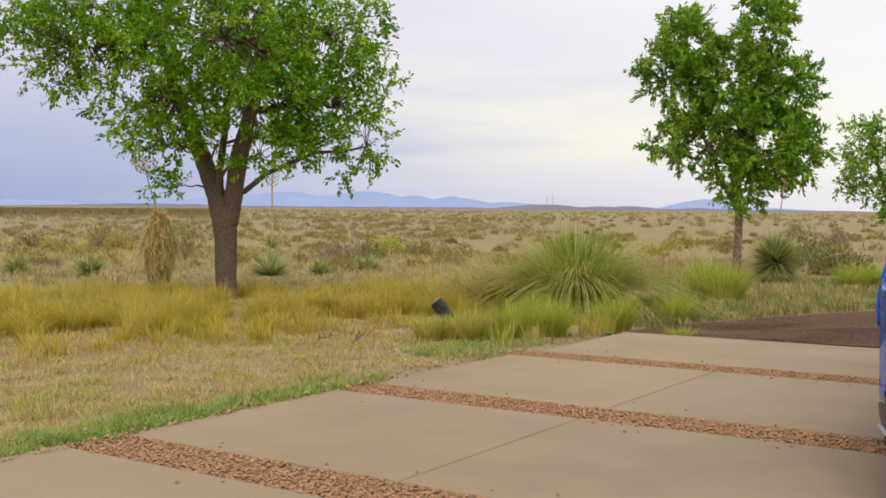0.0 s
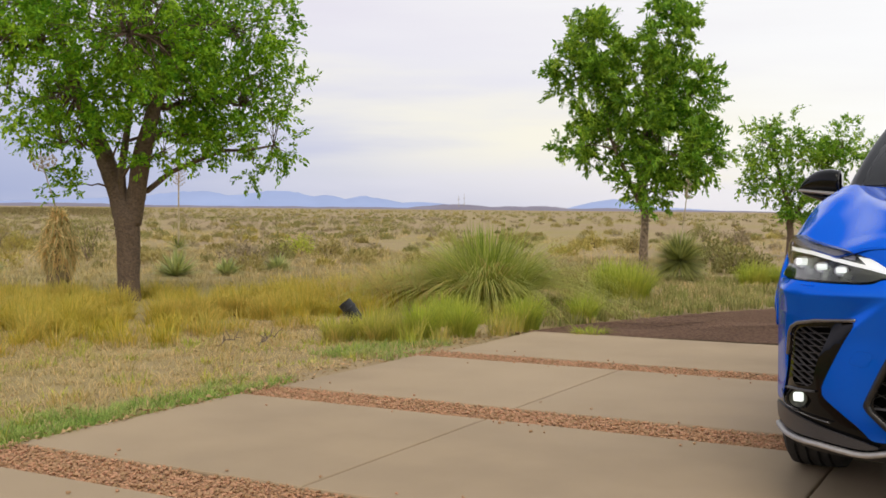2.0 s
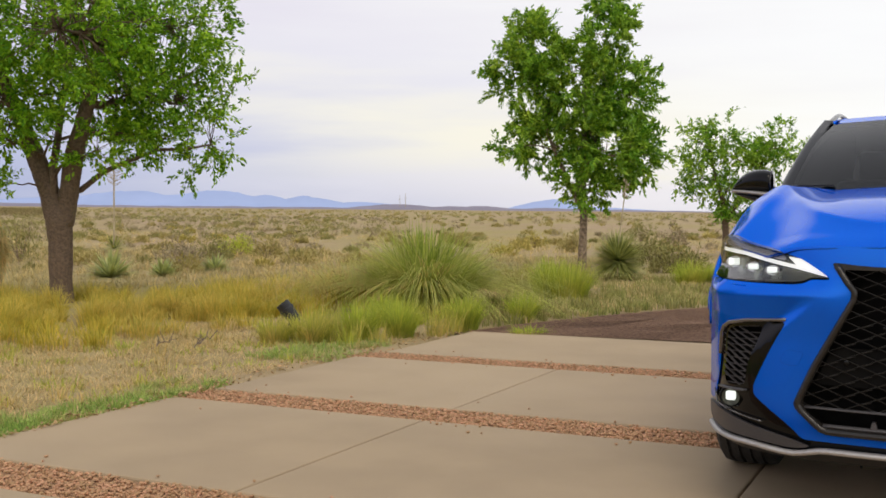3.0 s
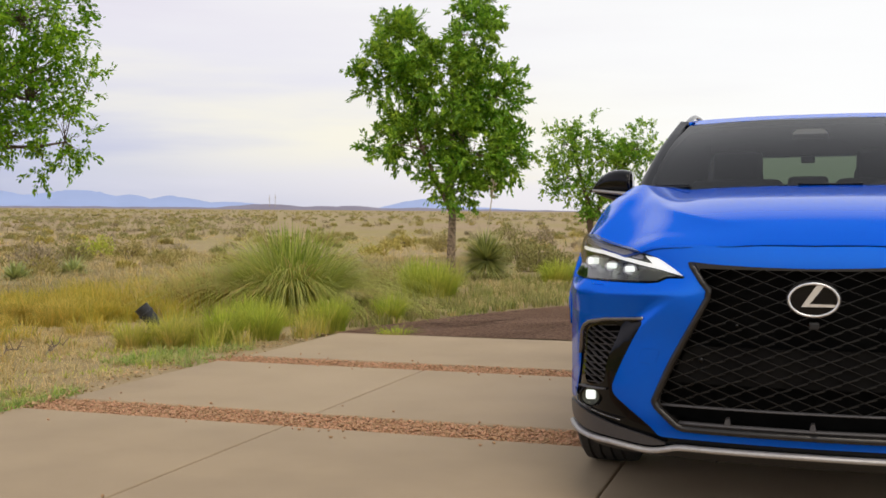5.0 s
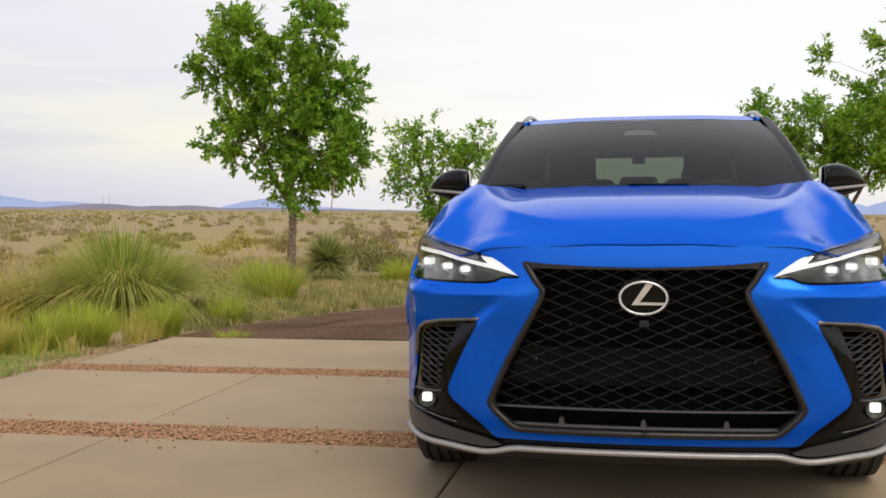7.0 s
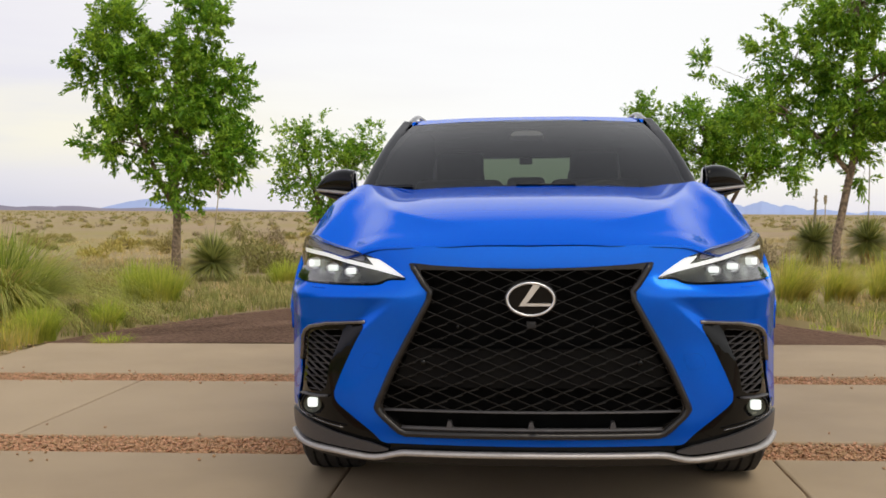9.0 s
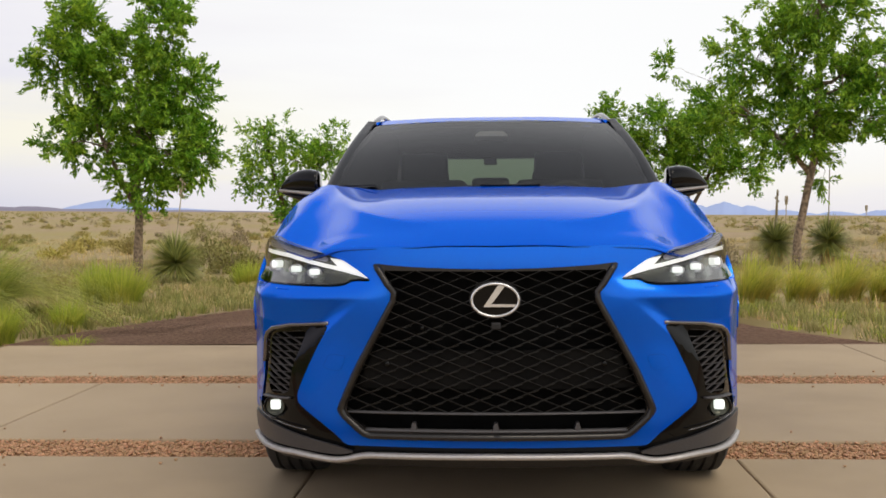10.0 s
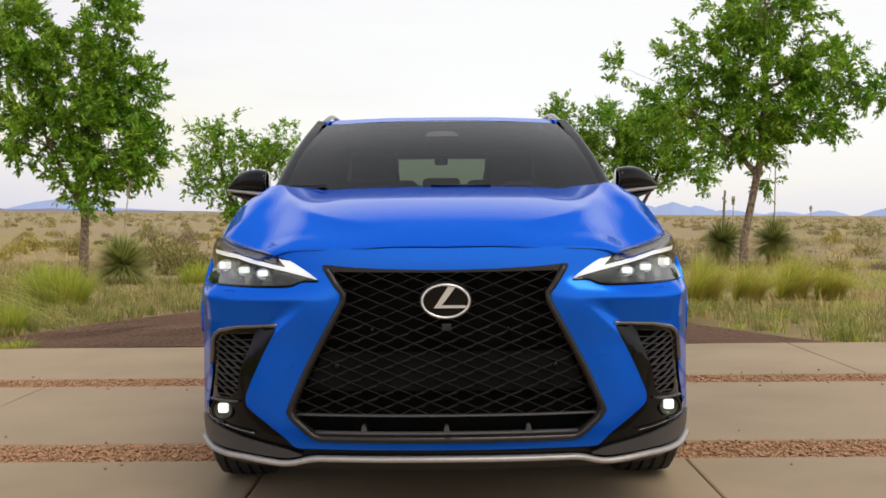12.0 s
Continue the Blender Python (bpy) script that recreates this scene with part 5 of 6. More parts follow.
tree("small_tree", at_ground(4.6, 25.6, -10),
     [[(0, 0, -0.1, 0.1), (0.0, 0, 0.7, 0.09), (-0.05, 0, 1.4, 0.07), (-0.4, 0, 2.4, 0.04), (-0.7, 0, 3.3, 0.02)], [(0.0, 0, 1.0, 0.05), (0.4, 0, 1.8, 0.04), (0.8, 0, 2.8, 0.02)]],
     [(-0.8, 0, 3.0, 0.95, 0.8, 0.65), (0.4, 0, 2.9, 0.95, 0.9, 0.7), (-1.9, 0, 3.3, 0.3, 0.4, 0.5), (1.1, 0, 2.1, 0.75, 0.6, 0.5), (-0.4, 0, 2.1, 0.8, 0.7, 0.5), (-1.5, 0, 2.5, 0.6, 0.6, 0.5)],
     BARK, LEAF_DARK, 280, 100, 0.092, "rounded leafy tree with a bright green crown", 15, spread=0.15)

# -- grasses near the slabs --
lawn_centres = scatter(900, (-4.75, -4.02, 0.5, 4.9), lambda x, y: x > -4.08 - 0.62 * (0.6 + 0.5 * noise.noise((y * 1.3, 2, 0))) and noise.noise((x * 3, y * 1.6, 4)) > -0.28)
tufts("lawn_edge", LAWN, lawn_centres, 16, (0.03, 0.10), (0.02, 0.07), 0.0034, (0.2, 1.1), label="low bright green grass along the concrete edge")
corner_lawn = scatter(130, (-4.75, -4.02, 5.9, 7.2), lambda x, y: noise.noise((x * 2.5, y * 2.0, 8)) > -0.1)
tufts("lawn_edge", LAWN, corner_lawn, 18, (0.04, 0.13), (0.03, 0.09), 0.0034, (0.2, 1.1), label="low blue-green grass by the slab corner")
yellow = inside([(-8.6, 4.3), (-7.5, 5.0), (-7.1, 6.7), (-6.7, 7.6), (-6.1, 8.3), (-6.5, 9.3), (-7.6, 10.2), (-9.2, 9.9), (-10.6, 8.9), (-12.4, 7.6), (-11.5, 6.0)])


def before_trunk(x, y):
    """The strip just in front of the oak's foot."""
    along = (x * -9.64 + (y + 0.3) * 9.14) / 13.28
    across = (x * 9.14 + (y + 0.3) * 9.64) / 13.28
    return abs(across) < 0.24 and 12.75 < along < 13.4


tufts("yellow_bunchgrass", YELLOW_GRASS, scatter(360, (-15, -5, 4, 11.5), lambda x, y: yellow(x, y) and not before_trunk(x, y) and math.hypot(x + 5.6, y - 7.5) > 0.55 and noise.noise((x * 1.1, y * 1.1, 0)) > -0.12), 150, (0.16, 0.40), (0.04, 0.13), 0.0034, (0.1, 1.3), "dense golden-yellow bunchgrass", levels=(0, 0.35, 0.7, 1.0))
yellow_front = inside([(-9.0, 4.0), (-7.4, 5.2), (-7.0, 6.8), (-6.2, 8.0), (-5.7, 7.2), (-6.4, 5.2), (-7.2, 3.4)])
tufts("yellow_bunchgrass", YELLOW_GRASS, scatter(34, (-8, -5, 3, 8), yellow_front), 70, (0.12, 0.30), (0.06, 0.15), 0.0045, (0.2, 0.9), "scattered golden-yellow bunchgrass", levels=(0, 0.35, 0.7, 1.0))
straw_zone = inside([(-4.15, 1.0), (-4.1, 7.9), (-5.4, 8.5), (-6.3, 8.4), (-7.3, 6.9), (-8.8, 5.0), (-7.0, 0.8)])
tufts("dry_straw_mat", STRAW, scatter(4200, (-9, -4, 0.5, 9), straw_zone), 14, (0.04, 0.12), (0.04, 0.13), 0.0028, (0.7, 1.75), "flattened pale dry grass")
green_zone = inside([(-4.35, 6.6), (-4.0, 8.0), (-4.2, 9.3), (-5.2, 9.2), (-5.4, 7.6), (-5.0, 6.7)])
tufts("green_bunchgrass", FRESH, scatter(26, (-6, -3.9, 6, 10), lambda x, y: green_zone(x, y) and math.hypot(x + 5.45, y - 7.5) > 0.4), 60, (0.2, 0.36), (0.06, 0.15), 0.005, (0.15, 0.6), "fresh green bunchgrass beside the slabs", levels=(0, 0.35, 0.7, 1.0))
verge_left = inside([(-4.05, 8.3), (-3.9, 8.9), (-3.57, 9.93), (-3.14, 10.9), (-2.68, 11.7), (-2.42, 13.0), (-2.32, 16), (-5.5, 17), (-6.5, 12.5), (-5.0, 9.2)])
tufts("verge_grass", STRAW, scatter(200, (-7, -2, 8, 17), verge_left), 22, (0.06, 0.18), (0.06, 0.18), 0.005, (0.2, 0.8), "mixed dry verge grass along the drive")
tufts("verge_grass", WEEDS, scatter(820, (-7, -2, 8, 17), verge_left), 26, (0.06, 0.20), (0.06, 0.18), 0.005, (0.2, 0.8), "mixed green verge grass along the drive")
verge_right = inside([(3.2, 8.2), (2.45, 9.6), (2.1, 11), (1.95, 15), (2.2, 21), (9, 21), (9, 8.3)])
tufts("verge_grass", STRAW, scatter(700, (1.9, 9, 8, 21), verge_right), 22, (0.05, 0.18), (0.06, 0.18), 0.004, (0.2, 0.9), "short dry verge grass beyond the slabs")
tufts("verge_grass", GREEN_GRASS, scatter(520, (1.9, 9, 8, 21), verge_right), 26, (0.06, 0.20), (0.06, 0.18), 0.004, (0.2, 0.9), "short green verge grass beyond the slabs")

near_right = inside([(3.2, 8.25), (2.4, 9.8), (2.3, 11.4), (8, 11.4), (8, 8.3)])
tufts("verge_grass", WEEDS, scatter(420, (2, 8.5, 8, 12), near_right), 30, (0.06, 0.22), (0.06, 0.2), 0.005, (0.2, 1.1), "low green weeds and grass along the drive")


def grass_clump(name, x, y, blades, h, reach, mat, label, width=0.006, lean=(0.2, 1.1), core=0.25, wind=0.0):
    n = blades
    a = rng.uniform(0, 2 * math.pi, n)
    r = core * np.sqrt(rng.uniform(0, 1, n))
    base = np.stack([r * np.cos(a), r * np.sin(a), np.full(n, -0.03)], 1)
    tilt = rng.uniform(*lean, n) * reach
    if wind:
        a = np.arctan2(np.sin(a), np.cos(a) + wind)
    thing = holder(name, at_ground(x, y), label, "grass", "grass clumps")
    blades_object("tussock", mat, base, h * rng.uniform(0.55, 1.1, n), a + rng.normal(0, 0.35, n), tilt, width * rng.uniform(0.6, 1.3, n), (0, 0.3, 0.55, 0.8, 1.0), 0.42, thing)
    return thing


pampas = grass_clump("fountain_grass", -5.40, 10.1, 1300, 1.10, 1.0, PAMPAS, "large arching clump of green fountain grass", 0.0055, (0.20, 1.6), 0.42)


def tussock_layer(parent, mat, n, h, lean, core, width, droop, locks=0):
    """Blades over the whole clump, or gathered into a number of locks that fall the same way."""
    a = rng.uniform(0, 2 * math.pi, n)
    if locks:
        lock = rng.integers(0, locks, n)
        a = rng.uniform(0, 2 * math.pi, locks)[lock] + rng.normal(0, 0.05, n)
        r = core * np.sqrt(rng.uniform(0, 1, locks))[lock] + rng.normal(0, 0.02, n)
        base = np.stack([r * np.cos(a), r * np.sin(a), np.full(n, -0.03)], 1)
        blades_object("tussock", mat, base, rng.uniform(*h, locks)[lock] * rng.uniform(0.85, 1.05, n), a + rng.normal(0, 0.07, n), rng.uniform(*lean, locks)[lock] + rng.normal(0, 0.06, n), width * rng.uniform(0.7, 1.2, n), (0, 0.25, 0.5, 0.7, 0.87, 1.0), droop, parent)
        return
    r = core * np.sqrt(rng.uniform(0, 1, n))
    base = np.stack([r * np.cos(a), r * np.sin(a), np.full(n, -0.03)], 1)
    blades_object("tussock", mat, base, rng.uniform(*h, n), a + rng.normal(0, 0.4, n), rng.uniform(*lean, n), width * rng.uniform(0.7, 1.2, n), (0, 0.25, 0.5, 0.7, 0.87, 1.0), droop, parent)


tussock_layer(pampas, DEEP_GRASS, 480, (0.75, 1.14), (0.02, 0.50), 0.24, 0.007, 0.40)
tussock_layer(pampas, PAMPAS, 420, (0.6, 0.95), (0.5, 1.4), 0.45, 0.006, 0.50)
tussock_layer(pampas, PAMPAS_PALE, 1700, (0.95, 1.3), (0.45, 1.75), 0.42, 0.0048, 0.62, 170)
tussock_layer(pampas, DRY_PAMPAS, 320, (0.6, 1.1), (0.8, 1.6), 0.34, 0.006, 0.52, 30)
dry_clump = grass_clump("fountain_grass", -6.6, 10.6, 620, 0.78, 1.0, DRY_PAMPAS, "drier brownish clump of fountain grass", 0.006, (0.4, 1.6), 0.55)
tussock_layer(dry_clump, PAMPAS_PALE, 260, (0.4, 0.75), (0.3, 1.4), 0.6, 0.006, 0.45)
haze_left = inside([(-14, 9.2), (-9.5, 11.0), (-7.4, 12.6), (-6.4, 13.4), (-6.2, 24), (-30, 24), (-27, 11)])
tufts("dry_grass", SCRUB_DRY, scatter(1500, (-30, -6, 9, 24), haze_left), 26, (0.10, 0.24), (0.08, 0.26), 0.0045, (0.2, 1.1), "fuzzy pale dry grass on sandy ground")
tufts("dry_grass", GREY_GRASS, scatter(1900, (-30, -6, 9, 24), haze_left), 26, (0.08, 0.22), (0.08, 0.28), 0.0045, (0.2, 1.2), "fuzzy grey-brown dry grass on sandy ground")
haze_right = inside([(2.6, 13), (3.4, 24), (7, 40), (26, 40), (14, 14), (9, 12)])
tufts("dry_grass", GREY_GRASS, scatter(1100, (2, 26, 12, 40), haze_right), 24, (0.08, 0.24), (0.08, 0.3), 0.005, (0.2, 1.2), "fuzzy grey-brown dry grass on sandy ground")
behind_spot = inside([(-6.0, 8.4), (-6.1, 9.6), (-8.0, 12.6), (-10.5, 12.4), (-8.4, 10.6)])
tufts("mixed_bunchgrass", YELLOW_GRASS, scatter(60, (-11, -5.8, 8, 13), behind_spot), 60, (0.14, 0.36), (0.08, 0.2), 0.005, (0.2, 1.0), "soft golden bunchgrass beside the fountain grass", levels=(0, 0.35, 0.7, 1.0))
tufts("mixed_bunchgrass", STRAW, scatter(150, (-11, -5.8, 8, 13), behind_spot), 30, (0.10, 0.28), (0.08, 0.2), 0.005, (0.2, 1.0), "soft dry bunchgrass beside the fountain grass")
for gx, gy, gh in ((-4.68, 12.2, 0.62), (-4.38, 12.0, 0.58), (-3.62, 15.2, 0.46), (-3.2, 15.4, 0.40)):
    grass_clump("bunchgrass", gx, gy, 900, gh, 1.0, GREEN_GRASS, "bright green windblown bunchgrass", 0.0045, (0.05, 0.85), 0.22, 0.4)
for gx, gy, gh in ((2.30, 11.7, 0.60), (2.86, 11.8, 0.68), (3.42, 12.0, 0.58), (4.02, 12.3, 0.66), (4.50, 12.4, 0.50), (2.2, 12.9, 0.6)):
    grass_clump("bunchgrass", gx, gy, 850, gh, 1.0, FRESH, "bright green windblown bunchgrass", 0.0045, (0.05, 1.2), 0.15, 1.0)


# -- yuccas --
def rosette(name, x, y, size, mat, label, blades=170, lift=0.0, width=0.016, low=-0.15):
    thing = holder(name, at_ground(x, y), label, "yucca", "yuccas")
    a = rng.uniform(0, 2 * math.pi, blades)
    el = np.arcsin(rng.uniform(low, 1.0, blades))
    v, f = [], []
    for k in range(blades):
        L = size * rng.uniform(0.75, 1.1)
        d = Vector((math.cos(a[k]) * math.cos(el[k]), math.sin(a[k]) * math.cos(el[k]), math.sin(el[k])))
        s = Vector((-math.sin(a[k]), math.cos(a[k]), 0))
        o = Vector((0, 0, size * 0.35 + lift))
        n = d.cross(s) * width * 0.3
        i = len(v)
        v += [tuple(o - s * width * 0.6), tuple(o + s * width * 0.6), tuple(o + d * L * 0.45 - s * width), tuple(o + d * L * 0.45 + s * width), tuple(o + d * L + Vector((0, 0, -0.05 * L))), tuple(o + d * L * 0.45 + n)]
        f += [(i, i + 1, i + 5), (i + 1, i + 3, i + 5), (i, i + 5, i + 2), (i + 2, i + 5, i + 4), (i + 5, i + 3, i + 4)]
    mesh_object("rosette", v, f, mat, thing)
    return thing


def flower_stalk(thing, h, lean, r=0.012, pods=26, z0=0.3, spread=0.12):
    bm = bmesh.new()
    pts = [Vector((lean * t * h, 0, z0 + t * h)) for t in (0, 0.25, 0.5, 0.75, 1.0)]
    tube(bm, pts, [r, r * 0.9, r * 0.8, r * 0.7, r * 0.5], 6)
    for k in range(pods):
        t = 0.72 + 0.28 * k / pods
        c = Vector((lean * t * h, 0, z0 + t * h))
        a = k * 2.4
        e = c + Vector((math.cos(a), math.sin(a), 0.35)) * spread * (1.2 - abs(t - 0.88) * 3)
        tube(bm, [c, e], [r * 0.3, r * 0.25], 3)
        tube(bm, [e - Vector((0, 0, 0.02)), e, e + Vector((0, 0, 0.03))], [0.006, 0.017, 0.004], 5)
    part("flower_stalk", bm, STALK, thing, "dry branching flower stalk")


for x, y, s, mat in ((-12.68, 12.8, 0.5, YUCCA_BLUE), (-12.19, 13.5, 0.34, YUCCA_BLUE), (-15.89, 11.52, 0.42, YUCCA), (-17.41, 11.06, 0.42, YUCCA_BLUE), (-12.6, 15.4, 0.35, YUCCA_BLUE)):
    rosette("yucca", x, y, s * 1.12, mat, "low spiky grey-green yucca in dry grass", 140, -0.33 * s, 0.026, 0.0)
big = rosette("yucca", -4.87, 15.6, 0.58, YUCCA, "round spiky dark green yucca", 1100, 0.12, 0.009, -0.6)
flower_stalk(big, 1.0, 0.12, 0.012, 8, 0.6, 0.05)
def dead_skirt(thing, top, r):
    n = 220
    a = rng.uniform(0, 2 * math.pi, n)
    rr = r * rng.uniform(0.2, 1.0, n)
    base = np.stack([rr * np.cos(a), rr * np.sin(a), np.full(n, -0.05)], 1)
    blades_object("dry_skirt", YUCCA_DRY, base, top * rng.uniform(0.6, 1.1, n), a, rng.uniform(0.0, 0.3, n), np.full(n, 0.012), parent=thing)


ya = rosette("yucca", 5.29, 20.3, 0.54, YUCCA, "round spiky dark green yucca with a bare stalk", 620, 0.27, 0.013, -0.75)
dead_skirt(ya, 0.45, 0.13)
flower_stalk(ya, 0.85, 0.03, 0.03, 4, 0.6, 0.04)
yb = rosette("yucca", 6.19, 20.0, 0.58, YUCCA, "round spiky dark green yucca with a tall stalk", 640, 0.27, 0.013, -0.75)
dead_skirt(yb, 0.45, 0.13)
flower_stalk(yb, 1.9, 0.0, 0.012, 10, 0.6, 0.05)


def skirted_yucca(x, y, m):
    thing = holder("soaptree_yucca", m, "tall yucca wrapped in a skirt of dead straw leaves", "yucca", "yuccas")
    bm = bmesh.new()
    tube(bm, [Vector((0, 0, -0.1)), Vector((0, 0, 0.3)), Vector((0, 0, 0.9))], [0.19, 0.165, 0.10], 10)
    part("trunk", bm, BARK_PALE, thing, smooth=True)
    n = 1700
    a = rng.uniform(0, 2 * math.pi, n)
    zt = rng.uniform(0.26, 1.10, n)
    v, f = [], []
    for k in range(n):
        girth = float(np.interp(zt[k], (0.2, 0.38, 0.58, 0.80, 0.98, 1.10), (0.17, 0.25, 0.30, 0.25, 0.16, 0.07))) * rng.uniform(0.75, 1.15)
        turn = a[k] + rng.normal(0, 0.35)
        out = Vector((math.cos(a[k]), math.sin(a[k]), 0))
        far_out = Vector((math.cos(turn), math.sin(turn), 0))
        s = Vector((-math.sin(turn), math.cos(turn), rng.normal(0, 0.5))).normalized() * 0.011
        o = out * 0.06 + Vector((0, 0, zt[k]))
        mid = out * girth * 0.8 + Vector((0, 0, zt[k] + rng.uniform(-0.02, 0.09)))
        end = far_out * girth * rng.uniform(1.0, 1.28) + Vector((0, 0, zt[k] - rng.uniform(-0.02, 0.26)))
        if zt[k] > 1.0:
            end = far_out * rng.uniform(0.03, 0.2) + Vector((0, 0, zt[k] + rng.uniform(0.02, 0.12)))
        i = len(v)
        v += [tuple(o - s), tuple(o + s), tuple(mid - s), tuple(mid + s), tuple(end)]
        f += [(i, i + 1, i + 3, i + 2), (i + 2, i + 3, i + 4)]
    mesh_object("dry_skirt", v, f, YUCCA_DRY, thing)
    flower_stalk(thing, 0.85, -0.28, 0.012, 40, 1.05, 0.16)
    return thing


skirted_yucca(-12.24, 9.99, at_ground(-12.24, 9.99, 50))
far_stalk = rosette("yucca", -20.5, 21.0, 0.5, YUCCA, "low yucca with one tall pale flower stalk", 90)
flower_stalk(far_stalk, 2.3, 0.0, 0.028, 40, 0.2, 0.2)

for x, y, h in ((16.2, 60.0, 1.75), (27.5, 80.0, 1.5)):
    lone = rosette("yucca", x, y, 0.5, YUCCA, "distant low yucca with a pale flower stalk", 90)
    flower_stalk(lone, h, 0.0, 0.035, 90, 0.25, 0.08)

# -- scrub over the plain --
def bushes(name, mat, centres, size, twigs, leaf, label):
    """Rounded uneven desert bushes: short leafy sprays on a dome, as one object."""
    v, f = [], []
    for cx, cy in centres:
        w = rng.uniform(*size)
        h = min(0.46, w * rng.uniform(0.3, 0.5))
        z0 = gz(cx, cy)
        m = int(twigs * rng.uniform(0.7, 1.3))
        a = rng.uniform(0, 2 * math.pi, m)
        e = np.arcsin(rng.uniform(0.02, 1, m))
        q = rng.uniform(0.35, 1.0, m) ** 0.6
        lump = 1 + 0.3 * np.sin(a * 3 + cx) * np.cos(e * 2 + cy)
        px = cx + w * 0.5 * lump * q * np.cos(a) * np.cos(e)
        py = cy + w * 0.5 * lump * q * np.sin(a) * np.cos(e)
        pz = z0 - 0.03 + h * lump * q * np.sin(e)
        for k in range(m):
            d = Vector((math.cos(a[k]) * 0.6, math.sin(a[k]) * 0.6, 0.8)) + Vector(rng.normal(0, 0.5, 3))
            d.normalize()
            s = d.orthogonal().normalized()
            s = Matrix.Rotation(rng.uniform(0, 3.1), 3, d) @ s
            L, wd = leaf * rng.uniform(0.7, 1.5), leaf * 0.16
            p = Vector((px[k], py[k], pz[k]))
            i = len(v)
            v += [tuple(p - s * wd), tuple(p + s * wd), tuple(p + d * L + s * wd * 0.4), tuple(p + d * L * 1.1 - s * wd * 0.4)]
            f.append((i, i + 1, i + 2, i + 3))
    ob = mesh_object(name, v, f, mat)
    return tagged(ob, label, "scrub", kind="stuff")


def open_plain(x, y):
    return off_drive(x, y) and not yellow(x, y) and (x < -3 - 0.12 * y or x > 3.5 + 0.1 * y)


near_plain = scatter(330, (-48, 26, 13, 50), open_plain)
bushes("scrub", SCRUB, near_plain[:120], (0.3, 0.85), 300, 0.075, "scattered yellow-green desert scrub")
bushes("scrub", SCRUB_GREEN, near_plain[120:190], (0.3, 0.75), 240, 0.06, "scattered dark green desert scrub")
bushes("scrub", SCRUB_GREY, near_plain[190:270], (0.25, 0.7), 200, 0.06, "scattered grey-brown desert scrub")
bushes("scrub", YELLOW_SCRUB, near_plain[290:], (0.3, 0.8), 280, 0.085, "scattered golden desert scrub")
tufts("pale_grass", SCRUB_DRY, scatter(2400, (-40, 26, 9, 42), lambda x, y: off_drive(x, y) and not yellow(x, y)), 20, (0.10, 0.28), (0.1, 0.3), 0.006, (0.2, 0.9), "scattered pale dry bunchgrass", "grass")
mid_plain = scatter(1150, (-150, 80, 45, 150), lambda x, y: abs(x + 1) > 4)
bushes("scrub", SCRUB, mid_plain[:500], (0.3, 0.8), 70, 0.13, "desert scrub across the plain")
bushes("scrub", SCRUB_GREEN, mid_plain[500:750], (0.3, 0.8), 70, 0.13, "dark scrub across the plain")
bushes("scrub", SCRUB_GREY, mid_plain[750:], (0.3, 0.8), 60, 0.13, "grey scrub across the plain")
far_plain = [((-1.25 + 1.9 * u) * d, d) for u, d in zip(rng.uniform(0, 1, 2600), 150 + 750 * rng.uniform(0, 1, 2600) ** 1.4)]
bushes("far_scrub", SCRUB_GREEN, far_plain[:1200], (0.7, 1.4), 16, 0.30, "far dark scrub dotting the plain")
olive_flat = [(-math.sin(a) * d, math.cos(a) * d) for a, d in zip(rng.uniform(0.50, 1.15, 900), rng.uniform(42, 115, 900))]
bushes("scrub", SCRUB_GREEN, olive_flat[:500], (0.35, 0.9), 45, 0.11, "low olive scrub thick on the flat")
bushes("scrub", SCRUB_GREY, olive_flat[500:], (0.35, 0.9), 45, 0.11, "low grey scrub thick on the flat")
dark_flat = [(-math.sin(a) * d, math.cos(a) * d) for a, d in zip(rng.uniform(0.80, 1.12, 3000), rng.uniform(105, 430, 3000))]
bushes("far_scrub", DARK_FLAT, dark_flat, (0.9, 2.0), 20, 0.24, "dense dark scrub on the far flat")
bushes("far_scrub", SCRUB, far_plain[1200:], (0.7, 1.4), 16, 0.30, "far olive scrub dotting the plain")


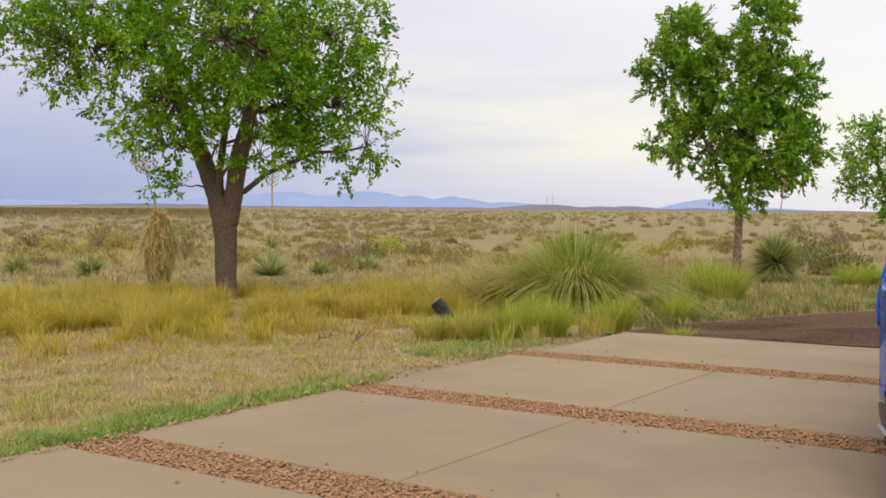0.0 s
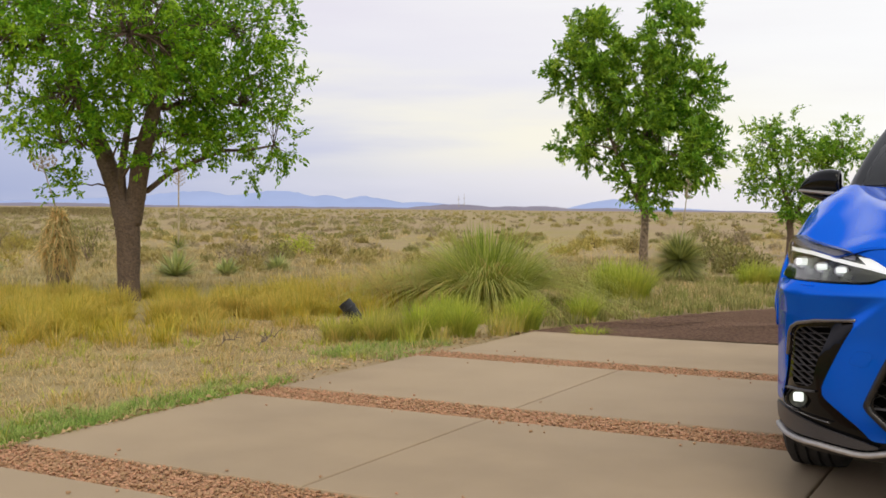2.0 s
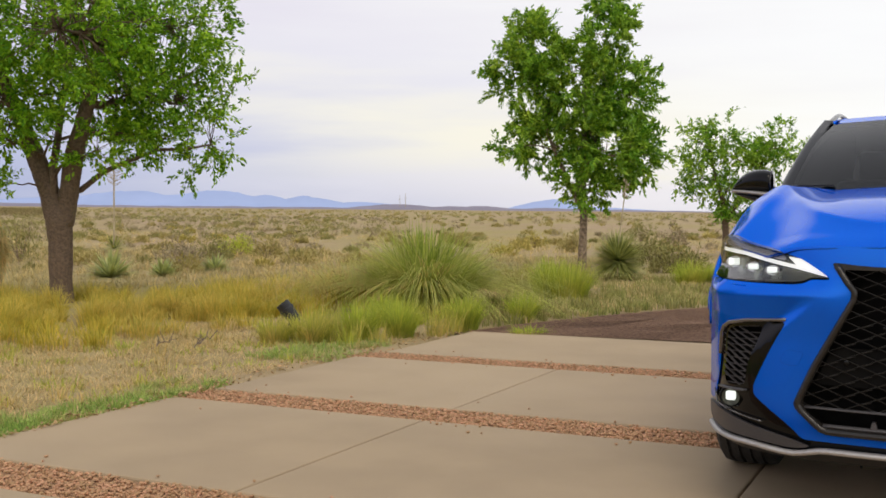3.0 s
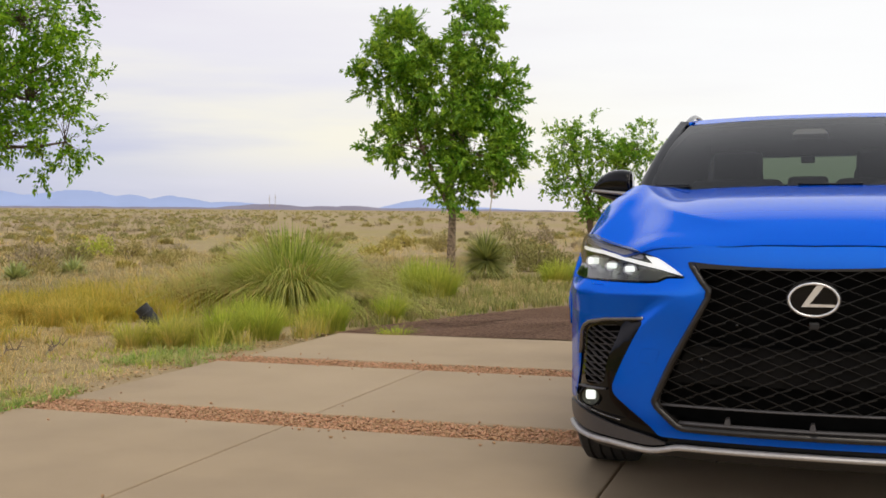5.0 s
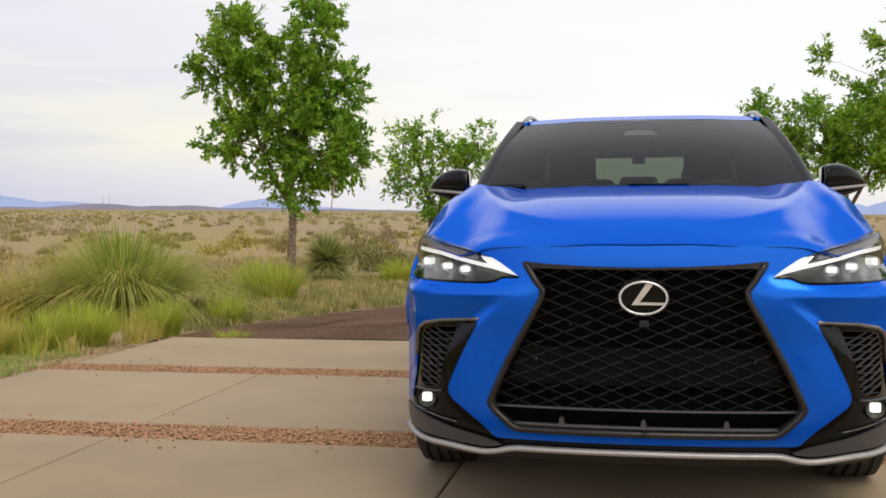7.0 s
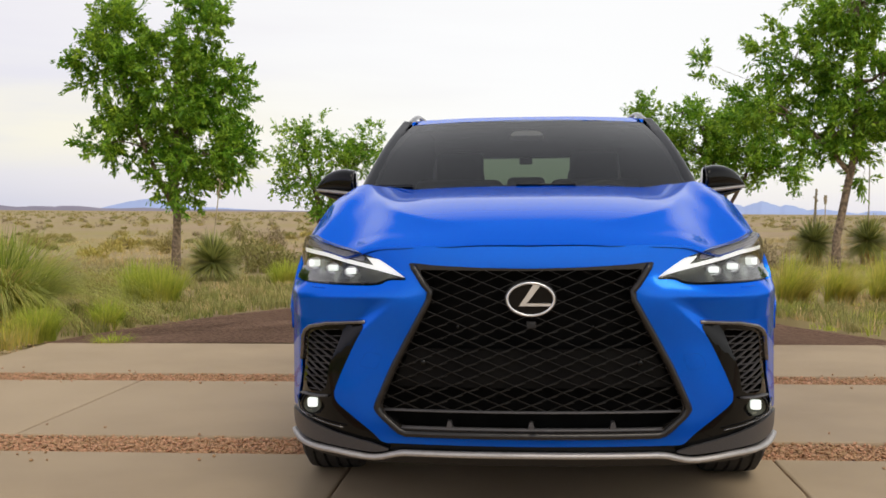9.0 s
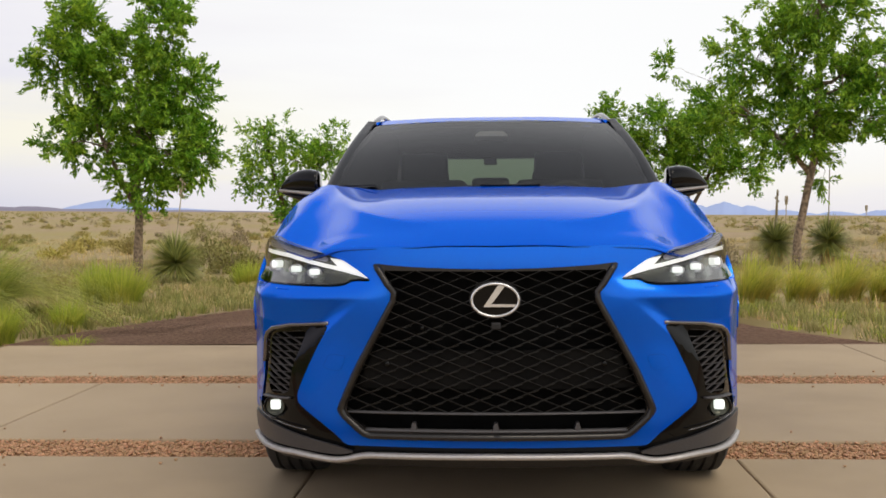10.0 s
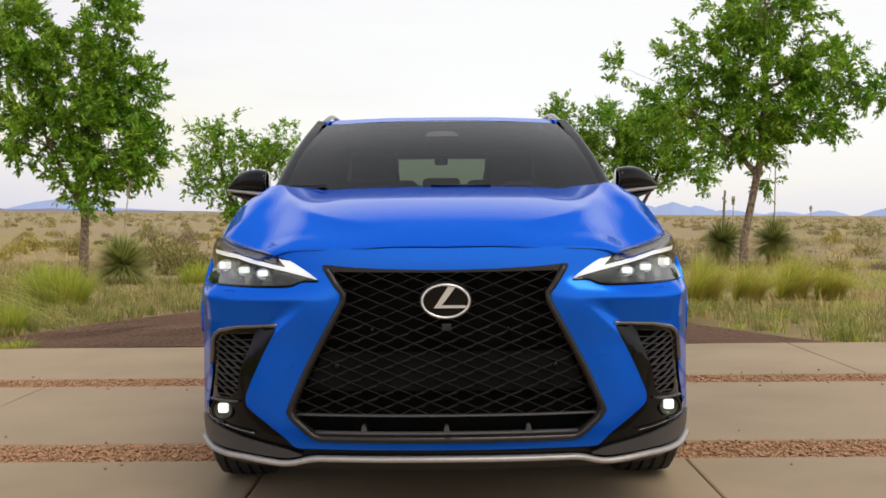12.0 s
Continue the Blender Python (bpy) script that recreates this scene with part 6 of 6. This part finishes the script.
def shrub(x, y, w, h, mat, label, leaf=0.07, sprays=420, bare=0.0):
    """A single desert shrub: a fan of fine stems and leafy sprays."""
    thing = holder("desert_shrub", at_ground(x, y), label, "shrub", "shrubs on the plain")
    bm = bmesh.new()
    for k in range(12):
        a, e = rng.uniform(0, 2 * math.pi), rng.uniform(0.35, 1.0)
        tip = Vector((math.cos(a) * w * 0.45 * e, math.sin(a) * w * 0.45 * e, h * rng.uniform(0.6, 0.95)))
        tube(bm, curve_points(Vector((0, 0, -0.04)), tip, 0.05, 4, 0.12, k), [0.014, 0.011, 0.008, 0.006, 0.003], 4)
    part("stem", bm, BARK_PALE, thing)
    v, f = [], []
    for k in range(sprays):
        a, e = rng.uniform(0, 2 * math.pi), math.asin(rng.uniform(0.0, 1.0))
        q = rng.uniform(0.3, 1.0) ** 0.5 * (1 + 0.25 * math.sin(3 * a + x))
        p = Vector((math.cos(a) * math.cos(e) * w * 0.5 * q, math.sin(a) * math.cos(e) * w * 0.5 * q, h * (bare + (1 - bare) * math.sin(e) * q)))
        for j in range(3):
            d = (Vector((p.x, p.y, 0.5 * h)).normalized() * 0.7 + Vector(rng.normal(0, 0.6, 3)) + Vector((0, 0, 0.5))).normalized()
            s = Matrix.Rotation(rng.uniform(0, 3.1), 3, d) @ d.orthogonal().normalized()
            L = leaf * rng.uniform(0.7, 1.4)
            i = len(v)
            o = p + Vector(rng.normal(0, leaf * 0.5, 3))
            v += [tuple(o), tuple(o + d * L * 0.5 + s * L * 0.16), tuple(o + d * L), tuple(o + d * L * 0.5 - s * L * 0.16)]
            f.append((i, i + 1, i + 2, i + 3))
    mesh_object("foliage", v, f, mat, thing)
    return thing


for x, y, w, h, mat, lab in (
        (-29.09, 19.24, 1.0, 0.6, SCRUB_GREEN, "small dark olive shrub in dry grass"), (-26.1, 18.04, 1.2, 0.5, YELLOW_SCRUB, "low mound of yellow flowering scrub"),
        (-27.09, 20.3, 1.1, 1.0, SCRUB, "upright brownish shrub in dry grass"), (-25.24, 19.56, 0.9, 0.55, YELLOW_SCRUB, "low mound of yellow flowering scrub"),
        (-19.64, 17.11, 1.1, 1.0, SCRUB_GREEN, "tall open green-brown shrub"), (-14.47, 16.63, 1.0, 0.5, SCRUB_GREY, "grey desert shrub in dry grass"),
        (-15.75, 19.28, 1.1, 0.5, SCRUB_GREEN, "spreading green desert shrub"), (-17.09, 21.93, 1.0, 0.5, GREEN_GRASS, "bright yellow-green desert shrub"),
        (-15.72, 21.32, 0.9, 0.45, SCRUB, "olive desert shrub on sandy ground"), (-12.39, 31.12, 0.8, 0.4, YELLOW_SCRUB, "golden desert shrub on sandy ground"), (-9.93, 27.75, 0.8, 0.5, SCRUB, "olive desert shrub on sandy ground"),
        (-11.29, 39.6, 1.1, 0.8, SCRUB_GREEN, "dark green rounded shrub on the plain"), (-8.36, 33.2, 1.0, 0.6, SCRUB_GREY, "grey-brown desert shrub on the plain"),
        (-5.58, 20.36, 0.9, 0.6, SCRUB_GREEN, "dark green shrub behind the yucca"), (-4.72, 18.0, 0.7, 0.5, SCRUB_GREEN, "dense dark green shrub beside the yucca"), (-4.45, 18.6, 0.7, 0.38, SCRUB_GREEN, "low dark green shrub beside the yucca"), (8.81, 34.08, 1.0, 0.5, SCRUB_GREEN, "dark green shrub on the plain"), (8.98, 28.53, 0.9, 0.4, SCRUB_GREY, "grey shrub on the plain"),
        (17.76, 44.36, 1.6, 0.6, SCRUB_GREEN, "wide green shrub on the plain"), (3.9, 19.2, 0.9, 0.55, SCRUB_GREY, "grey dry shrub by the ash tree")):
    shrub(x, y, w, h, mat, lab)
grass_clump("grass_tuft", -3.42, 8.22, 260, 0.14, 1.0, GREEN_GRASS, "small green tuft at the edge of the drive", 0.004, (0.3, 1.3), 0.14)
for gx, gy, gh in ((-4.55, 7.25, 0.36), (-4.32, 7.55, 0.38), (-4.78, 6.9, 0.30), (-5.05, 6.75, 0.26), (-4.15, 8.5, 0.34), (-4.85, 8.2, 0.36), (-3.95, 9.4, 0.30)):
    grass_clump("bunchgrass", gx, gy, 560, gh * 1.15, 1.0, GREEN_GRASS if gy > 7.2 else FRESH, "fresh yellow-green bunchgrass beside the slabs", 0.0042, (0.05, 0.95), 0.11, 0.2)


def spotlight(x, y, rz):
    """A garden spotlight: a hooded black can on a stake, tipped up."""
    thing = holder("garden_spotlight", at_ground(x, y, rz), "black garden spotlight tipped up on a ground stake", "lamp")
    bm = bmesh.new()
    tube(bm, [Vector((0, 0, -0.15)), Vector((0, 0, 0.05)), Vector((0, 0, 0.10))], [0.010, 0.012, 0.012], 10)
    part("stake", bm, BLACK_METAL, thing, smooth=True)
    tip = Matrix.Translation((0, 0, 0.16)) @ Matrix.Rotation(radians(-38), 4, "Y") @ Matrix.Scale(1.12, 4)
    for name, prof in (("can", [(-0.095, 0.030), (-0.09, 0.050), (-0.02, 0.055), (0.10, 0.058), (0.10, 0.051), (0.045, 0.048)]), ("hood_ring", [(0.030, 0.0605), (0.034, 0.063), (0.044, 0.063), (0.048, 0.0605)])):
        bm = bmesh.new()
        rings = []
        for h, r in prof:
            rings.append([bm.verts.new((r * math.cos(q), r * math.sin(q), h)) for q in np.linspace(0, 2 * math.pi, 28, endpoint=False)])
        for p, q in zip(rings, rings[1:]):
            for k in range(28):
                bm.faces.new((p[k], p[(k + 1) % 28], q[(k + 1) % 28], q[k]))
        bm.faces.new(rings[0])
        bm.faces.new(rings[-1])
        bmesh.ops.recalc_face_normals(bm, faces=bm.faces[:])
        bmesh.ops.transform(bm, matrix=tip, verts=bm.verts)
        part(name, bm, BLACK_METAL, thing, smooth=False)
    bm = bmesh.new()
    bmesh.ops.create_cube(bm, size=1.0)
    bmesh.ops.scale(bm, vec=(0.02, 0.13, 0.05), verts=bm.verts)
    bmesh.ops.bevel(bm, geom=bm.edges[:], offset=0.006, segments=2, affect="EDGES")
    bmesh.ops.translate(bm, vec=(0, 0, 0.105), verts=bm.verts)
    part("bracket", bm, BLACK_METAL, thing, smooth=True)
    return thing


spotlight(-5.51, 7.62, 36)

# -- small things on the ground --
def litter(n):
    v, f = [], []
    for _ in range(n):
        y = rng.uniform(0.8, 8.1)
        x = -4.02 + (0.1 if y > 6.6 else 0.0) - abs(rng.normal(0, 0.16 if y > 4.9 else 0.03)) + 0.05
        if rng.uniform() < 0.25:
            x, y = rng.uniform(-6.6, -4.1), rng.uniform(2, 8)
        z = gz(x, y) + rng.uniform(-0.005, 0.02)
        a, L, t = rng.uniform(0, 6.28), rng.uniform(0.008, 0.020), rng.uniform(-0.012, 0.012)
        d, s = Vector((math.cos(a), math.sin(a), 0)) * L, Vector((-math.sin(a), math.cos(a), 0)) * L * 0.5
        p = Vector((x, y, z))
        i = len(v)
        v += [tuple(p - d), tuple(p + s + Vector((0, 0, t + 0.006))), tuple(p + d + Vector((0, 0, t))), tuple(p - s + Vector((0, 0, 0.008)))]
        f.append((i, i + 1, i + 2, i + 3))
    return tagged(mesh_object("leaf_litter", v, f, LITTER), "dry brown leaf litter along the concrete edge", "leaves", kind="stuff")


litter(650)


def fallen_branch(x, y, rz, size):
    thing = holder("fallen_branch", at_ground(x, y, rz), "small dead dark branch lying in dry grass", "branch", "fallen branches")
    bm = bmesh.new()
    main = curve_points(Vector((-size, 0, 0.03)), Vector((size, 0, 0.10)), 0.1, 6, 0.2, int(size * 100))
    tube(bm, main, [0.007, 0.0065, 0.006, 0.005, 0.004, 0.003, 0.002], 5)
    for k in range(6):
        a = main[1 + k % 5]
        tube(bm, curve_points(a, a + Vector((rng.uniform(-0.1, 0.25) * size * 3, rng.uniform(-0.2, 0.2) * size * 3, rng.uniform(0.02, 0.07))), 0.1, 3, 0.2, k), [0.004, 0.0035, 0.003, 0.002], 4)
    part("branch", bm, DRY_TWIG, thing)


fallen_branch(-5.48, 5.91, 30, 0.10)
fallen_branch(-5.32, 6.18, 80, 0.09)
weed_spots = scatter(110, (-6.8, -4.15, 2.2, 7.4), straw_zone)
tufts("green_weeds", GREEN_GRASS, weed_spots, 26, (0.05, 0.14), (0.05, 0.16), 0.004, (0.3, 1.2), "low green weeds among the straw", "weeds")
tufts("bare_straw", DRY_PAMPAS, scatter(80, (-8.2, -4.3, 2.0, 7.8), straw_zone), 24, (0.08, 0.22), (0.03, 0.10), 0.003, (0.3, 1.1), "upright dry grass tufts", "grass")
# ---- far ranges ----
def ridge(name, mat, radius, yaw0, yaw1, peaks, label, rough=1.0, base=0.0, seed=0):
    """A range on an arc about the place: peaks are (bearing to the left in degrees, height in metres, half width in degrees)."""
    bm = bmesh.new()
    n = 260
    front, top, back = [], [], []
    for k in range(n + 1):
        yaw = yaw0 + (yaw1 - yaw0) * k / n
        h = base
        for c, hh, w in peaks:
            d = abs(yaw - c) / w
            h = max(h, hh * max(0.0, 1 - d ** 1.5)) if d < 1 else h
        h *= 1 + 0.10 * rough * noise.noise((yaw * 1.1, seed, 0)) + 0.05 * rough * noise.noise((yaw * 4.3, seed, 5))
        h += base * 0.4 * noise.noise((yaw * 0.7, seed, 9))
        h *= min(1.0, 6 * k / n, 6 * (n - k) / n)
        a = radians(yaw)
        d = Vector((-math.sin(a), math.cos(a), 0))
        front.append(bm.verts.new(d * (radius - 260) + Vector((0, 0, -3))))
        top.append(bm.verts.new(d * radius + Vector((0, 0, max(h, -2)))))
        back.append(bm.verts.new(d * (radius + 260) + Vector((0, 0, -3))))
    for rows in ((front, top), (top, back)):
        for k in range(n):
            bm.faces.new((rows[0][k], rows[0][k + 1], rows[1][k + 1], rows[1][k]))
    return tagged(part(name, bm, mat, smooth=True), label, "mountains", kind="structure")


# no air between: these ranges carry their haze in the surface colour
ridge("backdrop", HILL_FAR_HAZE, 4300, 66, 12,
      [(57, 26, 6), (50, 26, 5), (46, 42, 6), (43, 66, 5), (41, 52, 4), (38.7, 72, 4.2), (36.2, 54, 3.2), (34, 50, 3.5), (31, 30, 4), (20.2, 50, 3.2), (17, 26, 5)], "mountain range beyond the plain, tinted pale blue for haze", seed=3)
ridge("backdrop", HILL_FAR_HAZE, 4300, -6, -32, [(-12.0, 50, 1.6), (-10.6, 38, 1.6), (-13.3, 36, 1.4), (-14.8, 20, 2.2), (-17.6, 17, 1.2), (-19.7, 22, 1.2), (-23.5, 46, 2.2), (-25.5, 54, 2.4), (-28, 40, 3)], "mountains beyond the plain, tinted pale blue for haze", rough=2.4, seed=8)
ridge("backdrop", HILL_NEAR_HAZE, 3400, 60, 8, [(29.0, 18, 3.4), (26, 13, 2.5), (24.2, 15, 2.0), (21, 9, 5), (50, 11, 9)], "low dark mesas on the horizon", rough=2.0, base=6.0, seed=5)



def mast(yaw, distance, height):
    """A slender guyed mast on the far hill."""
    a = radians(yaw)
    thing = holder("radio_mast", pose(-math.sin(a) * distance, math.cos(a) * distance, 0), "slender radio mast on a far hill", "mast", "far masts")
    bm = bmesh.new()
    tube(bm, [Vector((0, 0, 0)), Vector((0, 0, height * 0.5)), Vector((0, 0, height))], [0.9, 0.7, 0.4], 5)
    part("pole", bm, STALK, thing)
    bm = bmesh.new()
    tube(bm, [Vector((-4, 0, height * 0.7)), Vector((4, 0, height * 0.72))], [0.6, 0.6], 4)
    part("crossarm", bm, STALK, thing)


mast(28.85, 3300, 46)
mast(28.55, 3300, 52)
# ---- paving: concrete slabs with bands of red gravel between ----
BANDS = [(-6.75, -6.42), (-4.9, -4.57), (-3.05, -2.72), (-1.22, -0.89), (0.62, 0.96), (2.48, 2.82), (4.33, 4.67), (6.25, 6.56)]
ROWS_Y = [(-8.3, -6.75), (-6.42, -4.9), (-4.57, -3.05), (-2.72, -1.22), (-0.89, 0.62), (0.96, 2.48), (2.82, 4.33), (4.67, 6.25), (6.56, 8.10)]
COLS_X = [-4.02, -2.42, -0.73, 0.985, 2.62, 4.28, 5.95, 7.6, 9.3]


def slab_mesh(x0, x1, y0, y1):
    """A slab with a soft worn edge, its top on the sloping plane."""
    bm = bmesh.new()
    g, b, t = 0.0025, 0.010, 0.14
    loops = []
    for inset, z in ((0, -t), (0, -b), (b * 0.3, -b * 0.3), (b, 0)):
        loops.append([bm.verts.new((x, y, z + SLOPE * x)) for x, y in ((x0 + g + inset, y0 + inset), (x1 - g - inset, y0 + inset), (x1 - g - inset, y1 - inset), (x0 + g + inset, y1 - inset))])
    for a, c in zip(loops, loops[1:]):
        for k in range(4):
            bm.faces.new((a[k], a[(k + 1) % 4], c[(k + 1) % 4], c[k]))
    bm.faces.new(loops[-1])
    return bm


def build_paving():
    pavement = holder("pavement", pose(0, 0, 0), "tan concrete slabs divided by bands of red gravel", "pavement")
    tagged(pavement, kind="structure")
    for j, (y0, y1) in enumerate(ROWS_Y):
        for i in range(len(COLS_X) - 1):
            x0, x1 = COLS_X[i], COLS_X[i + 1]
            if j == 8 and i == 1:
                continue
            if j == 8 and i == 0:
                x1 = COLS_X[2]
            if i == 0:
                x0 += {7: 0.04, 8: 0.12, 6: 0.0, 5: -0.05, 4: -0.08}.get(j, -0.08)
            part("slab", slab_mesh(x0, x1, y0, y1), CONCRETE, pavement)
    # bed under the stones
    bm = bmesh.new()
    for y0, y1 in BANDS:
        vs = [bm.verts.new((x, y, SLOPE * x - 0.019)) for x, y in ((-4.05, y0), (9.3, y0), (9.3, y1), (-4.05, y1))]
        low = [bm.verts.new(v.co - Vector((0, 0, 0.1))) for v in vs]
        bm.faces.new(vs)
        for k in range(4):
            bm.faces.new((vs[k], low[k], low[(k + 1) % 4], vs[(k + 1) % 4]))
    part("gravel_bed", bm, GRAVEL_BED, pavement)
    # stones
    t = (1 + 5 ** 0.5) / 2
    ico = np.array([(-1, t, 0), (1, t, 0), (-1, -t, 0), (1, -t, 0), (0, -1, t), (0, 1, t), (0, -1, -t), (0, 1, -t), (t, 0, -1), (t, 0, 1), (-t, 0, -1), (-t, 0, 1)]) / math.hypot(1, t)
    tri = [(0, 11, 5), (0, 5, 1), (0, 1, 7), (0, 7, 10), (0, 10, 11), (1, 5, 9), (5, 11, 4), (11, 10, 2), (10, 7, 6), (7, 1, 8), (3, 9, 4), (3, 4, 2), (3, 2, 6), (3, 6, 8), (3, 8, 9), (4, 9, 5), (2, 4, 11), (6, 2, 10), (8, 6, 7), (9, 8, 1)]
    r = np.random.default_rng(3)
    verts, faces = [], []
    for (y0, y1), n, x1 in zip(BANDS, (300, 300, 300, 300, 4000, 14500, 18000, 13000), (9, 9, 9, 9, 5, 3.2, 4.2, 4.6)):
        for k in range(n):
            x, y = r.uniform(-4.07, x1), r.uniform(y0 - 0.01, y1 + 0.01)
            if r.uniform() < 0.006:
                y += r.choice((-1, 1)) * r.uniform(0.05, 0.25)
                z = SLOPE * x + 0.006
            else:
                z = SLOPE * x - 0.026 + r.uniform(0, 0.022)
            s = np.array([r.uniform(0.005, 0.0115), r.uniform(0.005, 0.0115), r.uniform(0.004, 0.008)])
            a = r.uniform(0, 6.28)
            p = ico * r.uniform(0.7, 1.2, (12, 1)) * s
            q = np.stack([p[:, 0] * math.cos(a) - p[:, 1] * math.sin(a) + x, p[:, 0] * math.sin(a) + p[:, 1] * math.cos(a) + y, p[:, 2] + z], 1)
            o = len(verts)
            verts += q.tolist()
            faces += [(o + i, o + j, o + l) for i, j, l in tri]
    stones = mesh_object("gravel", verts, faces, GRAVEL)
    tagged(stones, "loose crushed red gravel between concrete slabs", "gravel", kind="stuff")


build_paving()
